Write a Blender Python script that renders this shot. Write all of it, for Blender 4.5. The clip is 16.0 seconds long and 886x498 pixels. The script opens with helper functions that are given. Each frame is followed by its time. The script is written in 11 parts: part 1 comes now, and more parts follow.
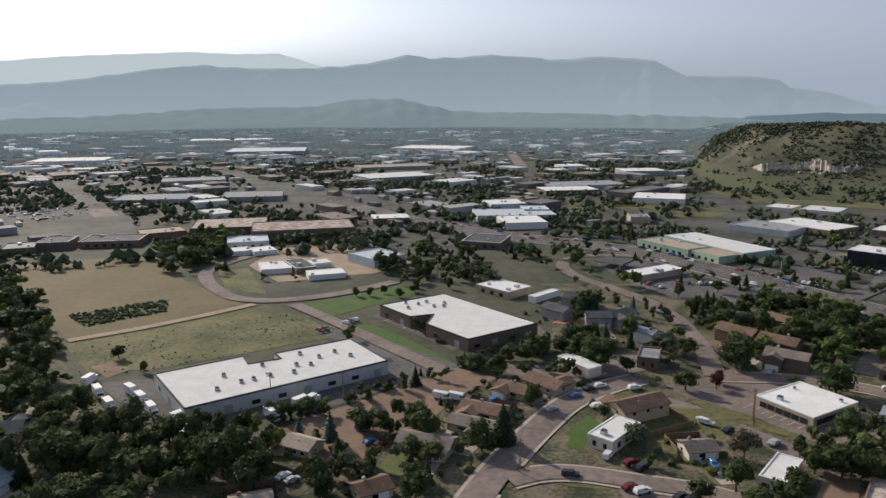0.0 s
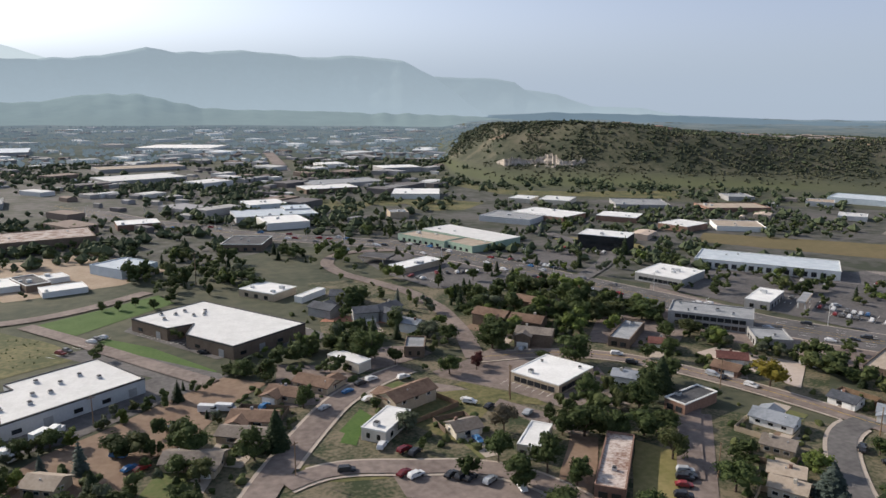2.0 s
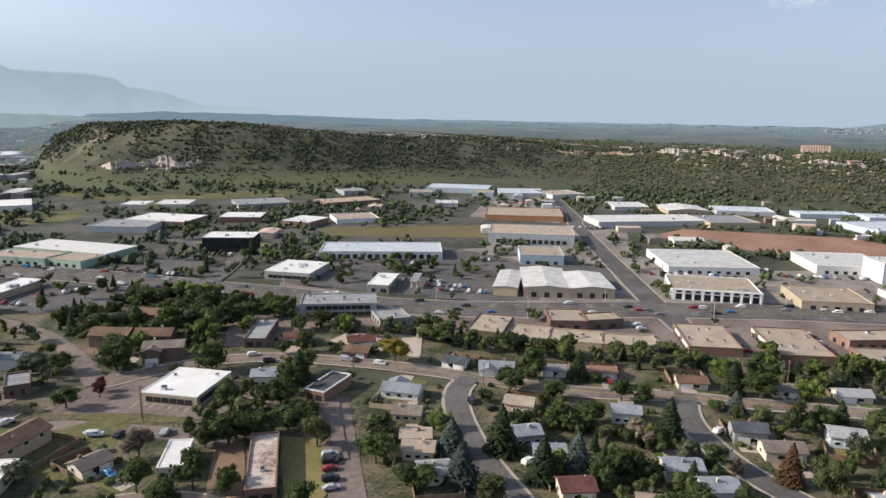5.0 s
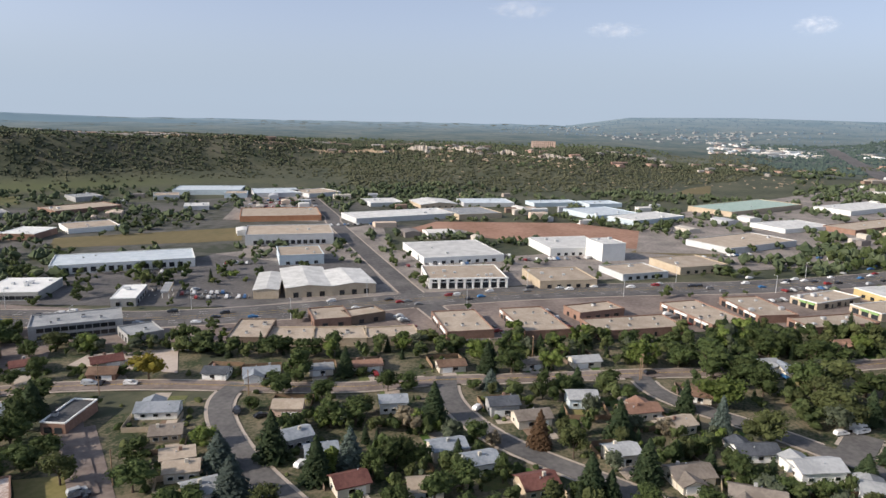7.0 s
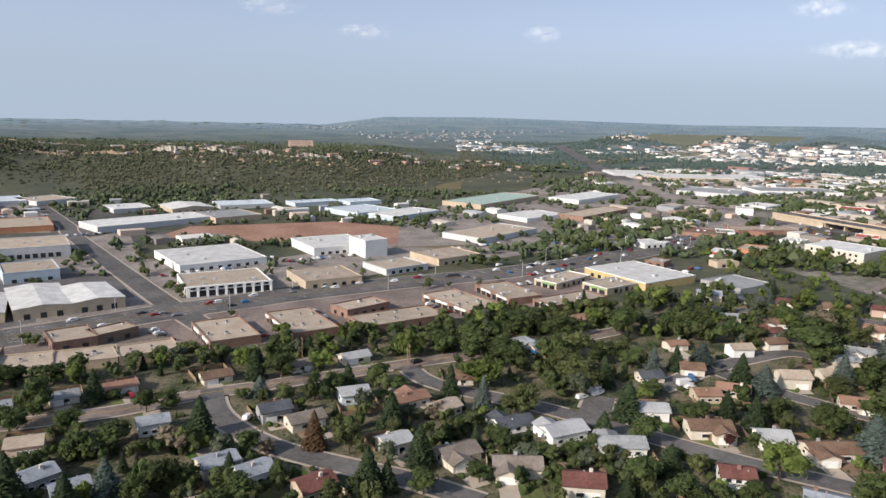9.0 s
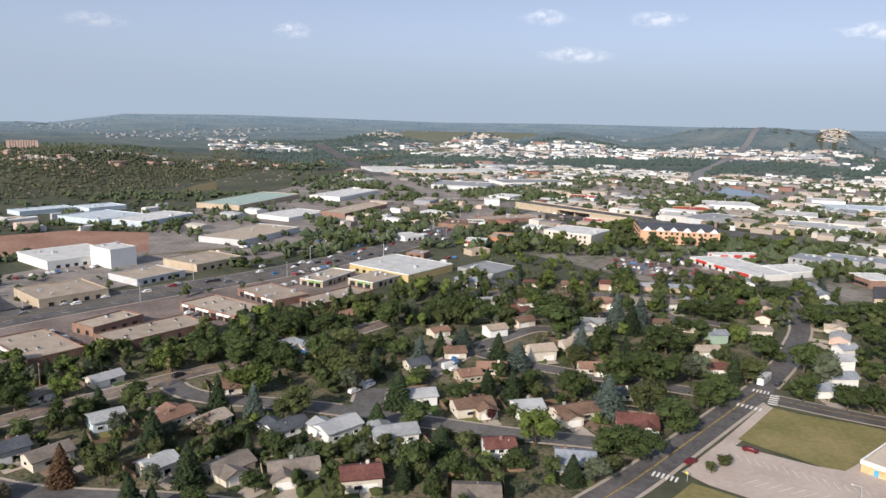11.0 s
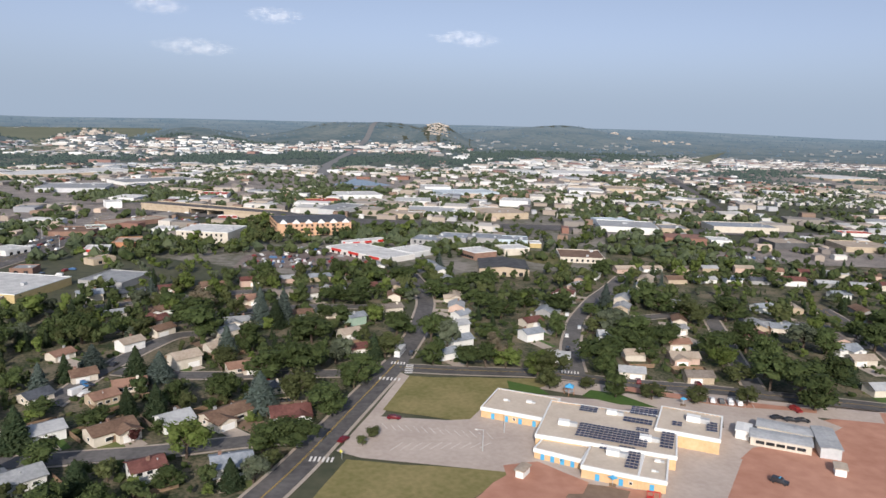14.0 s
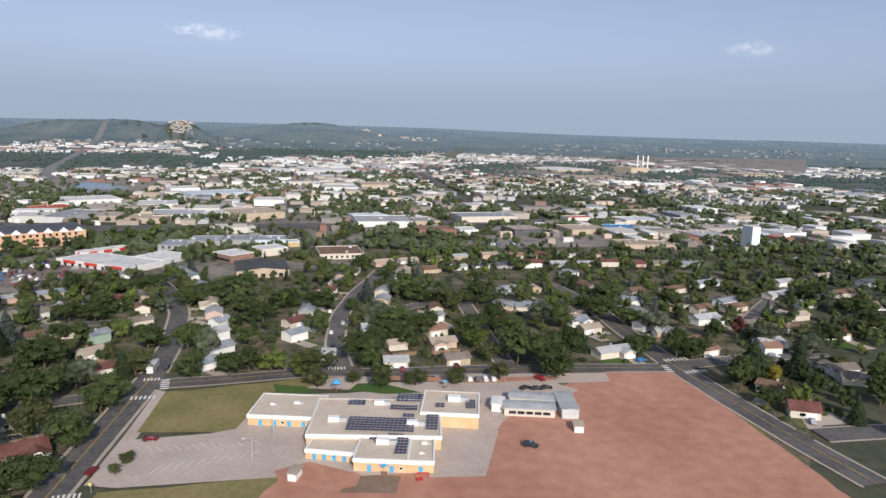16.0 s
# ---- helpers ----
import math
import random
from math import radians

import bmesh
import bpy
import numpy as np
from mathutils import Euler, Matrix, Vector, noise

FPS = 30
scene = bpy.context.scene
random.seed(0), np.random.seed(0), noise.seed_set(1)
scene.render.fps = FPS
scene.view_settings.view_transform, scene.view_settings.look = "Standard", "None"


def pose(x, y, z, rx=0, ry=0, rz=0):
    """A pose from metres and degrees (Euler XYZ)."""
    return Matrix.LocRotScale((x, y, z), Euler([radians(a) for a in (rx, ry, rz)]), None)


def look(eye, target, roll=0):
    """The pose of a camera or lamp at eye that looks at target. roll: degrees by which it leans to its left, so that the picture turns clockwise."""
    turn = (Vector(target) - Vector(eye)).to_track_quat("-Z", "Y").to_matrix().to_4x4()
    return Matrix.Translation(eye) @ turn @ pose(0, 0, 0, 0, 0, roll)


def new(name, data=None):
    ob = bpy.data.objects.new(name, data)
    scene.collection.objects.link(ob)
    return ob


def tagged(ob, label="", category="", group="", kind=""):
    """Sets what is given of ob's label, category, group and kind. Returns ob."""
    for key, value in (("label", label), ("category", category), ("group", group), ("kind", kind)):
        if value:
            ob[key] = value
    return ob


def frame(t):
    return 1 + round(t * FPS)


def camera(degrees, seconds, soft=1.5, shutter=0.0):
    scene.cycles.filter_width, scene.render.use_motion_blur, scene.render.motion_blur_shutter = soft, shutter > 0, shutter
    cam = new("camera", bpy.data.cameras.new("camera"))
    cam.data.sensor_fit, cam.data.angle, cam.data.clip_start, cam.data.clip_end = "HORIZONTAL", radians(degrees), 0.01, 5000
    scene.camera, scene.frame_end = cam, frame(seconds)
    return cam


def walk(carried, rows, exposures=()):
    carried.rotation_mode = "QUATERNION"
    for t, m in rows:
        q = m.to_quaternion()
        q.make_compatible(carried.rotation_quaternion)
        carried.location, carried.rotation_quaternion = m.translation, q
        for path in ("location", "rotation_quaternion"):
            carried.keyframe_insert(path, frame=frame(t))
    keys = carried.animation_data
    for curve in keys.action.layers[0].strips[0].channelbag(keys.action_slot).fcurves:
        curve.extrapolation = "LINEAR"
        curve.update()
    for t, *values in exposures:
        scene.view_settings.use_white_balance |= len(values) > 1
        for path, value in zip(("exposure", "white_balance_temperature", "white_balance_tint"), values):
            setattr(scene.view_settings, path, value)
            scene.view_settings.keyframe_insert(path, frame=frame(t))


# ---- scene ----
# The camera hangs in the air over the town and turns to the right.
cam = camera(63.91, 16.0)
EYE = (0.0, 0.0, 95.0)
PATH = [
    (0.0, 78.73, 0.25, -0.94),
    (0.5, 78.66, 0.05, -5.55),
    (1.0, 78.63, -0.09, -10.22),
    (1.5, 78.60, -0.11, -15.02),
    (2.0, 78.59, -0.27, -20.10),
    (2.5, 78.60, -0.39, -25.02),
    (3.0, 78.63, -0.48, -29.86),
    (3.5, 78.66, -0.57, -34.58),
    (4.0, 78.73, -0.62, -39.74),
    (6.5, 78.95, -1.03, -64.70),
    (7.0, 79.01, -1.08, -69.50),
    (7.5, 79.08, -1.17, -74.29),
    (8.0, 79.17, -1.24, -79.11),
    (8.5, 79.25, -1.33, -83.88),
    (9.0, 79.34, -1.39, -88.67),
    (11.5, 79.68, -1.49, -112.64),
    (12.0, 79.72, -1.48, -117.44),
    (12.5, 79.77, -1.51, -122.24),
    (13.0, 79.85, -1.49, -127.06),
    (13.5, 79.92, -1.57, -131.94),
    (14.0, 80.01, -1.58, -136.84),
    (14.5, 80.09, -1.63, -141.70),
    (15.0, 80.19, -1.67, -146.54),
    (15.5, 80.27, -1.61, -151.46),
    (16.0, 80.32, -1.51, -156.38),
]
EXPOSURES = [(0.0, -0.34, 6600, 13), (1.5, -0.12, 6560, 13), (4.0, 0.10, 6560, 13), (8.0, 0.07, 6480, 13), (12.0, -0.06, 6350, 14), (16.0, -0.24, 6180, 14)]
walk(cam, [(t, pose(*EYE, rx, ry, rz)) for t, rx, ry, rz in PATH], EXPOSURES)

# the street grid of the valley runs at about this angle
GRID = radians(-52)

# ---------------------------------------------------------------- light
SUN_AZ, SUN_EL = -40.0, 28.0
world = bpy.data.worlds.new("sky")
scene.world = world
world.use_nodes = True
wn = world.node_tree.nodes
wl = world.node_tree.links
wn.clear()
sky = wn.new("ShaderNodeTexSky")
sky.sky_type = "NISHITA"
sky.sun_disc = False
sky.sun_elevation = radians(SUN_EL)
sky.sun_rotation = radians(SUN_AZ)
sky.altitude = 1900
sky.air_density = 1.0
sky.dust_density = 1.5
sky.ozone_density = 1.8
back = wn.new("ShaderNodeBackground")
back.inputs["Strength"].default_value = 0.1
wout = wn.new("ShaderNodeOutputWorld")
# the haze's forward scattering round the sun
haze_sky = wn.new("ShaderNodeTexSky")
haze_sky.sky_type = "HOSEK_WILKIE"
haze_sky.turbidity = 7.2
haze_sky.ground_albedo = 0.25
az, el = radians(SUN_AZ), radians(SUN_EL)
toward = Vector((math.sin(az) * math.cos(el), math.cos(az) * math.cos(el), math.sin(el)))
haze_sky.sun_direction = toward


def sky_mix(a, b, kind, share):
    m = wn.new("ShaderNodeMix")
    m.data_type, m.blend_type = "RGBA", kind
    m.inputs[0].default_value = share
    wl.new(a, m.inputs[6])
    if isinstance(b, tuple):
        m.inputs[7].default_value = (*b, 1)
    else:
        wl.new(b, m.inputs[7])
    return m.outputs[2]


thin = sky_mix(sky.outputs[0], (0.20, 0.215, 0.235), "MULTIPLY", 1.0)
thick = sky_mix(haze_sky.outputs[0], (28.5, 29.5, 33.0), "MULTIPLY", 1.0)
pale_sky = wn.new("ShaderNodeHueSaturation")
pale_sky.inputs["Saturation"].default_value = 0.6
wl.new(sky_mix(thin, thick, "ADD", 1.0), pale_sky.inputs["Color"])
wl.new(sky_mix(pale_sky.outputs[0], (1.02, 1.12, 1.21), "MULTIPLY", 1.0), back.inputs["Color"])
wl.new(back.outputs[0], wout.inputs["Surface"])

sun = new("sun", bpy.data.lights.new("sun", "SUN"))
sun.data.energy = 5.0
sun.data.angle = radians(0.6)
sun.data.color = (1.0, 0.895, 0.755)
sun.matrix_world = look(toward * 900, (0, 0, 0))

# ---------------------------------------------------------------- materials
MATS = {}


def mat(name, a, b, scale=0.3, fine=5.0, rough=0.9, bump=0.0, metal=0.0, rnd=0.0, spec=0.3, contrast=1.6, island=False):
    """Two colours mixed by two sizes of noise, in world metres."""
    m = bpy.data.materials.new(name)
    m.use_nodes = True
    n, l = m.node_tree.nodes, m.node_tree.links
    p = n["Principled BSDF"]
    geo = n.new("ShaderNodeNewGeometry")
    n1 = n.new("ShaderNodeTexNoise")
    n1.inputs["Scale"].default_value = scale
    n1.inputs["Detail"].default_value = 3
    n2 = n.new("ShaderNodeTexNoise")
    n2.inputs["Scale"].default_value = scale * fine
    n2.inputs["Detail"].default_value = 4
    l.new(geo.outputs["Position"], n1.inputs["Vector"])
    l.new(geo.outputs["Position"], n2.inputs["Vector"])
    mx = n.new("ShaderNodeMix")
    mx.data_type = "FLOAT"
    mx.inputs[0].default_value = 0.45
    l.new(n1.outputs[0], mx.inputs[2])
    l.new(n2.outputs[0], mx.inputs[3])
    mr = n.new("ShaderNodeMapRange")
    mr.inputs[1].default_value = 0.5 - 0.25 / contrast
    mr.inputs[2].default_value = 0.5 + 0.25 / contrast
    l.new(mx.outputs[0], mr.inputs[0])
    col = n.new("ShaderNodeMix")
    col.data_type = "RGBA"
    l.new(mr.outputs[0], col.inputs[0])
    col.inputs[6].default_value = (*a, 1)
    col.inputs[7].default_value = (*b, 1)
    out = col.outputs[2]
    if rnd:
        ran = n.new("ShaderNodeObjectInfo").outputs["Random"] if not island else geo.outputs["Random Per Island"]
        hv = n.new("ShaderNodeHueSaturation")
        r2 = n.new("ShaderNodeMapRange")
        r2.inputs[3].default_value, r2.inputs[4].default_value = 1 - rnd, 1 + rnd
        l.new(ran, r2.inputs[0])
        l.new(r2.outputs[0], hv.inputs["Value"])
        l.new(out, hv.inputs["Color"])
        out = hv.outputs[0]
    l.new(out, p.inputs["Base Color"])
    p.inputs["Roughness"].default_value = rough
    p.inputs["Metallic"].default_value = metal
    p.inputs["Specular IOR Level"].default_value = spec
    if bump:
        bp = n.new("ShaderNodeBump")
        bp.inputs["Strength"].default_value = 0.6
        bp.inputs["Distance"].default_value = bump
        l.new(n2.outputs[0], bp.inputs["Height"])
        l.new(bp.outputs[0], p.inputs["Normal"])
    MATS[name] = m
    return m


# ground covers
mat("yard", (0.030, 0.044, 0.017), (0.175, 0.146, 0.098), 0.09, 9, bump=0.1, contrast=2.8)
mat("grass", (0.145, 0.138, 0.045), (0.27, 0.222, 0.10), 0.06, 9, bump=0.05)
mat("brightgrass", (0.045, 0.095, 0.015), (0.075, 0.13, 0.03), 0.1, 9, bump=0.05)
mat("lawn", (0.06, 0.10, 0.024), (0.15, 0.14, 0.06), 0.08, 9, bump=0.05, rnd=0.25)
mat("meadow", (0.060, 0.072, 0.024), (0.17, 0.15, 0.066), 0.05, 10, bump=0.1, contrast=2.4)
mat("drygrass", (0.115, 0.098, 0.044), (0.17, 0.132, 0.065), 0.025, 10, bump=0.1)
mat("crop", (0.035, 0.05, 0.018), (0.07, 0.08, 0.03), 0.15, 6, bump=0.3)
mat("reddirt", (0.36, 0.17, 0.115), (0.50, 0.27, 0.19), 0.022, 9, bump=0.03, contrast=1.8)
mat("redfield", (0.23, 0.125, 0.085), (0.36, 0.215, 0.155), 0.03, 9, bump=0.05, contrast=1.8)
mat("browndirt", (0.17, 0.11, 0.075), (0.25, 0.18, 0.13), 0.08, 6, bump=0.05)
mat("dirt", (0.28, 0.21, 0.15), (0.38, 0.30, 0.22), 0.08, 8, bump=0.05)
mat("concrete", (0.40, 0.33, 0.285), (0.50, 0.425, 0.37), 0.07, 9, bump=0.01)
mat("paving", (0.36, 0.30, 0.25), (0.46, 0.40, 0.34), 0.12, 9, bump=0.01)
mat("asphalt", (0.072, 0.069, 0.070), (0.148, 0.138, 0.135), 0.05, 10, bump=0.01, contrast=2.0)
mat("darkasphalt", (0.082, 0.079, 0.079), (0.165, 0.155, 0.15), 0.06, 10, bump=0.01, contrast=1.8)
mat("pinkasphalt", (0.135, 0.107, 0.096), (0.250, 0.204, 0.180), 0.05, 10, bump=0.01, contrast=2.0)
mat("paleasphalt", (0.15, 0.135, 0.125), (0.31, 0.272, 0.245), 0.05, 10, bump=0.01, contrast=2.0)
mat("lots_pale", (0.085, 0.090, 0.054), (0.25, 0.225, 0.20), 0.03, 6, bump=0.02, contrast=2.4)
mat("lots", (0.043, 0.050, 0.032), (0.112, 0.105, 0.099), 0.022, 6, bump=0.02, contrast=2.6)
mat("water", (0.02, 0.045, 0.07), (0.03, 0.06, 0.085), 0.05, 6, rough=0.08, spec=0.6)
mat("line_white", (0.62, 0.6, 0.56), (0.8, 0.79, 0.76), 0.6, 4)
mat("line_yellow", (0.42, 0.28, 0.06), (0.55, 0.38, 0.1), 0.6, 4)
mat("roof_school", (0.50, 0.42, 0.335), (0.60, 0.52, 0.43), 0.15, 6)
# roofs
ROOF = {
    "white": ((0.64, 0.64, 0.625), (0.74, 0.74, 0.725)), "tan": ((0.33, 0.27, 0.21), (0.43, 0.36, 0.29)),
    "grey": ((0.22, 0.23, 0.24), (0.32, 0.33, 0.34)), "dark": ((0.05, 0.052, 0.056), (0.10, 0.10, 0.105)),
    "rust": ((0.52, 0.46, 0.42), (0.20, 0.12, 0.09)), "metal": ((0.42, 0.48, 0.53), (0.55, 0.60, 0.64)),
    "green": ((0.28, 0.38, 0.34), (0.38, 0.47, 0.42)), "brown": ((0.13, 0.08, 0.055), (0.21, 0.135, 0.095)),
    "redroof": ((0.35, 0.06, 0.045), (0.48, 0.10, 0.07)), "blue": ((0.05, 0.20, 0.42), (0.08, 0.28, 0.52)),
    "taupe": ((0.16, 0.135, 0.115), (0.245, 0.21, 0.18)), "slate": ((0.055, 0.062, 0.075), (0.10, 0.108, 0.125)),
    "bluegrey": ((0.19, 0.215, 0.245), (0.30, 0.325, 0.36)), "maroon": ((0.105, 0.042, 0.036), (0.17, 0.075, 0.062)),
    "terracotta": ((0.21, 0.12, 0.085), (0.30, 0.18, 0.13)), "palegrey": ((0.31, 0.32, 0.33), (0.42, 0.43, 0.44)),
    "paleblue": ((0.34, 0.40, 0.46), (0.46, 0.51, 0.56)), "dullwhite": ((0.46, 0.46, 0.45), (0.64, 0.635, 0.62)),
}
for key, (ca, cb) in ROOF.items():
    mat("roof_" + key, ca, cb, 0.18, 6, rough=0.85, rnd=0.10, bump=0.015, contrast=2.4)
WALL = {
    "white": ((0.66, 0.66, 0.64), (0.76, 0.76, 0.74)), "cream": ((0.52, 0.47, 0.39), (0.64, 0.59, 0.51)),
    "tan": ((0.40, 0.32, 0.23), (0.50, 0.42, 0.32)), "brick": ((0.19, 0.112, 0.082), (0.285, 0.18, 0.14)),
    "brown": ((0.13, 0.095, 0.07), (0.20, 0.15, 0.115)), "grey": ((0.27, 0.27, 0.27), (0.37, 0.37, 0.37)),
    "glass": ((0.30, 0.30, 0.29), (0.38, 0.38, 0.37)), "palegrey": ((0.45, 0.46, 0.47), (0.56, 0.57, 0.58)),
    "paleblue": ((0.42, 0.50, 0.56), (0.54, 0.61, 0.66)), "yellow": ((0.44, 0.34, 0.16), (0.53, 0.42, 0.22)),
    "orange": ((0.42, 0.19, 0.10), (0.50, 0.26, 0.15)), "greenw": ((0.25, 0.36, 0.28), (0.36, 0.46, 0.38)),
    "black": ((0.012, 0.013, 0.016), (0.022, 0.023, 0.027)), "peach": ((0.55, 0.33, 0.20), (0.64, 0.42, 0.28)),
    "redfront": ((0.60, 0.58, 0.55), (0.7, 0.68, 0.65)), "redroof": ((0.42, 0.30, 0.22), (0.5, 0.38, 0.3)),
    "dark": ((0.08, 0.08, 0.085), (0.13, 0.13, 0.135)), "blue": ((0.35, 0.42, 0.5), (0.45, 0.52, 0.6)),
    "pink": ((0.48, 0.34, 0.28), (0.58, 0.44, 0.37)), "redbrick": ((0.28, 0.07, 0.05), (0.38, 0.12, 0.09)),
    "school": ((0.56, 0.37, 0.20), (0.66, 0.47, 0.28)),
}
for key, (ca, cb) in WALL.items():
    mat("wall_" + key, ca, cb, 0.25, 5, rough=0.88, rnd=0.06, bump=0.01)
mat("trim_white", (0.72, 0.72, 0.70), (0.80, 0.80, 0.78), 0.5, 5, rough=0.6)
mat("trim_dark", (0.04, 0.04, 0.042), (0.07, 0.07, 0.072), 0.5, 5, rough=0.6)
mat("window_glass", (0.015, 0.018, 0.022), (0.03, 0.035, 0.04), 0.1, 4, rough=0.08, spec=0.6, rnd=0.4)
mat("green_panel", (0.18, 0.30, 0.12), (0.25, 0.38, 0.16), 0.5, 4)
mat("red_panel", (0.45, 0.03, 0.025), (0.55, 0.06, 0.05), 0.5, 4)
mat("blue_panel", (0.06, 0.30, 0.55), (0.10, 0.38, 0.62), 0.5, 4)
mat("yellow_panel", (0.6, 0.55, 0.05), (0.7, 0.65, 0.1), 0.5, 4)
mat("galvanised", (0.45, 0.46, 0.47), (0.6, 0.61, 0.62), 0.8, 4, rough=0.5, metal=0.4)
mat("solar", (0.016, 0.026, 0.078), (0.032, 0.050, 0.125), 0.6, 4, rough=0.4, spec=0.25)
mat("timber", (0.17, 0.11, 0.07), (0.27, 0.19, 0.125), 0.6, 6)
mat("bark", (0.07, 0.05, 0.037), (0.13, 0.10, 0.075), 1.5, 4)
mat("rubber", (0.015, 0.015, 0.016), (0.03, 0.03, 0.03), 1, 4)
mat("rock", (0.24, 0.18, 0.125), (0.36, 0.285, 0.205), 0.12, 6, bump=0.3)
mat("palerock", (0.36, 0.31, 0.26), (0.54, 0.48, 0.42), 0.05, 6, bump=0.3)
LEAF = {
    "d": ((0.038, 0.06, 0.021), (0.089, 0.114, 0.041)), "l": ((0.079, 0.119, 0.025), (0.149, 0.182, 0.055)),
    "y": ((0.190, 0.170, 0.025), (0.305, 0.241, 0.048)), "m": ((0.076, 0.028, 0.028), (0.121, 0.048, 0.041)),
    "r": ((0.136, 0.120, 0.083), (0.218, 0.178, 0.121)), "s": ((0.026, 0.046, 0.023), (0.059, 0.079, 0.037)),
    "b": ((0.057, 0.081, 0.07), (0.103, 0.129, 0.112)), "o": ((0.064, 0.077, 0.029), (0.11, 0.125, 0.05)),
    "g": ((0.074, 0.092, 0.057), (0.129, 0.147, 0.097)), "n": ((0.105, 0.062, 0.034), (0.17, 0.105, 0.062)),
}


def let_light_through(m, share):
    """Leaves pass some of the sun's light on."""
    n, l = m.node_tree.nodes, m.node_tree.links
    p = n["Principled BSDF"]
    tr = n.new("ShaderNodeBsdfTranslucent")
    mixer = n.new("ShaderNodeMixShader")
    mixer.inputs[0].default_value = share
    l.new(p.inputs["Base Color"].links[0].from_socket, tr.inputs["Color"])
    l.new(p.outputs[0], mixer.inputs[1])
    l.new(tr.outputs[0], mixer.inputs[2])
    l.new(mixer.outputs[0], n["Material Output"].inputs["Surface"])


for key, (ca, cb) in LEAF.items():
    let_light_through(mat("leaf_" + key, ca, cb, 0.5, 4, rough=0.75, rnd=0.28, spec=0.15), 0.3)
mat("leaf_wood", (0.040, 0.062, 0.023), (0.108, 0.131, 0.052), 0.055, 9, rough=0.8, spec=0.15, contrast=2.0)
let_light_through(MATS["leaf_wood"], 0.3)
mat("leaf_far", (0.046, 0.064, 0.036), (0.098, 0.118, 0.064), 0.02, 12, rough=0.85, spec=0.1, contrast=2.0)
mat("leaf_pine", (0.046, 0.058, 0.036), (0.088, 0.096, 0.060), 0.03, 12, rough=0.9, spec=0.1)
mat("scrub", (0.054, 0.062, 0.038), (0.108, 0.108, 0.068), 0.03, 12, rough=0.9, spec=0.1)
CAR = {"white": (0.72, 0.72, 0.72), "silver": (0.42, 0.44, 0.46), "dark": (0.03, 0.032, 0.038), "blue": (0.05, 0.17, 0.36),
       "red": (0.25, 0.03, 0.03), "maroon": (0.13, 0.012, 0.018), "grey": (0.17, 0.17, 0.175)}
for key, ca in CAR.items():
    mat("car_" + key, ca, tuple(v * 0.85 for v in ca), 0.5, 4, rough=0.25, spec=0.5)


# ---------------------------------------------------------------- mesh helpers
def part(name, bm, material, parent=None, label=""):
    me = bpy.data.meshes.new(name)
    bm.to_mesh(me)
    bm.free()
    return link(name, me, material, parent, label)


def link(name, me, material, parent=None, label=""):
    if material is not None and not me.materials:
        me.materials.append(MATS[material])
    ob = new(name, me)
    if parent is not None:
        ob.parent = parent
    if label:
        ob["label"] = label
    return ob


def add_box(bm, x0, x1, y0, y1, z0, z1):
    v = [bm.verts.new(c) for c in ((x0, y0, z0), (x1, y0, z0), (x1, y1, z0), (x0, y1, z0),
                                   (x0, y0, z1), (x1, y0, z1), (x1, y1, z1), (x0, y1, z1))]
    for f in ((3, 2, 1, 0), (4, 5, 6, 7), (0, 1, 5, 4), (1, 2, 6, 5), (2, 3, 7, 6), (3, 0, 4, 7)):
        bm.faces.new([v[i] for i in f])
    return v


BOXES = {}


def box_mesh(dx, dy, dz, material):
    """A shared box that stands on its base, bevelled when it is large enough."""
    key = (round(dx, 2), round(dy, 2), round(dz, 2), material)
    if key not in BOXES:
        bm = bmesh.new()
        add_box(bm, -dx / 2, dx / 2, -dy / 2, dy / 2, 0, dz)
        if min(dx, dy, dz) > 0.3:
            bmesh.ops.bevel(bm, geom=bm.edges[:], offset=0.06, segments=1, affect="EDGES")
        me = bpy.data.meshes.new("box")
        bm.to_mesh(me)
        bm.free()
        me.materials.append(MATS[material])
        BOXES[key] = me
    return BOXES[key]


def box_part(name, x, y, z, dx, dy, dz, material, parent, rz=0.0, label=""):
    ob = link(name, box_mesh(dx, dy, dz, material), None, parent, label)
    ob.location = (x, y, z)
    ob.rotation_euler = (0, 0, rz)
    return ob


def mesh_from(name, verts, faces, material, smooth=False):
    """A mesh from numpy arrays: verts n x 3, faces m x k."""
    me = bpy.data.meshes.new(name)
    nv, (nf, k) = len(verts), faces.shape
    me.vertices.add(nv)
    me.vertices.foreach_set("co", np.ascontiguousarray(verts, dtype=np.float32).ravel())
    me.loops.add(nf * k)
    me.loops.foreach_set("vertex_index", np.ascontiguousarray(faces, dtype=np.int32).ravel())
    me.polygons.add(nf)
    me.polygons.foreach_set("loop_start", np.arange(0, nf * k, k, dtype=np.int32))
    me.polygons.foreach_set("use_smooth", np.full(nf, smooth))
    me.update(calc_edges=True)
    me.validate()
    if material:
        me.materials.append(MATS[material])
    return me


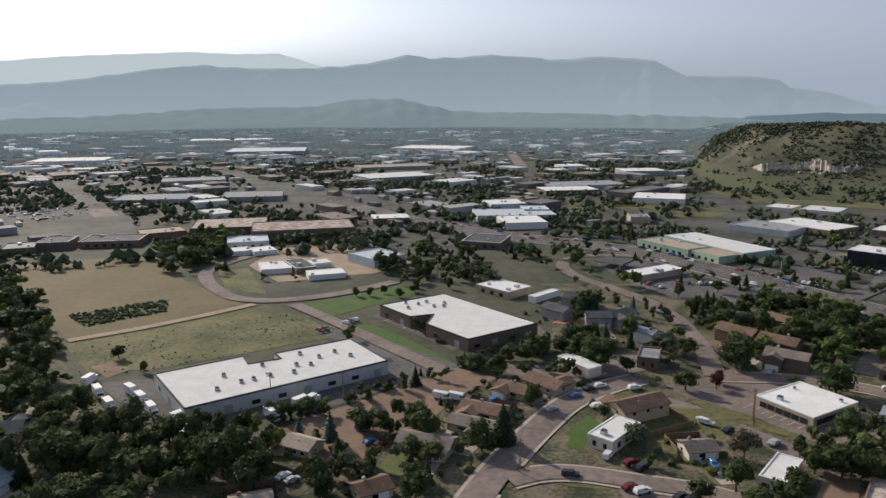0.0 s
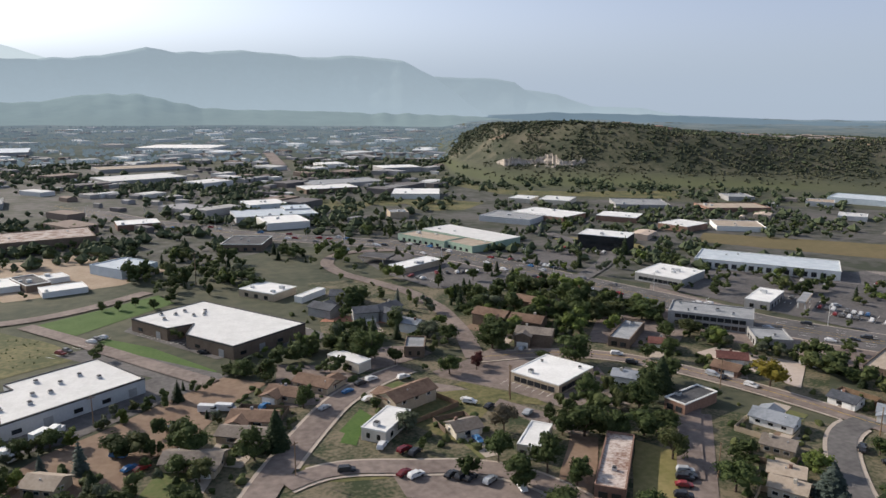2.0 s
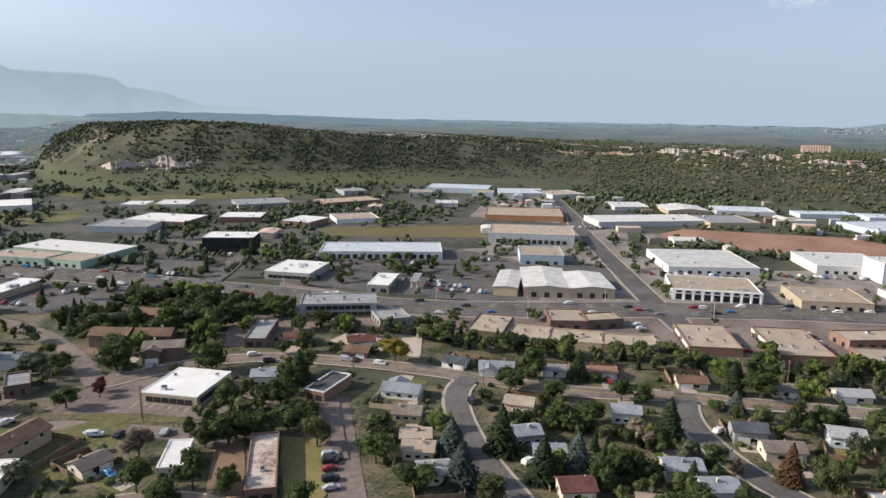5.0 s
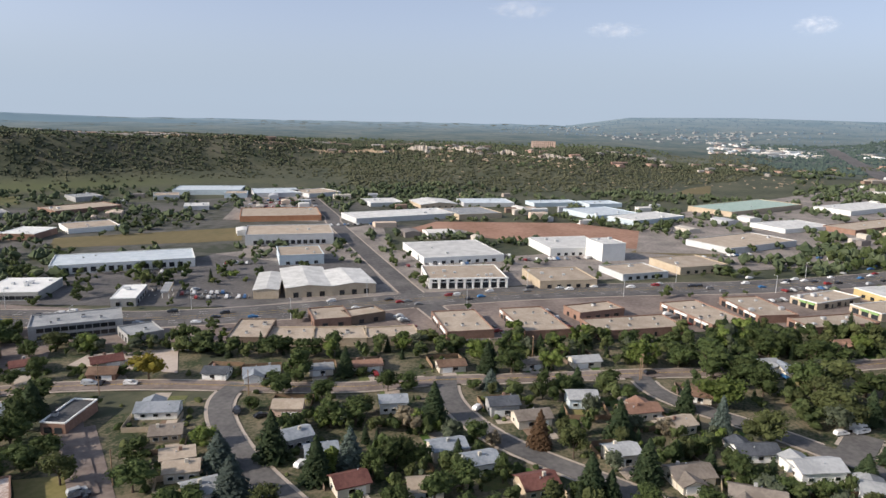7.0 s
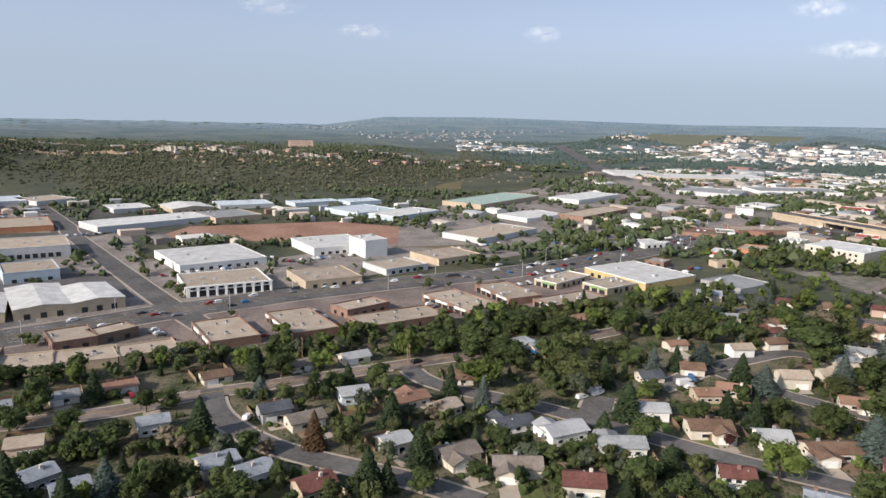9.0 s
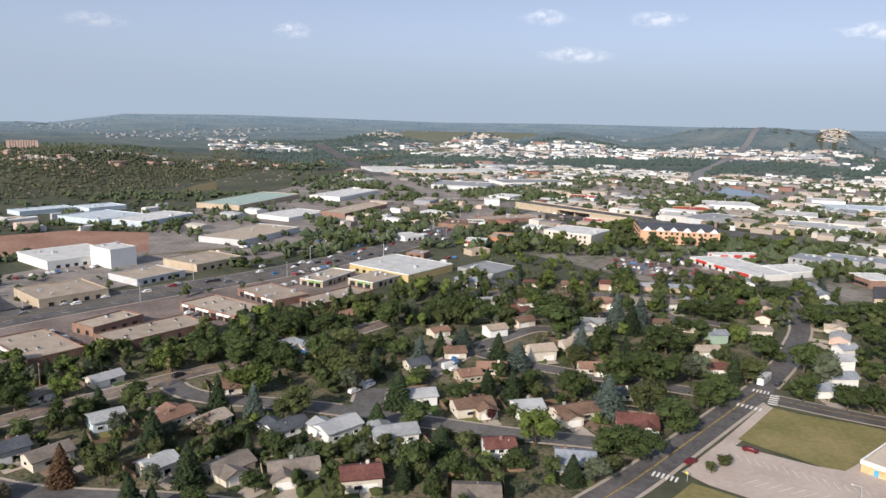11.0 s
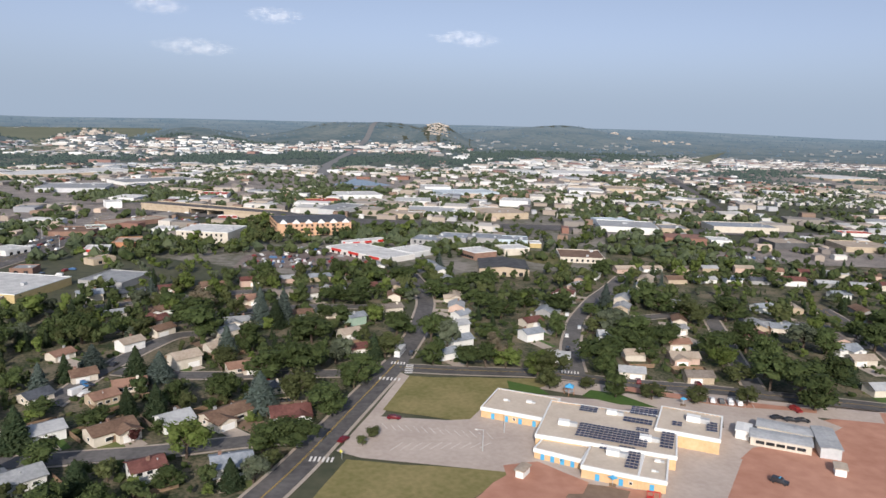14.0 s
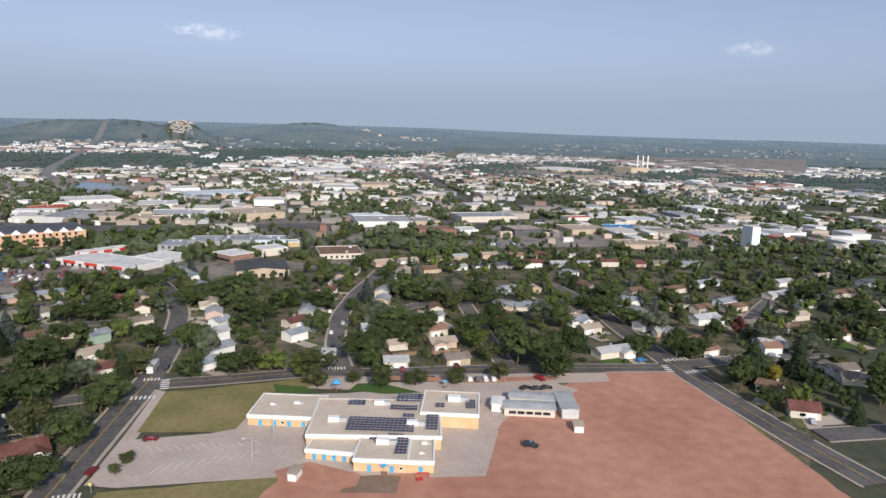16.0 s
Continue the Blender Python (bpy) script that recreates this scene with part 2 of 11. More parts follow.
def strip(pts, half, step=4.0):
    """Even points along a smooth line, with the sideways direction at each."""
    p = np.array(pts, float)
    d = np.r_[0, np.cumsum(np.hypot(*np.diff(p, axis=0).T))]
    s = np.linspace(0, d[-1], max(3, int(d[-1] / step) + 1))
    q = np.c_[np.interp(s, d, p[:, 0]), np.interp(s, d, p[:, 1])]
    for _ in range(6):
        q[1:-1] = 0.25 * q[:-2] + 0.5 * q[1:-1] + 0.25 * q[2:]
    tan = np.gradient(q, axis=0)
    tan /= np.hypot(tan[:, 0], tan[:, 1])[:, None] + 1e-9
    return q, np.c_[-tan[:, 1], tan[:, 0]]


def inside(poly, xy):
    """Which of the points lie in the polygon."""
    xy = np.atleast_2d(xy)
    res = np.zeros(len(xy), bool)
    p = np.array(poly, float)
    j = len(p) - 1
    for i in range(len(p)):
        xi, yi, xj, yj = *p[i], *p[j]
        hit = ((yi > xy[:, 1]) != (yj > xy[:, 1])) & (xy[:, 0] < (xj - xi) * (xy[:, 1] - yi) / (yj - yi + 1e-12) + xi)
        res ^= hit
        j = i
    return res


# ---------------------------------------------------------------- terrain
def table(rows, v):
    r = np.array(rows, float)
    return np.interp(v, r[:, 0], r[:, 1])


def wave(x, y, s, seed):
    """Cheap smooth noise, about -1 to 1."""
    r = np.random.RandomState(seed)
    z = 0
    for k in range(7):
        a = r.uniform(0, 2 * math.pi)
        f = s * r.uniform(0.6, 1.7)
        z = z + np.sin((x * math.cos(a) + y * math.sin(a)) * f + r.uniform(0, 6.28))
    return z / 3.2


# the mesa: azimuth, distance of its foot, and how far below the eye's level its rim is seen
MESA_FOOT = [(18, 1150), (20, 960), (25, 815), (31, 790), (38, 815), (45, 855), (54, 865), (60, 865), (66, 820), (71, 800), (80, 810), (89, 890), (95, 990), (101, 1200), (106, 1500)]
MESA_RIM = [(18, -5.5), (20, -4.3), (21.7, -2.3), (23.8, -1.5), (28, -1.3), (34, -1.55), (38, -2.0), (45, -2.15), (54, -2.4), (62, -2.85), (71, -3.0), (80, -3.1), (87, -3.6), (93, -4.0), (98, -4.5), (103, -5.0), (106, -5.4)]
FAR_RIM = [(-180, -0.3), (-120, -0.6), (-60, -0.6), (-31, -0.6), (-25, -0.5), (-16, 0.0), (-9, 0.1), (0, -0.1), (10, -0.45), (21, -0.7), (28, -0.45), (36, -0.6), (45, -0.9), (50, -1.0), (58, -1.15), (66, -1.25), (72, -1.5), (78, -1.2),
           (84, -0.25), (92, -0.1), (108, -0.3), (117, -0.15), (130, -0.1), (140, -0.05), (155, -0.05), (166, -0.3), (180, -0.35)]


def height(x, y):
    """The lie of the land: level town, a mesa to the north, a bluff to the east and rising ground far off."""
    r = np.hypot(x, y)
    a = np.degrees(np.arctan2(x, y))
    z = np.zeros_like(r)
    # mesa
    foot = table(MESA_FOOT, a) + 35 * wave(x, y, 0.012, 3)
    depth = 330 + 60 * wave(x, y, 0.006, 4)
    rimz = 95 + (foot + depth) * np.tan(np.radians(table(MESA_RIM, a)))
    u = np.clip((r - foot) / depth, 0, 1)
    shape = 0.55 * u ** 1.7 + 0.45 * np.clip((u - 0.62) / 0.34, 0, 1) ** 1.0
    gate = np.clip((a - 17.5) / 2.5, 0, 1) * np.clip((107 - a) / 5, 0, 1)
    plateau = np.clip((r - foot - depth) / 900, 0, 1)
    top = rimz * shape + wave(x, y, 0.02, 5) * 3.5 * u - plateau * rimz * 0.6
    z = np.maximum(z, top * gate)
    # eastern bluffs
    for a0, wid, r0, dep, hh, sd in ((136.3, 2.4, 3050, 500, 100, 6), (131.0, 7.5, 3250, 600, 90, 7), (111, 2.6, 2550, 350, 48, 8), (103, 3.2, 2450, 330, 42, 9), (118, 4.0, 2900, 500, 56, 10), (145, 9.0, 3700, 600, 93, 16)):
        g = np.exp(-((a - a0) / wid) ** 2) * np.exp(-((r - r0) / dep) ** 2)
        z = np.maximum(z, hh * g * (1 + 0.12 * wave(x, y, 0.012, sd)))
    # rising ground far off
    fz = 95 + 4700 * np.tan(np.radians(table(FAR_RIM, a)))
    far = np.clip((r - 2300) / 2400, 0, 1) ** 1.5
    z = np.maximum(z, fz * far * (1 + 0.10 * wave(x, y, 0.003, 11) * (1 - far)))
    return z


def ring_sheet(name, az, rr, zf, material):
    A, RR = np.meshgrid(np.radians(az), rr)
    x, y = RR * np.sin(A), RR * np.cos(A)
    z = zf(x, y)
    nr, na = A.shape
    idx = np.arange(nr * na).reshape(nr, na)
    f = np.stack([idx[:-1, :-1], idx[:-1, 1:], idx[1:, 1:], idx[1:, :-1]], -1).reshape(-1, 4)[:, ::-1]
    me = mesh_from(name, np.stack([x, y, z], -1).reshape(-1, 3), f, material, True)
    return link(name, me, None)


# land cover of the open country
def land_material():
    m = mat("land", (0.041, 0.051, 0.030), (0.097, 0.096, 0.060), 0.02, 9, bump=0.3, contrast=2.0)
    n, l = m.node_tree.nodes, m.node_tree.links
    p = n["Principled BSDF"]
    base = p.inputs["Base Color"].links[0].from_socket
    geo = n.new("ShaderNodeNewGeometry")
    sep = n.new("ShaderNodeSeparateXYZ")
    l.new(geo.outputs["Normal"], sep.inputs[0])
    steep = n.new("ShaderNodeMapRange")
    steep.inputs[1].default_value, steep.inputs[2].default_value = 0.985, 0.93
    l.new(sep.outputs["Z"], steep.inputs[0])
    ns = n.new("ShaderNodeTexNoise")
    ns.inputs["Scale"].default_value = 0.03
    ns.inputs["Detail"].default_value = 5
    l.new(geo.outputs["Position"], ns.inputs["Vector"])
    cut = n.new("ShaderNodeMapRange")
    cut.inputs[1].default_value, cut.inputs[2].default_value = 0.50, 0.66
    l.new(ns.outputs[0], cut.inputs[0])
    mul = n.new("ShaderNodeMath")
    mul.operation = "MULTIPLY"
    l.new(steep.outputs[0], mul.inputs[0])
    l.new(cut.outputs[0], mul.inputs[1])
    mx = n.new("ShaderNodeMix")
    mx.data_type = "RGBA"
    l.new(mul.outputs[0], mx.inputs[0])
    l.new(base, mx.inputs[6])
    mx.inputs[7].default_value = (0.128, 0.117, 0.080, 1)
    # a grassy apron along the mesa's foot
    pos = n.new("ShaderNodeSeparateXYZ")
    l.new(geo.outputs["Position"], pos.inputs[0])
    rise = n.new("ShaderNodeMapRange")
    rise.inputs[1].default_value, rise.inputs[2].default_value = 0.3, 2.0
    l.new(pos.outputs["Z"], rise.inputs[0])
    fall = n.new("ShaderNodeMapRange")
    fall.inputs[1].default_value, fall.inputs[2].default_value = 11.0, 4.0
    l.new(pos.outputs["Z"], fall.inputs[0])
    both = n.new("ShaderNodeMath")
    both.operation = "MULTIPLY"
    l.new(rise.outputs[0], both.inputs[0])
    l.new(fall.outputs[0], both.inputs[1])
    west = n.new("ShaderNodeMapRange")
    west.inputs[1].default_value, west.inputs[2].default_value = 800.0, 640.0
    l.new(pos.outputs["X"], west.inputs[0])
    green = n.new("ShaderNodeMath")
    green.operation = "MULTIPLY"
    l.new(both.outputs[0], green.inputs[0])
    l.new(west.outputs[0], green.inputs[1])
    apron = n.new("ShaderNodeMix")
    apron.data_type = "RGBA"
    l.new(green.outputs[0], apron.inputs[0])
    l.new(mx.outputs[2], apron.inputs[6])
    apron.inputs[7].default_value = (0.088, 0.100, 0.044, 1)
    l.new(apron.outputs[2], p.inputs["Base Color"])
    return m


land_material()
rings = np.r_[0.0, 60, 130, 200, 300, 420, 560, np.arange(680, 1700, 15), np.geomspace(1700, 4900, 60)]
tagged(ring_sheet("ground", np.linspace(-180, 180, 481), rings, height, "land"),
       "dry valley floor rising to a scrubby sandstone mesa", "ground", kind="structure")


# distant mountains, seen through haze: a backdrop with the haze painted on as emission
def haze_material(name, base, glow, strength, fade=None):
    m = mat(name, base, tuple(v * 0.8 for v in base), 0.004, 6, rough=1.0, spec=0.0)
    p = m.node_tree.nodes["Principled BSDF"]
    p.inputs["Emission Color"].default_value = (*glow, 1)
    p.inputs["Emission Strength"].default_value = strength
    # the painted haze glow changes in strength with height
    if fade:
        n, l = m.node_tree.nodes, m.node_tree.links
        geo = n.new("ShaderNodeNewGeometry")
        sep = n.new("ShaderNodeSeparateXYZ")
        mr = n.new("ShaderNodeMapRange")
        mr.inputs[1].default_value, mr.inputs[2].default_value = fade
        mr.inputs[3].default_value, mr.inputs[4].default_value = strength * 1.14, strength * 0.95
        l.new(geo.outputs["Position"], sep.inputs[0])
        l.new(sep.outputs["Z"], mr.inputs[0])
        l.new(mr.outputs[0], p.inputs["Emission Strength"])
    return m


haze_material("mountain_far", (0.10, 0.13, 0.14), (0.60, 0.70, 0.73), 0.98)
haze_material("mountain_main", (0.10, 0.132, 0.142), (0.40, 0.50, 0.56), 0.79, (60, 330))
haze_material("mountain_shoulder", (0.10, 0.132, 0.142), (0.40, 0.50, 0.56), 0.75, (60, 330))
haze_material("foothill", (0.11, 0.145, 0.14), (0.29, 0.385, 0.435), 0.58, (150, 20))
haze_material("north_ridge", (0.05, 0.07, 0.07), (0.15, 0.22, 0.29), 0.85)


def ridge(name, rows, r0, r1, material, label, seed, rough=1.0):
    """A mountain range with spurs; rows: azimuth and the crest's angle over the eye's level."""
    az = np.linspace(rows[0][0], rows[-1][0], int((rows[-1][0] - rows[0][0]) * 8) + 2)
    rr = np.linspace(r0, r1, 26)

    def zf(x, y):
        r = np.hypot(x, y)
        a = np.degrees(np.arctan2(x, y))
        crest = r0 + 0.72 * (r1 - r0)
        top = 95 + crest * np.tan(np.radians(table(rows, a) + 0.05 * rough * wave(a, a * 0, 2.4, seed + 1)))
        u = (r - r0) / (r1 - r0)
        prof = np.where(u < 0.72, (np.clip(u, 0, 1) / 0.72) ** 0.85, 1 - 0.8 * (u - 0.72) / 0.28)
        spur = 1 - 0.22 * (0.5 + 0.5 * wave(x, y, 0.012, seed) + 0.15 * wave(x, y, 0.035, seed + 3)) * np.sin(np.clip(u / 0.72, 0, 1) * math.pi) * rough
        return top * prof * spur - 4
    ob = ring_sheet(name, az, rr, zf, material)
    return tagged(ob, label, "mountains", kind="structure")


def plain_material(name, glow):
    """Fields, woods and suburbs too far to tell apart, paler with distance by haze painted as glow."""
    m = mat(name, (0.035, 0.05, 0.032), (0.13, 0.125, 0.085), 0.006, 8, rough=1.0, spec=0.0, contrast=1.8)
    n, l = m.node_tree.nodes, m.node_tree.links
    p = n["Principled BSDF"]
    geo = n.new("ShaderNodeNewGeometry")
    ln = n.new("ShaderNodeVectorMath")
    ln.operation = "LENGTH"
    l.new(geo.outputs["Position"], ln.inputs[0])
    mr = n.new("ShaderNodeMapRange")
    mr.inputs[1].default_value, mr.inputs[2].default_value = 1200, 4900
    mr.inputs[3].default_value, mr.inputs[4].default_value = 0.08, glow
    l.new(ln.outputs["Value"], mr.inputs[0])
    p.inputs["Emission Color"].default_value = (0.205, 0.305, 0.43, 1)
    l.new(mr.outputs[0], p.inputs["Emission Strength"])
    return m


# haze painted as glow, stronger towards the sun than away from it
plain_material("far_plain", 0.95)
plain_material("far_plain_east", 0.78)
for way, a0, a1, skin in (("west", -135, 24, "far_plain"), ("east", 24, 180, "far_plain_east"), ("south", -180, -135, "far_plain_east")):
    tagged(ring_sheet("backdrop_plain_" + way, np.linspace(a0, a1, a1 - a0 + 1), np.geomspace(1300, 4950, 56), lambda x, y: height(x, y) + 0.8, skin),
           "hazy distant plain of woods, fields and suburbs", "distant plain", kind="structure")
# far trees, houses, road and meadow: haze painted over their colours as emission
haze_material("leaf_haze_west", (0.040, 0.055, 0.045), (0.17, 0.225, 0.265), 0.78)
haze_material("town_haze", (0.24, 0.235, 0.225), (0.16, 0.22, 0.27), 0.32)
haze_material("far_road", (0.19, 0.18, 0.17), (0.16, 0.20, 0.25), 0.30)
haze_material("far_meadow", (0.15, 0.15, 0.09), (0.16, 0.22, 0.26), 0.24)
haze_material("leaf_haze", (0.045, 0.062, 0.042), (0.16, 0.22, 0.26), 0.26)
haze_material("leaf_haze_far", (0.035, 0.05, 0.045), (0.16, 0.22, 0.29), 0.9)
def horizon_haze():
    """Stands in for the thick air over the horizon: a far ring of pale haze, painted as glow that thins out upwards."""
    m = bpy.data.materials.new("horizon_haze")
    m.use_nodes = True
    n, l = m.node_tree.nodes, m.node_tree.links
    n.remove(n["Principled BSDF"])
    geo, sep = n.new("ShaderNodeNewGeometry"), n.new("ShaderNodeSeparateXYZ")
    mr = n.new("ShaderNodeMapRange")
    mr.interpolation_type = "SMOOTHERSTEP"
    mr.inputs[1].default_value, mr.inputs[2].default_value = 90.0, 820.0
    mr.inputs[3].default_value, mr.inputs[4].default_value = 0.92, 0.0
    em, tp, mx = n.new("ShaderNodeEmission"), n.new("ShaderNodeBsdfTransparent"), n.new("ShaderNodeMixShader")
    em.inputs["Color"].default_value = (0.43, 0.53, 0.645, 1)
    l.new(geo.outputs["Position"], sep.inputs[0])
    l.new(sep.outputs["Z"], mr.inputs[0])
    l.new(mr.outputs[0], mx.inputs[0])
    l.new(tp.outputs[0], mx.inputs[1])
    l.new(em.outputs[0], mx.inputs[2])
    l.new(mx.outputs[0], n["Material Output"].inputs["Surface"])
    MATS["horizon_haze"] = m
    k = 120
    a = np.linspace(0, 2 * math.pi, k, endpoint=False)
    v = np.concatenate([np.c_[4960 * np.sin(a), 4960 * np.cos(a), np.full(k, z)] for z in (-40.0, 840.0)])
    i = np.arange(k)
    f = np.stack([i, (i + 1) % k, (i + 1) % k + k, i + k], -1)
    tagged(link("backdrop_haze", mesh_from("backdrop_haze", v, f, "horizon_haze", True), None), "glowing ring painted as pale blue-grey summer haze along the horizon", "haze", kind="structure")


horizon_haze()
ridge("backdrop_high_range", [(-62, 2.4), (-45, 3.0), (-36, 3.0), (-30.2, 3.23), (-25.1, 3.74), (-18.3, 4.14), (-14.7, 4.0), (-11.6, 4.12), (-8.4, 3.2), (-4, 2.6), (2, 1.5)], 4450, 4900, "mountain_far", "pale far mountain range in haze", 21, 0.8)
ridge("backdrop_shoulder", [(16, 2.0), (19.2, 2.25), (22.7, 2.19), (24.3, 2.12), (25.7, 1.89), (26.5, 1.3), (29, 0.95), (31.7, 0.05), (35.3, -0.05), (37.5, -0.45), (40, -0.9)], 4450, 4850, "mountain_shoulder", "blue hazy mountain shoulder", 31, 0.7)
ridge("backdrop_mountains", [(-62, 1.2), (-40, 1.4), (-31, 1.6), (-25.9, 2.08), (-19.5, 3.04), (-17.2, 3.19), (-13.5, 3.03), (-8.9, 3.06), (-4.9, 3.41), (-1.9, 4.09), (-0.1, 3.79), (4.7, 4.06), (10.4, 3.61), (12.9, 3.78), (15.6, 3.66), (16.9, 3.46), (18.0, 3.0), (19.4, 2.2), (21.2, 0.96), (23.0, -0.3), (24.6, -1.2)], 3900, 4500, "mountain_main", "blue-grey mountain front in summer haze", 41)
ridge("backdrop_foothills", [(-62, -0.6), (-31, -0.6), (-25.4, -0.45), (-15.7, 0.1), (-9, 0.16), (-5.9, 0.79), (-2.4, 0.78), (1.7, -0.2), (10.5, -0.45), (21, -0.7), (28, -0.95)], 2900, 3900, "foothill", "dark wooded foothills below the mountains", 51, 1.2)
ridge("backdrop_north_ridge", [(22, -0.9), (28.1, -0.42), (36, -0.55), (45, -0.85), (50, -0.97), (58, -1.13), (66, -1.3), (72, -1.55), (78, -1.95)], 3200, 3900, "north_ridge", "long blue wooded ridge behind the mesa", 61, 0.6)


# ---------------------------------------------------------------- roads and lots
PATCHES = []
ROADS = []
ROAD_PTS = []
SOLID = []   # centre x, y, angle, half length, half width of what is built
LEVEL = [0.02]


def patch(name, material, pts):
    """A piece of ground cover with a ragged edge."""
    LEVEL[0] += 0.004
    p = np.array(pts, float)
    PATCHES.append((material, p))
    n = len(p)
    bm = bmesh.new()
    vs = []
    r = random.Random(len(PATCHES))
    rag = 0.9 if material in ("meadow", "drygrass", "reddirt", "dirt", "crop", "browndirt", "grass") else 0.0
    for i in range(n):
        a, b = p[i], p[(i + 1) % n]
        d = math.hypot(*(b - a))
        k = max(1, int(d / 7)) if rag else 1
        for j in range(k):
            q = a + (b - a) * j / k
            s = rag * min(1.0, d / 60)
            far = math.hypot(q[0], q[1]) > 1150
            vs.append(bm.verts.new((q[0] + r.uniform(-s, s), q[1] + r.uniform(-s, s), LEVEL[0] + (float(height(np.array(q[0]), np.array(q[1]))) + 1.6 if far else 0.0))))
    f = bm.faces.new(vs)
    bm.normal_update()
    if f.normal.z < 0:
        f.normal_flip()
    bmesh.ops.triangulate(bm, faces=[f])
    words = {"grass": "mown lawn going dry in places", "brightgrass": "watered bright green lawn", "meadow": "rough green meadow", "far_meadow": "distant pale green field in haze", "drygrass": "dry yellow grass field",
             "crop": "strip of dark tall weeds", "reddirt": "bare reddish gravel ground", "redfield": "bare field of brownish red earth", "dirt": "pale dirt track", "browndirt": "trodden brown dirt",
             "concrete": "pale worn concrete lot", "asphalt": "grey asphalt car park", "pinkasphalt": "faded pinkish asphalt lot", "paleasphalt": "sun-bleached pale asphalt lots", "lots_pale": "patchwork of pale car parks and verges", "lots": "patchwork of car parks and grass verges", "water": "small dark blue pond", "yard": "patchy yards of grass and bare earth"}
    kind = {"grass": "lawn", "brightgrass": "lawn", "meadow": "meadow", "far_meadow": "meadow", "drygrass": "field", "crop": "field", "reddirt": "dirt ground", "redfield": "dirt ground", "browndirt": "dirt ground", "dirt": "track", "water": "pond", "yard": "yards"}
    return tagged(part(name, bm, material), words[material], kind.get(material, "car park"), kind="structure")


def road(name, width, material, pts, walks=True, verge=2.0):
    q, side = strip(pts, width / 2)
    ROADS.append((width / 2, q))
    ROAD_PTS.append((name, width, material, q, side, walks, verge))


def near_road(xy, margin, skip=-1):
    xy = np.atleast_2d(xy)
    bad = np.zeros(len(xy), bool)
    for i, (h, q) in enumerate(ROADS):
        if i == skip:
            continue
        lo, hi = q.min(0) - h - margin, q.max(0) + h + margin
        m = ((xy > lo) & (xy < hi)).all(1) & ~bad
        if m.any():
            d = np.sqrt(((xy[m][:, None] - q[None]) ** 2).sum(-1)).min(1)
            bad[np.where(m)[0][d < h + margin]] = True
    return bad


def in_solid(xy, margin):
    xy = np.atleast_2d(xy)
    bad = np.zeros(len(xy), bool)
    for x, y, a, hl, hw in SOLID:
        d = xy - (x, y)
        m = np.abs(d).max(1) < hl + hw + margin
        if m.any():
            u = d[:, 0] * math.cos(a) + d[:, 1] * math.sin(a)
            v = -d[:, 0] * math.sin(a) + d[:, 1] * math.cos(a)
            bad |= (np.abs(u) < hl + margin) & (np.abs(v) < hw + margin)
    return bad


def quads(q, side, off0, off1, z, keep=None):
    a = np.c_[q + side * off0, np.full(len(q), z)]
    b = np.c_[q + side * off1, np.full(len(q), z)]
    v = np.stack([a, b], 1).reshape(-1, 3)
    i = np.arange(len(q) - 1)
    f = np.stack([2 * i, 2 * i + 2, 2 * i + 3, 2 * i + 1], -1)
    if keep is not None:
        f = f[keep[:-1] & keep[1:]]
    return v, f


def lay_roads():
    z = LEVEL[0] + 0.01
    words = {"asphalt": "grey patched asphalt road", "darkasphalt": "dark asphalt residential street", "pinkasphalt": "faded pinkish asphalt street", "dirt": "pale dirt track", "paleasphalt": "wide pale asphalt road", "far_road": "wide pale road climbing to the bluff"}
    for i, (name, w, material, q, side, walks, verge) in enumerate(ROAD_PTS):
        z += 0.004
        v, f = quads(q, side, w / 2, -w / 2, z)
        v[:, 2] += np.where(np.hypot(v[:, 0], v[:, 1]) > 1150, height(v[:, 0], v[:, 1]) + 2.2, 0)
        ob = tagged(link("road_" + name, mesh_from("road", v, f[:, ::1], material), None), words[material], "road", kind="structure")
        if not walks:
            continue
        vs, fs, n = [], [], 0
        for s in (1, -1):
            for w0, w1, hh in ((w / 2, w / 2 + 1.15, 0.12),):
                mid = q + side * s * (w0 + w1) / 2
                keep = ~near_road(mid, 0.3, i)
                o0, o1 = (s * w1, s * w0) if s > 0 else (s * w0, s * w1)
                v, f = quads(q, side, o0, o1, 0.16 + hh, keep)
                vs.append(v), fs.append(f + n)
                n += len(v)
                inner = np.c_[q + side * s * w0, np.full(len(q), 0.16 + hh)]
                low = np.c_[q + side * s * w0, np.full(len(q), 0.0)]
                v2 = np.stack([inner, low], 1).reshape(-1, 3)
                j = np.arange(len(q) - 1)
                f2 = np.stack([2 * j, 2 * j + 2, 2 * j + 3, 2 * j + 1], -1)[keep[:-1] & keep[1:]]
                vs.append(v2), fs.append(f2 + n)
                n += len(v2)
        fs = np.concatenate(fs)
        if len(fs):
            tagged(link("pavement_" + name, mesh_from("pavement", np.concatenate(vs), fs, "paving"), None), "pale concrete kerb and pavement along the street", "pavement", kind="structure")
    return z


def dashes(name, q, side, off, width, z, material, label, dash=0, gap=0, start=0, end=None):
    """A painted line along a road; dash 0 draws it whole."""
    v, f = quads(q, side, off + width / 2, off - width / 2, z)
    if dash:
        k = np.arange(len(f)) % (dash + gap) < dash
        f = f[k]
    f = f[start:end]
    return tagged(link(name, mesh_from("line", v, f, material), None), label, "road marking", kind="structure")


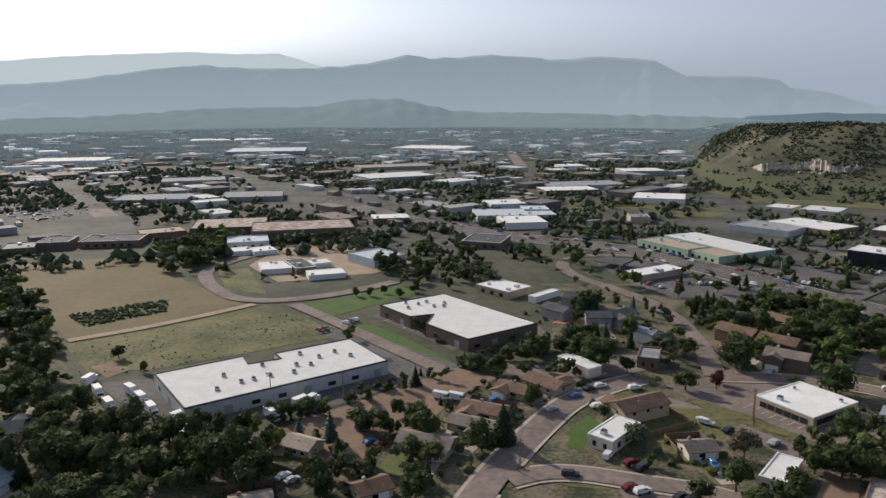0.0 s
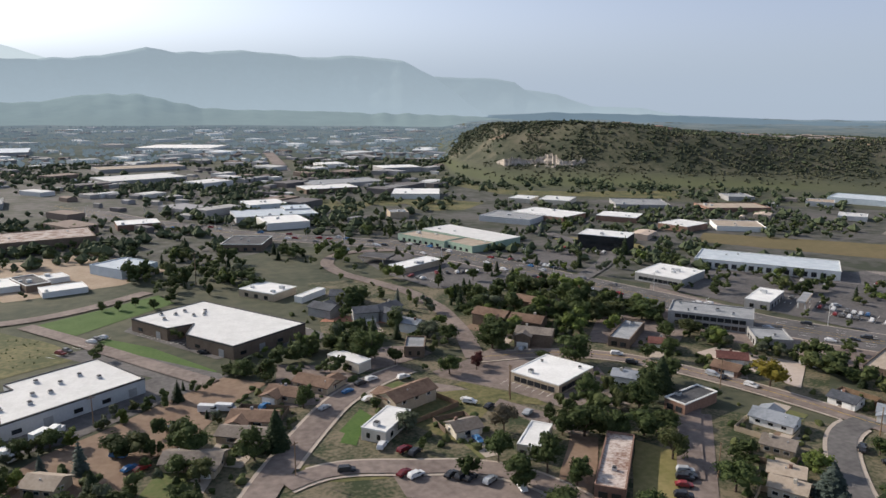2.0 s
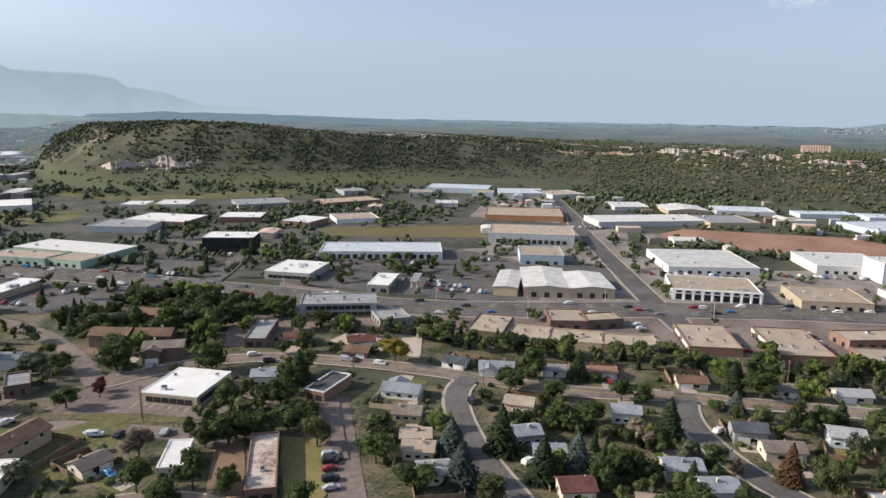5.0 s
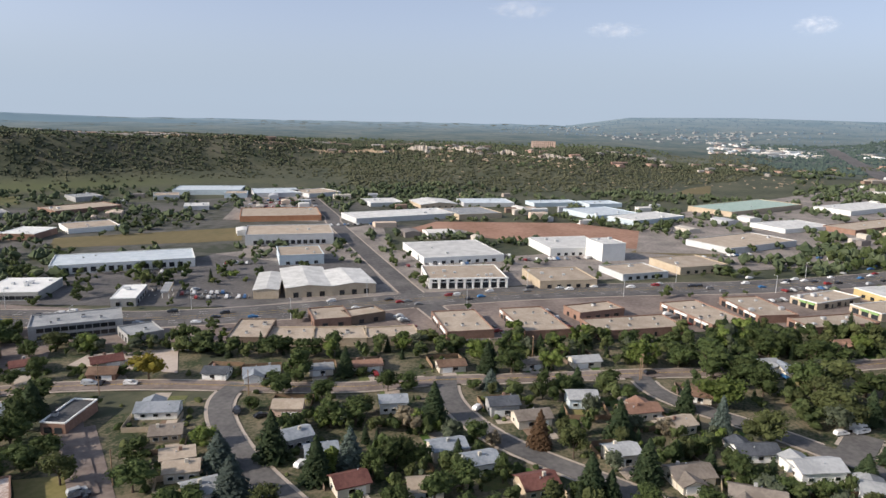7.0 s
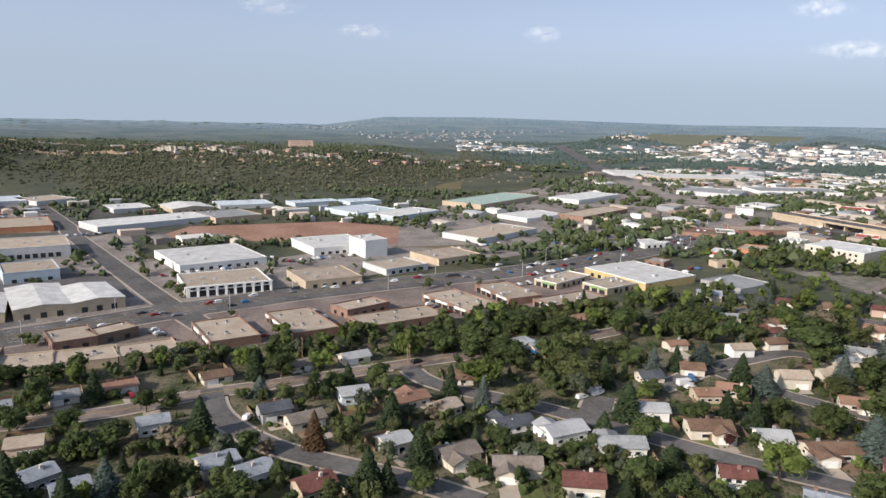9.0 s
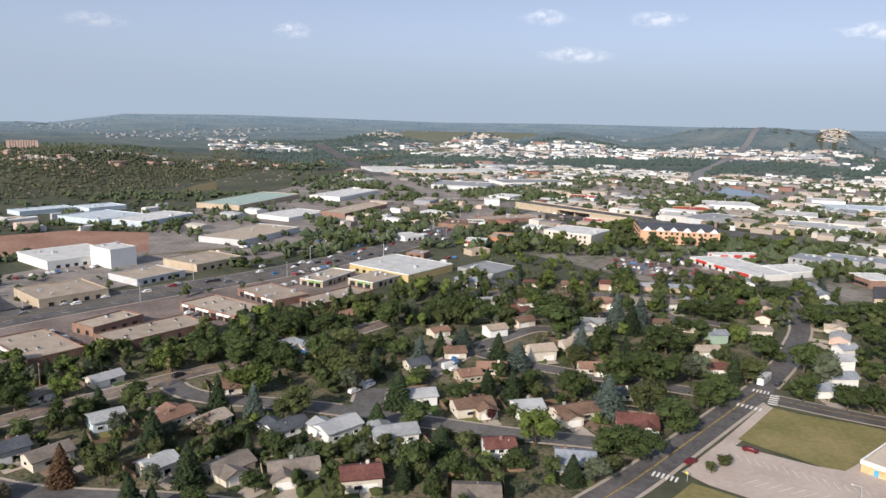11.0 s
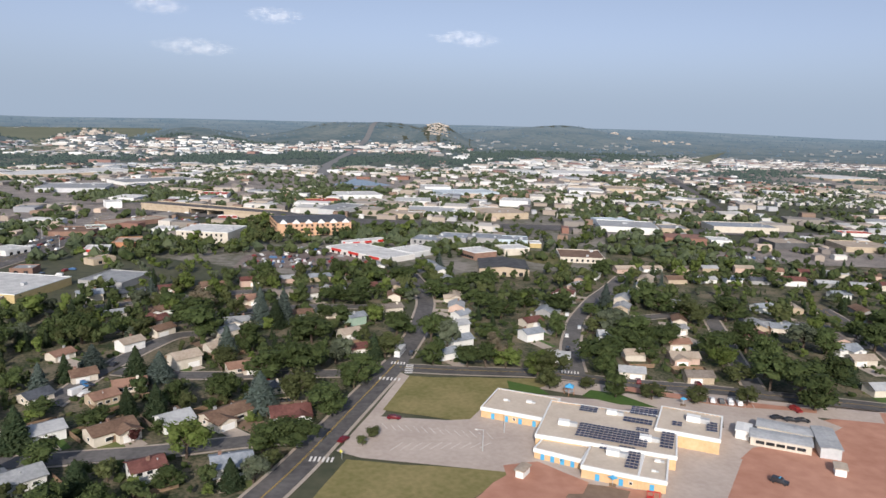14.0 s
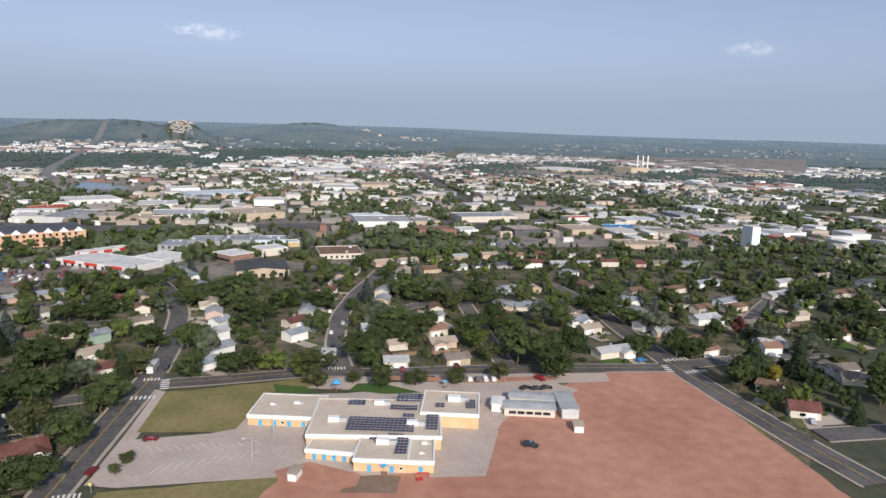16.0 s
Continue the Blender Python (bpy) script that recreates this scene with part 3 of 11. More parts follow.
def crosswalk(x, y, rot, length, n, z):
    """White bars across a road, each a piece of its own."""
    thing = tagged(new("crosswalk"), "worn white crosswalk bars painted on asphalt", "crosswalk", kind="structure")
    thing.matrix_world = pose(x, y, z, 0, 0, rot)
    for i in range(n):
        box_part("bar", -length / 2 + (i + 0.5) * length / n, 0, 0, length / n * 0.5, 3.0, 0.012, "line_white", thing)


# ---------------------------------------------------------------- plants
def ico(sub):
    bm = bmesh.new()
    bmesh.ops.create_icosphere(bm, subdivisions=sub, radius=1)
    bm.verts.ensure_lookup_table()
    v = np.array([x.co[:] for x in bm.verts])
    f = np.array([[x.index for x in p.verts] for p in bm.faces])
    bm.free()
    return v, f


ICO1, ICO2 = ico(1), ico(2)
OCTA = (np.array([(1, 0, 0), (0, 1, 0), (-1, 0, 0), (0, -1, 0), (0, 0, 1), (0, 0, -1)], float),
        np.array([(0, 1, 4), (1, 2, 4), (2, 3, 4), (3, 0, 4), (1, 0, 5), (2, 1, 5), (3, 2, 5), (0, 3, 5)]))


def leaf_cards(c, nrm, size, r):
    """Small bent leaf clumps, two triangles each, facing about nrm."""
    n = len(c)
    t = np.cross(nrm, r.normal(size=(n, 3)))
    t /= np.linalg.norm(t, axis=1)[:, None] + 1e-9
    b = np.cross(nrm, t)
    s = size * r.uniform(0.6, 1.4, (n, 1))
    s2 = s * r.uniform(0.5, 1.0, (n, 1))
    p = np.stack([c - t * s, c - b * s2 - nrm * s * 0.35, c + t * s, c + b * s2 - nrm * s * 0.35], 1)
    v = p.reshape(-1, 3)
    i = np.arange(n)[:, None] * 4
    f = np.concatenate([i + (0, 1, 2), i + (0, 2, 3)])
    return v, f


def crown(seed, leaves, core, broad=0.42, base=0.2, k=11):
    """A broadleaf crown of lumps, one unit high with its trunk's foot at nought."""
    r = np.random.RandomState(seed)
    lump = r.normal(size=(k, 3))
    lump /= np.linalg.norm(lump, axis=1)[:, None]
    lump *= r.uniform(0.35, 0.72, (k, 1))
    lump[0] = (0, 0, 0.25)
    rad = r.uniform(0.34, 0.52, k) if k < 12 else r.uniform(0.24, 0.46, k)
    V, F, n = [], [], 0
    for c, q in zip(lump, rad):
        v, f = core
        w = v * q * (0.8 if leaves < 400 else 0.66) * (1 + 0.22 * r.normal(size=(len(v), 1))) + c
        V.append(w), F.append(f + n)
        n += len(w)
    if leaves:
        j = r.randint(0, k, leaves)
        d = r.normal(size=(leaves, 3))
        d[:, 2] += 0.25
        d /= np.linalg.norm(d, axis=1)[:, None]
        c = lump[j] + d * rad[j][:, None] * r.uniform(0.72, 1.12, (leaves, 1))
        nrm = d + 0.55 * r.normal(size=d.shape)
        nrm /= np.linalg.norm(nrm, axis=1)[:, None]
        v, f = leaf_cards(c, nrm, 0.074 if leaves > 700 else 0.088 if leaves > 300 else 0.095 if leaves > 200 else 0.13, r)
        V.append(v), F.append(f + n)
    v, f = np.concatenate(V), np.concatenate(F)
    v[:, 2] = np.clip(v[:, 2], -0.95, 1.2)
    half = (1 - base) / 2
    return np.c_[v[:, 0] * broad, v[:, 1] * broad, base + half + v[:, 2] * half * 0.92], f


def spruce_crown(seed, rows, per, fine):
    """A spruce: whorls of drooping boughs on a slim cone."""
    r = np.random.RandomState(seed)
    V, F, n = [], [], 0
    k = 9
    ang = np.arange(k) * 2 * math.pi / k
    cone = np.concatenate([np.c_[np.cos(ang) * 0.13, np.sin(ang) * 0.13, np.full(k, 0.08)], [[0, 0, 0.97]]])
    V.append(cone), F.append(np.array([(i, (i + 1) % k, k) for i in range(k)]))
    n = len(cone)
    for i in range(rows):
        u = i / (rows - 1)
        z = 0.07 + 0.90 * u
        R = 0.235 * (1 - u) ** 0.85 + 0.018
        m = max(5, int(per * (1 - 0.6 * u)))
        a = r.uniform(0, 6.28) + np.arange(m) * 6.2832 / m + r.normal(size=m) * 0.15
        L = R * r.uniform(0.75, 1.15, m)
        d = np.c_[np.cos(a), np.sin(a)]
        s = np.c_[-np.sin(a), np.cos(a)]
        w = (R * 6.28 / m * 0.62)
        z0, z1 = z + 0.035, z - 0.045 * (1 - u) - 0.01
        p = np.stack([np.c_[d * 0.02, np.full(m, z0)], np.c_[d * L[:, None] * 0.6 + s * w, np.full(m, (z0 + z1) / 2) + r.normal(size=m) * 0.008],
                      np.c_[d * L[:, None], np.full(m, z1)], np.c_[d * L[:, None] * 0.6 - s * w, np.full(m, (z0 + z1) / 2 - 0.012)]], 1)
        V.append(p.reshape(-1, 3))
        q = np.arange(m)[:, None] * 4 + n
        F.append(np.concatenate([q + (0, 1, 2), q + (0, 2, 3)]))
        n += m * 4
    if fine:
        u = r.uniform(0, 1, fine) ** 1.4
        a = r.uniform(0, 6.28, fine)
        R = (0.235 * (1 - u) ** 0.85 + 0.015) * r.uniform(0.75, 1.05, fine)
        c = np.c_[np.cos(a) * R, np.sin(a) * R, 0.06 + 0.9 * u]
        nrm = np.c_[np.cos(a), np.sin(a), np.full(fine, 0.5)] + 0.4 * r.normal(size=(fine, 3))
        nrm /= np.linalg.norm(nrm, axis=1)[:, None]
        v, f = leaf_cards(c, nrm, 0.03, r)
        V.append(v), F.append(f + n)
    return np.concatenate(V), np.concatenate(F)


def trunk_mesh(seed, spruce=False):
    """A tapered, leaning trunk with limbs, one unit high in all."""
    r = random.Random(seed)
    bm = bmesh.new()

    def limb(p, q, a, b):
        p, q = Vector(p), Vector(q)
        t = (q - p).normalized()
        s = t.orthogonal().normalized()
        o = t.cross(s)
        ra = [[bm.verts.new(c + (s * math.cos(k) + o * math.sin(k)) * w) for k in (0, 1.05, 2.09, 3.14, 4.19, 5.24)] for c, w in ((p, a), (q, b))]
        for i in range(6):
            bm.faces.new((ra[0][i], ra[0][(i + 1) % 6], ra[1][(i + 1) % 6], ra[1][i]))
    if spruce:
        limb((0, 0, 0), (0, 0, 0.5), 0.017, 0.01)
    else:
        limb((0, 0, 0), (0.01, 0, 0.26), 0.026, 0.02)
        for i in range(5):
            a = i * 1.256 + r.uniform(-0.3, 0.3)
            k = r.uniform(0.14, 0.26)
            limb((0.01, 0, r.uniform(0.2, 0.27)), (math.cos(a) * k, math.sin(a) * k, r.uniform(0.48, 0.72)), 0.014, 0.005)
    me = bpy.data.meshes.new("trunk")
    bm.to_mesh(me)
    bm.free()
    me.materials.append(MATS["bark"])
    return me


CROWNS = {}
for key in "dlymrog":
    CROWNS[key] = [mesh_from("crown", *crown(s + 10 * ord(key), 800 if key != "r" else 480, ICO1, 0.40 + 0.03 * (s % 4), 0.05 + 0.03 * (s % 3), 15 + s % 3 * 3), "leaf_" + key) for s in range(6 if key == "d" else 3)]
for key in "sbn":
    CROWNS[key] = [mesh_from("crown", *spruce_crown(s + ord(key), 17, 17, 340), "leaf_" + key) for s in range(3)]
TRUNKS = [trunk_mesh(s) for s in range(3)]
SPRUCE_TRUNK = trunk_mesh(9, True)
TREE_WORDS = {"d": "leafy dark green deciduous tree with a rounded crown", "l": "bright green leafy deciduous tree", "y": "deciduous tree turning yellow", "m": "small maroon-leaved ornamental tree",
              "r": "thin greyish tree losing its leaves", "s": "tall dark green spruce", "b": "tall silvery blue spruce", "n": "spruce with rusty brown dying needles", "o": "olive green leafy tree with a rounded crown", "g": "pale grey-green leafy tree in a yard"}
TREE_AT = []


def tree(x, y, h, kind, width=0.0):
    r = random.Random(int(x * 31 + y * 17))
    conifer = kind in "sbn"
    ob = tagged(new("spruce_tree" if conifer else "tree"), TREE_WORDS[kind], "tree", "neighbourhood trees")
    full = r.choice(CROWNS[kind])
    wide = h * r.uniform(0.9, 1.2) * (1.2 if conifer else 1.0)
    if width:
        wide = max(0.5 * h, min(1.1 * width, 1.5 * h)) / (0.38 if conifer else 0.72)
    ob.matrix_world = pose(x, y, 0, 0, 0, r.uniform(0, 360)) @ Matrix.Diagonal((wide * r.uniform(0.92, 1.08), wide, h, 1))
    link("trunk", SPRUCE_TRUNK if conifer else r.choice(TRUNKS), None, ob)
    link("crown", full, None, ob)
    TREE_AT.append((x, y))


def grown(*rows):
    """Trees of known place, height and spread, moved off roads and out of walls."""
    for x, y, h, w, kind in rows:
        for step in (0, 1.5, 3, 4.5, 6, 8):
            clear = [(x + step * math.cos(k), y + step * math.sin(k)) for k in (0, 0.8, 1.6, 2.4, 3.1, 3.9, 4.7, 5.5)]
            clear = [p for p in clear if not near_road(p, 0.8)[0] and not in_solid(p, 0.9)[0]]
            if clear:
                tree(*clear[0], h, kind, w)
                break


def plant(rows):
    for x, y, h, kind in rows:
        if near_road((x, y), 0.6)[0]:
            continue
        tree(x, y, h * 1.12, kind)


def many(name, shapes, xy, hs, z, material, label, category, rng, squash=(0.85, 1.25)):
    """Countless plants of a few shapes, joined."""
    if not len(xy):
        return None
    V, F, n = [], [], 0
    pick = rng.randint(0, len(shapes), len(xy))
    for s, (v, f) in enumerate(shapes):
        k = np.where(pick == s)[0]
        if not len(k):
            continue
        a = rng.uniform(0, 6.28, len(k))
        w = hs[k] * rng.uniform(squash[0], squash[1], len(k))
        X = v[None, :, 0] * w[:, None]
        Y = v[None, :, 1] * w[:, None]
        c, sn = np.cos(a)[:, None], np.sin(a)[:, None]
        P = np.stack([X * c - Y * sn + xy[k, 0:1], X * sn + Y * c + xy[k, 1:2], v[None, :, 2] * hs[k][:, None] + z[k][:, None]], -1)
        V.append(P.reshape(-1, 3))
        F.append((f[None] + (np.arange(len(k)) * len(v))[:, None, None] + n).reshape(-1, 3))
        n += len(k) * len(v)
    me = mesh_from(name, np.concatenate(V), np.concatenate(F), material)
    return tagged(link(name, me, None), label, category, kind="stuff")


MID = [crown(200 + s, 120, ICO1, 0.42 + 0.03 * s, 0.02, 6) for s in range(6)]
NEARMID = [crown(240 + s, 300, ICO1, 0.36 + 0.025 * s, 0.03, 8) for s in range(6)]
FARMID = [crown(210 + s, 55, ICO1, 0.42 + 0.03 * s, 0.02, 5) for s in range(5)]
MID_SPRUCE = [spruce_crown(230 + s, 11, 12, 60) for s in range(3)]


def low_crown(seed, k=4, core=ICO1, swell=1.0):
    r = np.random.RandomState(seed)
    V, F, n = [], [], 0
    for i in range(k):
        v, f = core
        c = np.array((r.uniform(-0.28, 0.28), r.uniform(-0.28, 0.28), r.uniform(0.24, 0.62)))
        V.append(v * swell * r.uniform(0.2, 0.34) * (1.0 if k > 2 else 1.3 if k > 1 else 1.5) * (1 + 0.25 * r.normal(size=(len(v), 1))) + c)
        F.append(f + n)
        n += len(v)
    return np.concatenate(V), np.concatenate(F)


def bush(seed):
    r = np.random.RandomState(seed)
    v, f = ICO1
    return v * (0.5, 0.5, 0.42) * (1 + 0.28 * r.normal(size=(len(v), 1))) + (0, 0, 0.3), f


LOW = [low_crown(300 + s, 3) for s in range(5)]
TINY = [low_crown(320 + s, 3, OCTA, 1.3) for s in range(6)]
DOT = [low_crown(325 + s, 1, OCTA, 1.2) for s in range(8)]
BUSH = [bush(330 + s) for s in range(4)]
TUFT = [(OCTA[0] * (0.6, 0.6, 0.5) * (1 + 0.28 * np.random.RandomState(340 + s).normal(size=(6, 1))) + (0, 0, 0.3), OCTA[1]) for s in range(8)]


def scatter(poly, n, rng):
    p = np.array(poly, float)
    lo, hi = p.min(0), p.max(0)
    xy = rng.uniform(lo, hi, (n * 3, 2))
    return xy[inside(p, xy)][:n]


def sector(a0, a1, r0, r1, n, rng):
    a = np.radians(rng.uniform(a0, a1, n))
    r = np.sqrt(rng.uniform(r0 * r0, r1 * r1, n))
    return np.c_[r * np.sin(a), r * np.cos(a)]


OPEN = ("meadow", "drygrass", "crop", "reddirt", "redfield", "concrete", "water", "brightgrass", "grass")


def in_open(xy, kinds=OPEN):
    bad = np.zeros(len(xy), bool)
    for material, p in PATCHES:
        if material in kinds:
            bad |= inside(p, xy)
    return bad


# ---------------------------------------------------------------- buildings
STYLE = {"warehouse": ("warehouse", "long flat-roofed warehouse"), "office": ("office_building", "flat-roofed office with window bands"), "shop": ("shop", "low flat-roofed shop building"),
         "apart": ("apartment_block", "plain flat-roofed apartment block"), "shed": ("storage_shed", "long low storage shed"), "canopy": ("canopy", "filling station canopy on posts"),
         "dock": ("loading_warehouse", "large warehouse with loading doors"), "gable": ("metal_hall", "low gabled hall"), "arcade": ("showroom", "showroom with white arched front"),
         "strip": ("shopping_strip", "shopping strip with white fascia signs"), "green": ("shopping_strip", "shopping strip with green window bays"), "units": ("supply_store", "flat store with many roof units"),
         "plain": ("industrial_block", "plain industrial block"), "tower": ("glass_office", "black glass office block"), "hotel": ("hotel", "three-storey hotel with many windows")}
COLOUR_WORDS = {"cream": "cream", "white": "white", "tan": "tan", "brick": "brown brick", "brown": "brown", "grey": "grey", "glass": "grey", "palegrey": "pale grey", "paleblue": "pale blue", "yellow": "yellow",
                "orange": "orange", "greenw": "green", "black": "black", "peach": "peach", "redfront": "white and red", "redroof": "tan", "dark": "dark grey", "blue": "blue", "pink": "pinkish", "redbrick": "red brick",
                "metal": "pale metal", "green": "pale green", "rust": "rusty", "redroof_": "red", "taupe": "taupe", "slate": "slate grey", "bluegrey": "blue-grey", "maroon": "maroon", "terracotta": "terracotta", "school": "tan brick", "dullwhite": "off-white"}


def shell(L, D, h, parapet):
    """Four walls with a parapet that stands over the recessed roof."""
    bm = bmesh.new()
    t, z = 0.3, h - parapet
    add = bm.verts.new
    o = [(-L / 2, -D / 2), (L / 2, -D / 2), (L / 2, D / 2), (-L / 2, D / 2)]
    i = [(-L / 2 + t, -D / 2 + t), (L / 2 - t, -D / 2 + t), (L / 2 - t, D / 2 - t), (-L / 2 + t, D / 2 - t)]
    ob, ot, it, ib = ([add((x, y, zz)) for x, y in c] for c, zz in ((o, 0), (o, h), (i, h), (i, z - 0.3)))
    for k in range(4):
        j = (k + 1) % 4
        bm.faces.new((ob[k], ob[j], ot[j], ot[k]))
        bm.faces.new((ot[k], ot[j], it[j], it[k]))
        bm.faces.new((it[k], it[j], ib[j], ib[k]))
    return bm


def cap_ring(L, D, h, w, t):
    bm = bmesh.new()
    for x0, x1, y0, y1 in ((-L / 2 - t, L / 2 + t, -D / 2 - t, -D / 2 + w), (-L / 2 - t, L / 2 + t, D / 2 - w, D / 2 + t),
                           (-L / 2 - t, -L / 2 + w, -D / 2 + w, D / 2 - w), (L / 2 - w, L / 2 + t, -D / 2 + w, D / 2 - w)):
        add_box(bm, x0, x1, y0, y1, h - 0.35, h + 0.05)
    return bm


def window(x, y, z, w, hh, parent, rz=0.0, frame_mat="trim_white", name="window"):
    """A window: a frame that stands proud and its pane."""
    far = math.hypot(parent.matrix_world.translation.x, parent.matrix_world.translation.y) > 330
    if far:
        return box_part(name, x, y, z, w, 0.16, hh, "window_glass", parent, rz)
    fr = box_part(name, x, y, z, w, 0.16, hh, frame_mat, parent, rz)
    pane = box_part("pane", 0, 0, 0.1, w - 0.2, 0.22, hh - 0.2, "window_glass", fr)
    return fr


def wall_row(parent, L, D, side, n, z, w, hh, frame_mat="trim_white", name="window", margin=0.08, proud=0.03):
    """n windows or doors in a row on one side: s, n, e or w."""
    run = L if side in "sn" else D
    for i in range(n):
        u = (-0.5 + margin + (1 - 2 * margin) * (i + 0.5) / n) * run
        if side == "s":
            window(u, -D / 2 - proud, z, w, hh, parent, 0, frame_mat, name)
        elif side == "n":
            window(u, D / 2 + proud, z, w, hh, parent, 0, frame_mat, name)
        elif side == "w":
            window(-L / 2 - proud, u, z, w, hh, parent, math.pi / 2, frame_mat, name)
        else:
            window(L / 2 + proud, u, z, w, hh, parent, math.pi / 2, frame_mat, name)


def gable_roof(L, D, h, rise, over=0.5, thick=0.25):
    bm = bmesh.new()
    x = L / 2 + over
    y = D / 2 + over
    e = h - rise * over / (D / 2)
    pts = [(-y, e), (0, h + rise), (y, e), (y, e + thick), (0, h + rise + thick), (-y, e + thick)]
    ends = [[bm.verts.new((s, py, pz)) for py, pz in pts] for s in (-x, x)]
    n = len(pts)
    for i in range(n):
        bm.faces.new((ends[0][i], ends[1][i], ends[1][(i + 1) % n], ends[0][(i + 1) % n]))
    for k in (0, 1):
        a = ends[k]
        for quad in ((0, 1, 4, 5), (1, 2, 3, 4)):
            bm.faces.new([a[i] for i in (quad if k == 0 else quad[::-1])])
    bmesh.ops.recalc_face_normals(bm, faces=bm.faces[:])
    return bm


def gable_walls(L, D, h, rise):
    bm = bmesh.new()
    prof = [(-D / 2, 0), (D / 2, 0), (D / 2, h), (0, h + rise), (-D / 2, h)]
    ends = [[bm.verts.new((s, y, z)) for y, z in prof] for s in (-L / 2, L / 2)]
    for i in range(5):
        bm.faces.new((ends[0][i], ends[1][i], ends[1][(i + 1) % 5], ends[0][(i + 1) % 5]))
    bm.faces.new(ends[0]), bm.faces.new(ends[1])
    bmesh.ops.recalc_face_normals(bm, faces=bm.faces[:])
    return bm


def flat_building(x, y, rot, L, D, h, wall, roof, style):
    r = random.Random(int(x * 13 + y * 7))
    dist = math.hypot(x, y)
    D = min(D, 0.9 * L + 6) if dist > 430 else D
    name, words = STYLE[style]
    thing = tagged(new(name), "%s, %s walls, %s roof" % (words, COLOUR_WORDS[wall], COLOUR_WORDS.get(roof, roof)), name.replace("_", " "))
    thing.matrix_world = pose(x, y, 0, 0, 0, rot)
    SOLID.append((x, y, radians(rot), L / 2, D / 2))
    near = dist < 400
    if style == "canopy":
        for sx in (-0.35, 0.35):
            for sy in (-0.3, 0.3):
                box_part("post", sx * L, sy * D, 0, 0.5, 0.5, h - 0.6, "trim_white", thing)
        box_part("canopy_roof", 0, 0, h - 0.9, L, D * 0.8, 0.9, "roof_" + roof, thing)
        box_part("fascia", 0, -D * 0.4 - 0.1, h - 0.95, L + 0.2, 0.2, 1.0, "wall_tan", thing)
        return thing
    if style == "gable":
        rise = min(L, D) * 0.05
        if L < D:
            part("wall", gable_walls(D, L, h, rise), "wall_" + wall, thing).rotation_euler = (0, 0, math.pi / 2)
            part("roof", gable_roof(D, L, h, rise, 0.4), "roof_" + roof, thing).rotation_euler = (0, 0, math.pi / 2)
        else:
            part("wall", gable_walls(L, D, h, rise), "wall_" + wall, thing)
            part("roof", gable_roof(L, D, h, rise, 0.4), "roof_" + roof, thing)
        if L > 14 and h > 4:
            wall_row(thing, L, D, "s", int(L / 6), 0.2, 2.6, 2.6, "trim_dark", "door")
        elif L > 14:
            wall_row(thing, L, D, "s", 5, 1.1, 2.4, 1.0, "trim_dark", "window")
        return thing
    lip = 0.2 if roof in ("white", "dullwhite") else 0.5
    part("wall", shell(L, D, h, lip), "wall_" + wall, thing)
    bm = bmesh.new()
    add_box(bm, -L / 2 + 0.3, L / 2 - 0.3, -D / 2 + 0.3, D / 2 - 0.3, h - lip - 0.35, h - lip + 0.05)
    part("roof", bm, "roof_" + roof, thing)
    cap = "trim_dark" if roof == "white" and wall in ("cream", "white") and style == "warehouse" else ("trim_white" if roof in ("white", "dullwhite", "dark") or style in ("green", "arcade") else "wall_" + wall)
    part("parapet_cap", cap_ring(L, D, h, 0.35, 0.08), cap, thing)
    # roof units
    area = L * D
    k = {"units": 12, "warehouse": 14, "office": 6, "strip": 6, "shop": 4, "dock": 5, "arcade": 7, "green": 4, "tower": 4}.get(style, 2)
    if dist > 430:
        k = min(k, 2)
    k = min(k, int(area / 120))
    for i in range(k):
        if style in ("warehouse", "dock", "strip") and k > 3:
            u, v = (-0.42 + 0.84 * (i + 0.5) / k) * L + r.uniform(-2, 2), ((-0.2, 0.22)[i % 2] + r.uniform(-0.05, 0.05)) * D
        else:
            u, v = r.uniform(-0.4, 0.4) * L, r.uniform(-0.36, 0.36) * D
        s = r.choice((0.9, 1.1, 1.3, 1.7)) * (1.0 if dist < 350 else 1.4)
        un = box_part("roof_unit", u, v, h - lip + 0.04, s, s * r.choice((0.8, 1.0)), s * 0.62, "galvanised", thing)
        if dist < 350:
            box_part("vent_hood", 0, 0, s * 0.62, s * 0.8, s * 0.8, 0.3, "trim_dark", un)
    if dist > 560 and style not in ("hotel", "tower"):
        return thing
    # fronts
    if style in ("office", "tower", "apart", "hotel"):
        floors = max(1, int(h / 3.2))
        for fl in range(floors):
            z = 0.9 + fl * (h - 0.8) / floors
            hh = min(1.8, (h - 1.2) / floors - 0.7)
            for side, run in (("s", L), ("w", D), ("e", D)):
                if side == "e" and not near:
                    continue
                step = 3.2 if style in ("office", "tower") else 4.2
                n = max(2, min(12, int(run / step)))
                wall_row(thing, L, D, side, n, z, run * 0.84 / n * (0.9 if style in ("office", "tower") else 0.4), hh, "trim_dark" if style in ("office", "tower") else "wall_" + wall)
        if style == "hotel" and roof == "slate":
            for i in range(6):
                gb = part("gable", gable_walls(1.2, 6.0, 0.9, 2.6), "trim_white", thing, "white gable front")
                gb.matrix_local = Matrix.Translation(((-0.42 + 0.168 * i) * L, -D / 2 - 0.5, h - 0.6)) @ pose(0, 0, 0, 0, 0, 90)
            gr = part("hip_roof", gable_roof(L - 0.6, D - 0.6, h - 0.2, 2.4, 0.2), "roof_slate", thing, "dark slate roof")
    elif style == "dock":
        n = max(4, min(14, int(L / 5)))
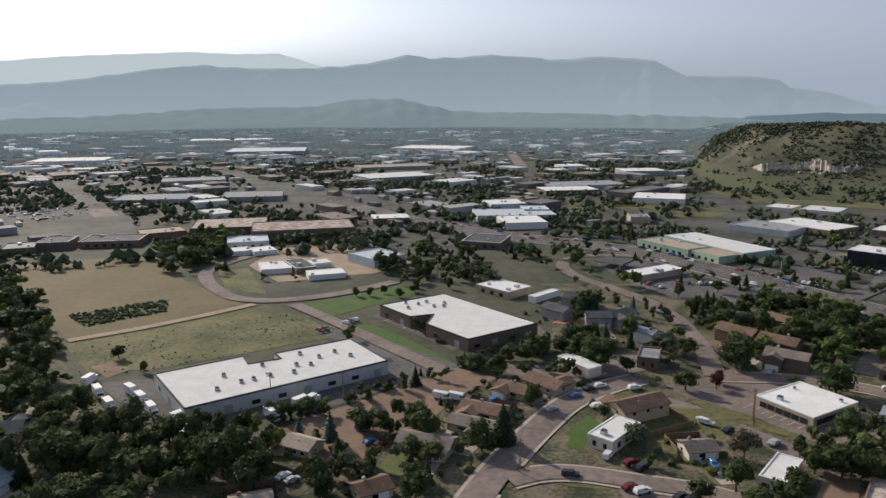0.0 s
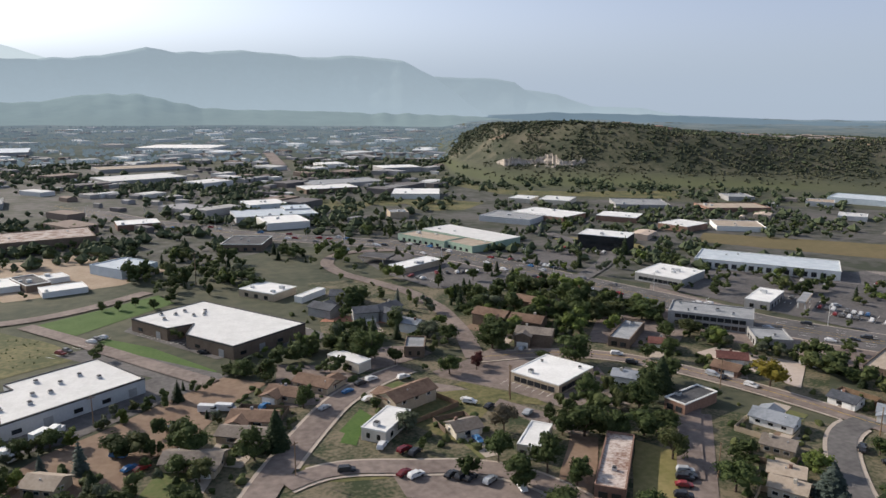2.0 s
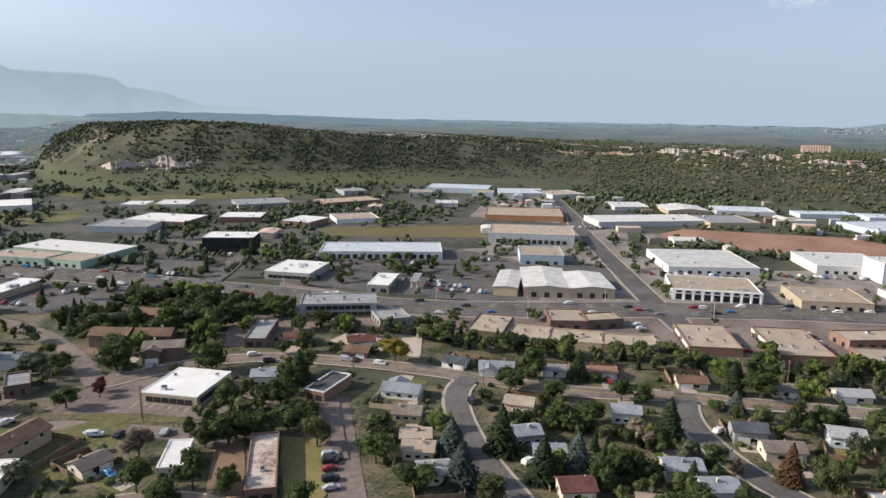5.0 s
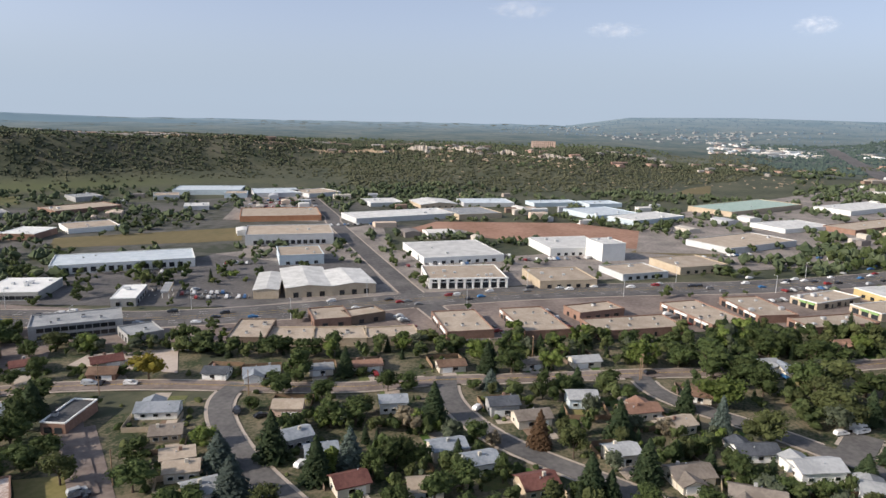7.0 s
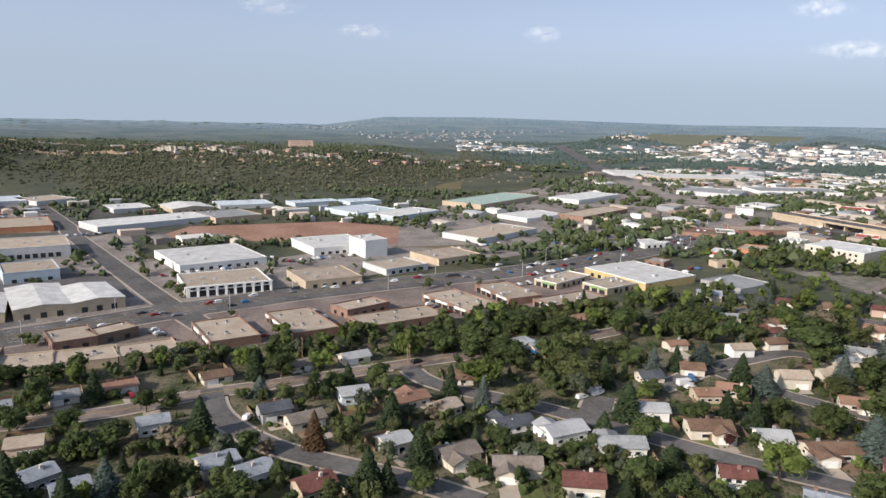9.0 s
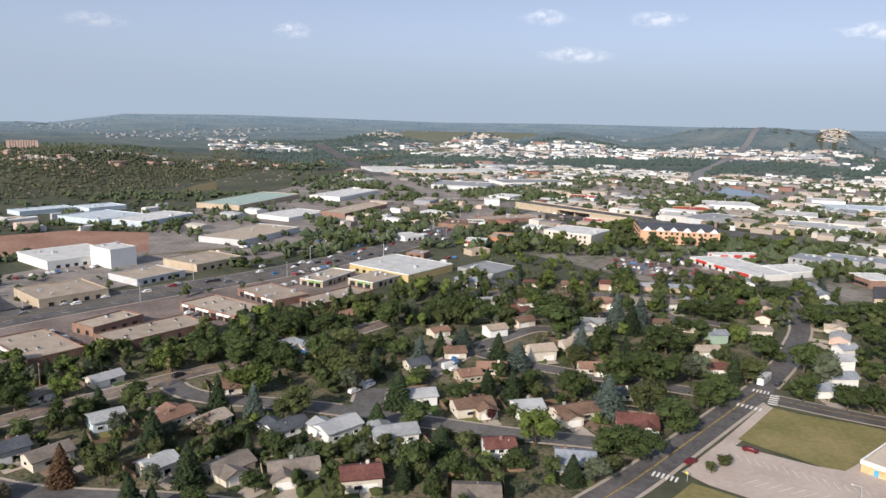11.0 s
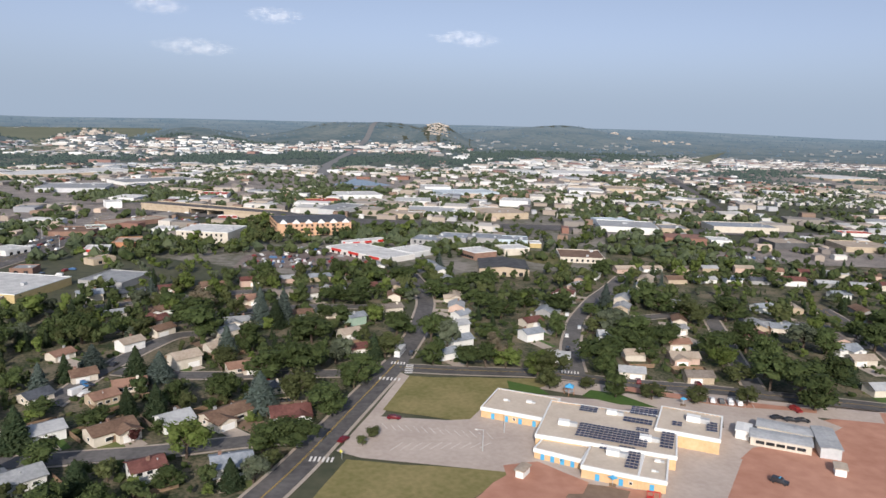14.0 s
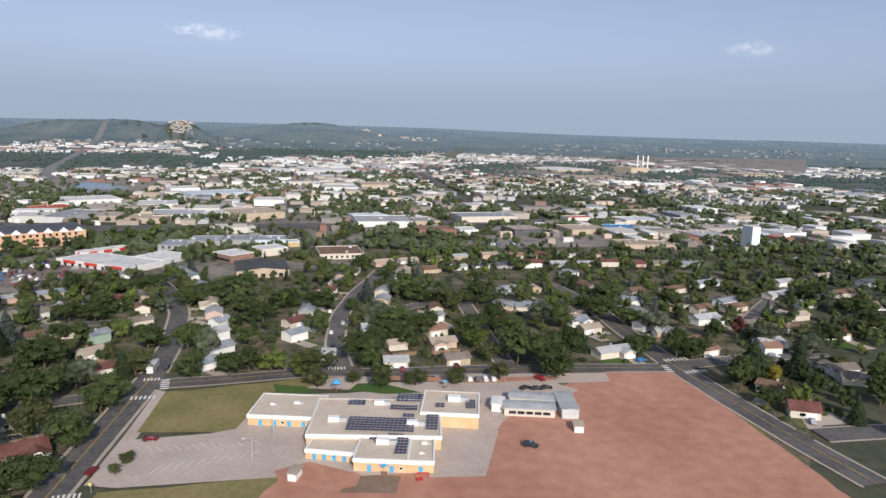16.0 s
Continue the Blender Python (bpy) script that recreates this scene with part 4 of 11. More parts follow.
        wall_row(thing, L, D, "s", n, 0.9, 2.8, 2.8, "trim_dark", "loading_door")
        if near:
            wall_row(thing, L, D, "w", 3, 0.9, 2.8, 2.8, "trim_dark", "loading_door")
    elif style in ("strip", "green"):
        side = "w"
        n = max(3, int(D / 5))
        wall_row(thing, L, D, side, n, 0.2, D * 0.84 / n * 0.75, 2.5, "trim_dark", "shopfront", 0.05)
        for i in range(n):
            u = (-0.45 + 0.9 * (i + 0.5) / n) * D
            if i % 3 != 2:
                box_part("fascia_sign", -L / 2 - 0.35, u, h - 1.5, 0.6, D * 0.9 / n * 0.86, 1.1, "trim_white" if style == "strip" else "green_panel", thing, 0, "plain white fascia board" if style == "strip" else "green bay front")
        if style == "green":
            wall_row(thing, L, D, "s", 3, 0.6, 2.6, 2.2, "green_panel", "window")
        if L > D:
            wall_row(thing, L, D, "s", 2, 0.1, 1.2, 2.1, "trim_dark", "door", 0.2)
    elif style == "arcade":
        n = 9
        for i in range(n):
            u = (-0.48 + 0.96 * (i + 0.5) / n) * L
            box_part("pier", u + L * 0.5 / n, -D / 2 - 0.5, 0, 0.9, 1.0, h, "trim_white", thing)
            window(u, -D / 2 - 0.05, 0.5, L / n * 0.66, 3.0, thing, 0, "trim_dark", "showroom_window")
            window(u, -D / 2 - 0.05, 4.2, L / n * 0.5, 1.2, thing, 0, "trim_dark")
        box_part("cornice", 0, -D / 2 - 0.5, h - 0.1, L, 1.2, 0.7, "trim_white", thing)
        wall_row(thing, L, D, "w", 6, 0.5, 2.4, 2.6, "trim_dark", "showroom_window")
    elif style in ("shop", "units", "warehouse", "shed"):
        n = max(2, min(8, int(L / 6)))
        if style == "shed":
            pass
        elif style == "warehouse" and near:
            wall_row(thing, L, D, "w", 2, 0.2, 3.0, 3.4, "trim_dark", "roller_door")
        else:
            wall_row(thing, L, D, "s", n, 0.5, min(2.4, L / n * 0.6), 1.9, "trim_dark", "shop_window")
            if near:
                wall_row(thing, L, D, "w", max(2, min(6, int(D / 5))), 0.5, 1.9, 1.9, "trim_dark", "shop_window")
        if wall == "redfront":
            box_part("fascia_sign", -L / 2 - 0.5, 0, h - 1.5, 1.0, D * 0.12, 1.3, "red_panel", thing, 0, "plain red fascia sign")
            for u in (-0.3, 0.0, 0.34):
                box_part("fascia_sign", u * L, -D / 2 - 0.5, h - 1.7, L * 0.16, 1.0, 1.6, "red_panel", thing, 0, "plain red fascia sign")
    return thing


def outline_building(pts, h, wall, roof, label, vents):
    """A large flat-roofed hall of any outline, with parapet, roof and vents."""
    p = np.array(pts, float)
    if sum(p[i - 1][0] * p[i][1] - p[i][0] * p[i - 1][1] for i in range(len(p))) < 0:
        p = p[::-1]
    c = p.mean(0)
    thing = tagged(new("warehouse"), label, "warehouse")
    thing.matrix_world = pose(c[0], c[1], 0)
    q = p - c
    n = len(q)
    d = np.roll(q, -1, 0) - q
    d /= np.hypot(d[:, 0], d[:, 1])[:, None]
    nrm = np.c_[-d[:, 1], d[:, 0]]
    inner = []
    for i in range(n):
        m = nrm[i] + nrm[i - 1]
        inner.append(q[i] + m * 0.35 / (1 + nrm[i] @ nrm[i - 1]))
    for i in range(n):
        j = (i + 1) % n
        for name, z0, z1, mt, out_ in (("wall", 0.0, h - 0.5, "wall_" + wall, 0.0), ("parapet_cap", h - 0.5, h + 0.08, "trim_dark", 0.06)):
            bm = bmesh.new()
            o = -out_ * nrm[i]
            lo = [bm.verts.new((*v, z0)) for v in (q[i] + o, q[j] + o, inner[j], inner[i])]
            hi = [bm.verts.new((*v, z1)) for v in (q[i] + o, q[j] + o, inner[j], inner[i])]
            bm.faces.new(lo[::-1]), bm.faces.new(hi)
            for k in range(4):
                bm.faces.new((lo[k], lo[(k + 1) % 4], hi[(k + 1) % 4], hi[k]))
            part(name, bm, mt, thing)
        run = math.hypot(*(q[j] - q[i]))
        ang = math.atan2(d[i][1], d[i][0])
        for k in range(int(run / 9)):
            u = q[i] + (q[j] - q[i]) * (k + 0.5) / int(run / 9) - nrm[i] * 0.04
            box_part("roller_door" if k % 3 == 1 else "window", u[0], u[1], 0.1 if k % 3 == 1 else 1.2, 2.8, 0.12, 3.0 if k % 3 == 1 else 1.4, "wall_grey" if k % 3 == 1 else "window_glass", thing, ang)
        SOLID.append((*(c + (q[i] + q[j]) / 2 + nrm[i] * 4), ang, run / 2, 5.0))
    bm = bmesh.new()
    f = bm.faces.new([bm.verts.new((*v, h - 0.25)) for v in inner])
    bm.normal_update()
    bmesh.ops.triangulate(bm, faces=[f])
    part("roof", bm, "roof_" + roof, thing, "flat white membrane roof")
    a, b, e = q[0], q[1], q[-1]
    if n == 8 and math.hypot(*(q[1] - q[0])) < math.hypot(*(q[2] - q[1])):
        a, b, e = q[1], q[2], q[0]
    for u, v in vents:
        w = a + (b - a) * u + (e - a) * v
        if inside(q, w)[0]:
            un = box_part("roof_unit", w[0], w[1], h - 0.26, 1.5, 1.3, 0.8, "galvanised", thing, 0.5)
            box_part("vent_hood", 0, 0, 0.8, 1.2, 1.1, 0.35, "trim_dark", un)
    SOLID.append((c[0], c[1], 0.0, 8.0, 8.0))
    return thing


HOUSES = []
DRIVE_CARS = []


def fill_houses(names, r0, r1, seed):
    """Houses along both sides of these streets, wherever there is room."""
    r = random.Random(seed)
    for nm, w, mt, q, side, wk, vg in ROAD_PTS:
        if nm not in names:
            continue
        for s in (-1, 1):
            i = 2
            while i < len(q) - 1:
                p = q[i] + side[i] * s * (w / 2 + 13 + r.uniform(-1, 2))
                d = math.hypot(p[0], p[1])
                i += 5
                if not r0 < d < r1 or near_road(p, 8)[0] or in_solid(p, 9.0)[0] or in_open(np.atleast_2d(p), ("reddirt", "concrete", "grass"))[0] or inside(CAMPUS, p)[0]:
                    continue
                rot = math.degrees(math.atan2(-side[i - 5][0], side[i - 5][1]))
                house(p[0], p[1], rot, r.uniform(12, 17), r.uniform(8, 10), r.choice((3, 3, 3.5, 4.5)), r.choice(("taupe", "tan", "brown", "bluegrey", "palegrey", "maroon", "terracotta", "slate", "grey")), r.choice(("cream", "white", "cream", "tan", "pink", "grey")))


def house(x, y, rot, L, W, h, roof, wall):
    """A timber-framed house with gabled roof, often with a cross wing for the garage."""
    roof = "palegrey" if roof == "white" else roof
    if in_solid((x, y), 4.0)[0]:
        return None
    r = random.Random(int(x * 19 + y * 23))
    dist = math.hypot(x, y)
    L = max(8.5, min(L, 24.0) * 0.84)
    W = max(6.6, W * 0.8)
    h = h * 0.86
    q = Vector((x, y))
    best, bd = None, 1e9
    for hw, pts in ROADS:
        d = np.hypot(pts[:, 0] - x, pts[:, 1] - y)
        i = int(d.argmin())
        if d[i] < bd:
            bd, best = d[i], pts[i]
    # the front looks to the nearest street
    c, s = math.cos(radians(rot)), math.sin(radians(rot))
    v = -(best[0] - x) * s + (best[1] - y) * c
    if v > 0:
        rot += 180
        c, s = -c, -s
    thing = tagged(new("house"), "%s-roofed %s house with %s walls" % (COLOUR_WORDS.get(roof, roof), "two-storey" if h >= 4 else "single-storey", COLOUR_WORDS[wall]), "house", "neighbourhood houses")
    thing.matrix_world = pose(x, y, 0, 0, 0, rot)
    SOLID.append((x, y, radians(rot), L / 2, W / 2))
    HOUSES.append((x, y, radians(rot), L, W))
    rise = W * r.uniform(0.17, 0.22)
    part("wall", gable_walls(L, W, h, rise), "wall_" + wall, thing)
    rf = part("roof", gable_roof(L, W, h, rise, 0.55), "roof_" + roof, thing)
    near = dist < 270
    wing = L > 11 and dist < 420
    gx = (L / 2 - 3.4) * r.choice((-1, 1))
    if wing:
        wl_, ww = W * 0.5 + 3.0, 6.4
        m = Matrix.Translation((gx, -W / 2 + (W * 0.5 - 3.0) / 2, 0)) @ pose(0, 0, 0, 0, 0, 90)
        a = part("garage_wing", gable_walls(wl_, ww, h * 0.92, ww * 0.19), "wall_" + wall, thing)
        b = part("garage_roof", gable_roof(wl_, ww, h * 0.92, ww * 0.19, 0.5), "roof_" + roof, thing)
        a.matrix_local = m
        b.matrix_local = m
        front = -W / 2 - 3.0
    else:
        front = -W / 2
    if dist < 420:
        box_part("garage_door", gx, front - 0.05, 0.02, 4.6, 0.16, 2.2, "trim_white", thing)
    if near:
        box_part("front_door", -gx * 0.25, -W / 2 - 0.05, 0.1, 1.0, 0.16, 2.1, "timber", thing)
        for u in (-gx * 0.8, -gx * 0.5):
            window(u, -W / 2 - 0.03, 0.9, 1.7, 1.25, thing)
            if h >= 4:
                window(u, -W / 2 - 0.03, h - 1.5, 1.5, 1.1, thing)
        for u in (-0.3, 0.0, 0.3):
            window(u * L, W / 2 + 0.03, 0.9 if h < 4 else h - 1.5, 1.6, 1.1, thing)
        for sx in (-1, 1):
            window(sx * (L / 2 + 0.03), r.uniform(-1, 1), 1.0 if h < 4 else h - 1.5, 1.2, 1.1, thing, math.pi / 2)
    if r.random() < 0.5 and dist < 420:
        box_part("chimney", r.uniform(-0.3, 0.3) * L, W * 0.12, h, 0.9, 0.7, rise + 0.9, r.choice(("wall_brick", "wall_cream", "wall_grey")), thing)
    if near and dist < 260:
        for _ in range(1):
            box_part("roof_vent", r.uniform(-0.35, 0.35) * L, W * 0.2, h + rise * 0.5, 0.3, 0.3, 0.75, "galvanised", thing)
    # a board fence round the back yard
    rear = np.array([[x - s * (W / 2 + 7), y + c * (W / 2 + 7)]])
    if dist < 300 and r.random() < 0.8 and not in_open(rear, ("grass", "pinkasphalt", "asphalt", "concrete", "reddirt"))[0] and not near_road(rear, 5)[0] and not in_solid(rear, 3)[0]:
        bm = bmesh.new()
        back_, wide_ = W / 2 + r.uniform(5.5, 9.0), L / 2 + r.uniform(0.8, 2.2)
        add_box(bm, -wide_, wide_, back_, back_ + 0.08, 0, 1.7)
        for sx in (-1, 1):
            add_box(bm, sx * wide_ - 0.04, sx * wide_ + 0.04, W * 0.2, back_, 0, 1.7)
        fe = part("fence", bm, r.choice(("timber", "timber", "wall_brown", "wall_tan")))
        fe.matrix_world = thing.matrix_world
        tagged(fe, "weathered wooden board fence round a back yard", "fence", kind="structure")
    # drive and lawn
    gap = max(4.0, min(bd - 4.5 + front + W * 0.0, 14.0))
    gap = max(4.0, min(bd - W / 2 - 4.0, 13.0))
    if dist < 420:
        LEVEL[0] += 0.0005
        dr = box_part("driveway", 0, 0, 0, 5.2, gap, 0.10 + 0.0007 * (len(SOLID) % 60), "paving", None)
        dr.matrix_world = thing.matrix_world @ Matrix.Translation((gx, front - gap / 2, 0.0))
        tagged(dr, "pale concrete driveway before the garage", "driveway", kind="structure")
        kind = r.choice(("lawn", "lawn", "brightgrass", "brightgrass", "browndirt"))
        la = box_part("lawn", 0, 0, 0, max(5.0, L - 6.5), gap, 0.06 + 0.0007 * (len(SOLID) % 60), kind, None)
        la.matrix_world = thing.matrix_world @ Matrix.Translation((-gx * 0.9, -W / 2 - gap / 2, 0.0))
        tagged(la, "front lawn, partly dry" if kind != "browndirt" else "bare brown front yard", "lawn", kind="structure")
        if dist < 320 and r.random() < 0.45 and not in_open(rear, ("grass", "pinkasphalt", "asphalt", "concrete", "reddirt"))[0] and not near_road(rear, 6)[0] and not in_solid(rear, 4)[0]:
            bl = box_part("lawn", 0, 0, 0, L * 0.9, 7.0, 0.05 + 0.0007 * (len(SOLID) % 60), r.choice(("lawn", "brightgrass", "grass")), None)
            bl.matrix_world = thing.matrix_world @ Matrix.Translation((0, W / 2 + 4.2, 0.0))
            tagged(bl, "green lawn in a back yard", "lawn", kind="structure")
        if r.random() < 0.30 and dist < 330:
            m = thing.matrix_world @ Matrix.Translation((gx + r.uniform(-0.8, 0.8), front - 3.4, 0))
            DRIVE_CARS.append((m.translation.x, m.translation.y, rot + r.choice((90, -90)), r.choice(("white", "silver", "dark", "grey", "red", "blue", "maroon"))))
    return thing


# ---------------------------------------------------------------- vehicles
def car_meshes(kind):
    """Body and glass of a saloon, van or pickup, nose along x."""
    bm = bmesh.new()
    L, W = {"saloon": (4.6, 1.8), "suv": (4.8, 1.9), "van": (6.5, 2.2), "bus": (10.5, 2.5)}[kind]
    prof = {"saloon": [(-2.3, 0.35), (2.3, 0.35), (2.28, 0.75), (1.2, 0.95), (0.55, 1.42), (-1.1, 1.45), (-1.75, 1.05), (-2.28, 0.98)],
            "suv": [(-2.4, 0.4), (2.4, 0.4), (2.38, 0.95), (1.3, 1.1), (0.7, 1.68), (-1.95, 1.72), (-2.35, 1.1)],
            "van": [(-3.2, 0.45), (3.2, 0.45), (3.2, 1.2), (2.5, 1.5), (2.0, 2.5), (-3.2, 2.6)],
            "bus": [(-5.2, 0.4), (5.2, 0.4), (5.25, 1.5), (5.1, 3.0), (-5.2, 3.05)]}[kind]
    lean = {"saloon": 0.16, "suv": 0.13, "van": 0.08, "bus": 0.05}[kind]
    rows = []
    for s in (-1, 1):
        rows.append([bm.verts.new((px, s * (W / 2 - (lean if pz > 1.0 else 0)), pz)) for px, pz in prof])
    n = len(prof)
    for i in range(n):
        bm.faces.new((rows[0][i], rows[1][i], rows[1][(i + 1) % n], rows[0][(i + 1) % n]))
    bm.faces.new(rows[0]), bm.faces.new(rows[1])
    bmesh.ops.recalc_face_normals(bm, faces=bm.faces[:])
    bmesh.ops.bevel(bm, geom=bm.edges[:], offset=0.06, segments=1, affect="EDGES")
    body = bpy.data.meshes.new("body")
    bm.to_mesh(body)
    bm.free()
    bm = bmesh.new()
    zz = {"saloon": (1.0, 1.36, -1.45, 0.72), "suv": (1.12, 1.58, -2.0, 0.85), "van": (1.5, 2.2, 1.0, 2.3), "bus": (1.5, 2.6, -4.9, 5.15)}[kind]
    w = W / 2 - lean + 0.035
    lo = [bm.verts.new(c) for c in ((zz[2] - 0.15, -w, zz[0]), (zz[3] + 0.38, -w, zz[0]), (zz[3] + 0.38, w, zz[0]), (zz[2] - 0.15, w, zz[0]))]
    hi = [bm.verts.new(c) for c in ((zz[2] + 0.25, -w + 0.06, zz[1]), (zz[3] - 0.1, -w + 0.06, zz[1]), (zz[3] - 0.1, w - 0.06, zz[1]), (zz[2] + 0.25, w - 0.06, zz[1]))]
    for i in range(4):
        bm.faces.new((lo[i], lo[(i + 1) % 4], hi[(i + 1) % 4], hi[i]))
    glass = bpy.data.meshes.new("glazing")
    bm.to_mesh(glass)
    bm.free()
    glass.materials.append(MATS["window_glass"])
    return body, glass, L, W


CAR_MESH = {k: car_meshes(k) for k in ("saloon", "suv", "van", "bus")}
BODY = {}
bm = bmesh.new()
bmesh.ops.create_cone(bm, cap_ends=True, segments=12, radius1=0.34, radius2=0.34, depth=0.24)
bmesh.ops.bevel(bm, geom=[e for e in bm.edges if len(e.link_faces) == 2 and any(len(f.verts) > 4 for f in e.link_faces)], offset=0.04, segments=1, affect="EDGES")
WHEEL = bpy.data.meshes.new("wheel")
bm.to_mesh(WHEEL)
bm.free()
WHEEL.materials.append(MATS["rubber"])


def wheel_set(L, W):
    """One axle of a far car, with its tyres."""
    bm = bmesh.new()
    bmesh.ops.create_cone(bm, cap_ends=True, segments=8, radius1=0.34, radius2=0.34, depth=W - 0.1,
                          matrix=Matrix.Translation((0, 0, 0.34)) @ Matrix.Rotation(math.pi / 2, 4, "X"))
    me = bpy.data.meshes.new("axle")
    bm.to_mesh(me)
    bm.free()
    me.materials.append(MATS["rubber"])
    return me


WHEELS = {k: wheel_set(v[2], v[3]) for k, v in CAR_MESH.items()}


def car(x, y, rot, colour, kind=""):
    r = random.Random(int(x * 7 + y * 11))
    kind = kind or r.choice(("saloon", "saloon", "suv", "suv"))
    paint = {"police": "dark", "bus": "white"}.get(colour, colour)
    if colour == "bus":
        kind = "bus"
    if colour == "police":
        kind = "suv"
    body, glass, L, W = CAR_MESH[kind]
    key = (kind, paint)
    if key not in BODY:
        BODY[key] = body.copy()
        BODY[key].materials.append(MATS["car_" + paint])
    words = {"saloon": "saloon car", "suv": "sport utility car", "van": "delivery van", "bus": "town bus"}[kind]
    thing = tagged(new({"saloon": "car", "suv": "car", "van": "van", "bus": "bus"}[kind]), "%s %s standing on the asphalt" % (paint, words), {"van": "van", "bus": "bus"}.get(kind, "car"), "vehicles in the streets")
    thing.matrix_world = pose(x, y, 0.25, 0, 0, rot)
    link("body", BODY[key], None, thing)
    link("glazing", glass, None, thing)
    if math.hypot(x, y) > 190:
        for sx in (-0.31, 0.31):
            link("axle", WHEELS[kind], None, thing).location = (sx * L, 0, 0)
    else:
        for sx in (-0.31, 0.31):
            for sy in (-1, 1):
                wh = link("wheel", WHEEL, None, thing)
                wh.location = (sx * L, sy * (W / 2 - 0.1), 0.34)
                wh.rotation_euler = (math.pi / 2, 0, 0)
    if colour == "police":
        box_part("light_bar", 0, 0, 1.74, 0.35, 1.2, 0.12, "blue_panel", thing)
    return thing


def box_truck(x, y, rot):
    thing = tagged(new("box_truck"), "white box truck parked by the warehouse", "truck", "parked trucks")
    thing.matrix_world = pose(x, y, 0.1, 0, 0, rot)
    box_part("cargo_box", -1.0, 0, 0.9, 5.2, 2.4, 2.6, "trim_white", thing)
    cab = box_part("cab", 2.6, 0, 0.6, 1.8, 2.2, 1.7, "car_white", thing)
    box_part("windscreen", 0.86, 0, 0.85, 0.12, 1.9, 0.7, "window_glass", cab)
    for sx in (-2.3, 2.5):
        for sy in (-1, 1):
            wh = link("wheel", WHEEL, None, thing)
            wh.location = (sx, sy, 0.4)
            wh.rotation_euler = (math.pi / 2, 0, 0)
    return thing


def pole(x, y, h, arm=True):
    thing = tagged(new("utility_pole"), "tall weathered wooden utility pole", "utility pole", "poles along the streets")
    thing.matrix_world = pose(x, y, 0)
    bm = bmesh.new()
    bmesh.ops.create_cone(bm, cap_ends=True, segments=8, radius1=0.2, radius2=0.13, depth=h, matrix=Matrix.Translation((0, 0, h / 2)))
    part("shaft", bm, "timber", thing)
    if arm:
        box_part("crossarm", 0, 0, h - 0.8, 2.4, 0.16, 0.2, "timber", thing, 0.6)
    return thing


def street_lamp(x, y, h, rot):
    thing = tagged(new("street_lamp"), "slim grey street lamp with a single arm", "street lamp", "lamps along the arterial road")
    thing.matrix_world = pose(x, y, 0, 0, 0, rot)
    bm = bmesh.new()
    bmesh.ops.create_cone(bm, cap_ends=True, segments=8, radius1=0.17, radius2=0.1, depth=h, matrix=Matrix.Translation((0, 0, h / 2)))
    part("shaft", bm, "galvanised", thing)
    box_part("arm", 1.0, 0, h - 0.15, 2.2, 0.1, 0.1, "galvanised", thing)
    box_part("lamp_head", 2.1, 0, h - 0.25, 0.7, 0.35, 0.14, "trim_white", thing)
    return thing


def warning_sign(x, y, rot):
    thing = tagged(new("road_sign"), "yellow-green warning sign on a thin post", "road sign")
    thing.matrix_world = pose(x, y, 0.1, 0, 0, rot)
    box_part("post", 0, 0, 0, 0.1, 0.1, 2.6, "galvanised", thing)
    pl = box_part("plate", 0, -0.08, 2.0, 0.8, 0.06, 0.8, "yellow_panel", thing)
    pl.rotation_euler = (0, radians(45), 0)
    return thing


# ---------------------------------------------------------------- the plan: ground
patch("yards_west", "yard", [(-293.6, 420.6), (-232.8, 390.4), (-142.4, 261.4), (-117.9, 228.0), (-85.9, 199.4), (-48.2, 196.6), (13.9, 224.5), (50.2, 256.0), (71.7, 255.4), (138.5, 221.1), (95.2, 132.3), (-104.5, 136.8)])
patch("yards_flats", "yard", [(138.6, 374.3), (219.4, 255.3), (223.2, 186.4), (193.0, 160.5), (151.1, 208.3), (104.0, 245.1), (51.1, 286.6), (60.1, 377.6)])
patch("yards_near", "yard", [(92.6, 219.3), (134.8, 186.0), (180.7, 149.9), (243.3, 71.3), (141.5, 36.7), (36.1, 122.0)])
patch("yards_oak", "yard", [(111.6, 86.2), (234.8, 182.6), (269.0, 104.8), (304.4, 5.7), (360.0, -81.7), (164.0, -43.4)])
patch("yards_east", "yard", [(357.0, 32.1), (343.4, -24.4), (359.6, -65.5), (380.4, -132.8), (352.0, -318.6), (231.2, -225.5), (182.6, -144.5), (151.3, -92.6), (127.1, -57.2), (162.8, 18.4)])
patch("yards_linden", "yard", [(307.3, -305.8), (293.6, -467.2), (193.5, -581.3), (-53.3, -776.9), (-22.2, -207.5), (21.1, -280.7), (30.3, -305.4), (191.9, -195.9)])
patch("lots_west", "lots", [(-301.3, 490.7), (-181.2, 518.2), (-48.6, 481.0), (-1.8, 425.7), (52.4, 477.1), (140.7, 516.8), (245.0, 563.8), (334.3, 650.1), (316.9, 908.0), (-62.4, 1236.1), (-698.8, 1164.5)])
patch("lots_north", "lots", [(61.8, 485.1), (149.5, 450.0), (232.2, 320.0), (348.5, 250.0), (587.5, 215.0), (674.6, 217.8), (640.1, 465.0), (484.6, 585.0), (295.4, 704.9), (100.7, 751.0)])
patch("lots_east", "lots_pale", [(338.3, -262.1), (242.9, -427.0), (429.9, -739.1), (514.5, -534.8), (479.3, -368.5), (477.9, -211.0)])
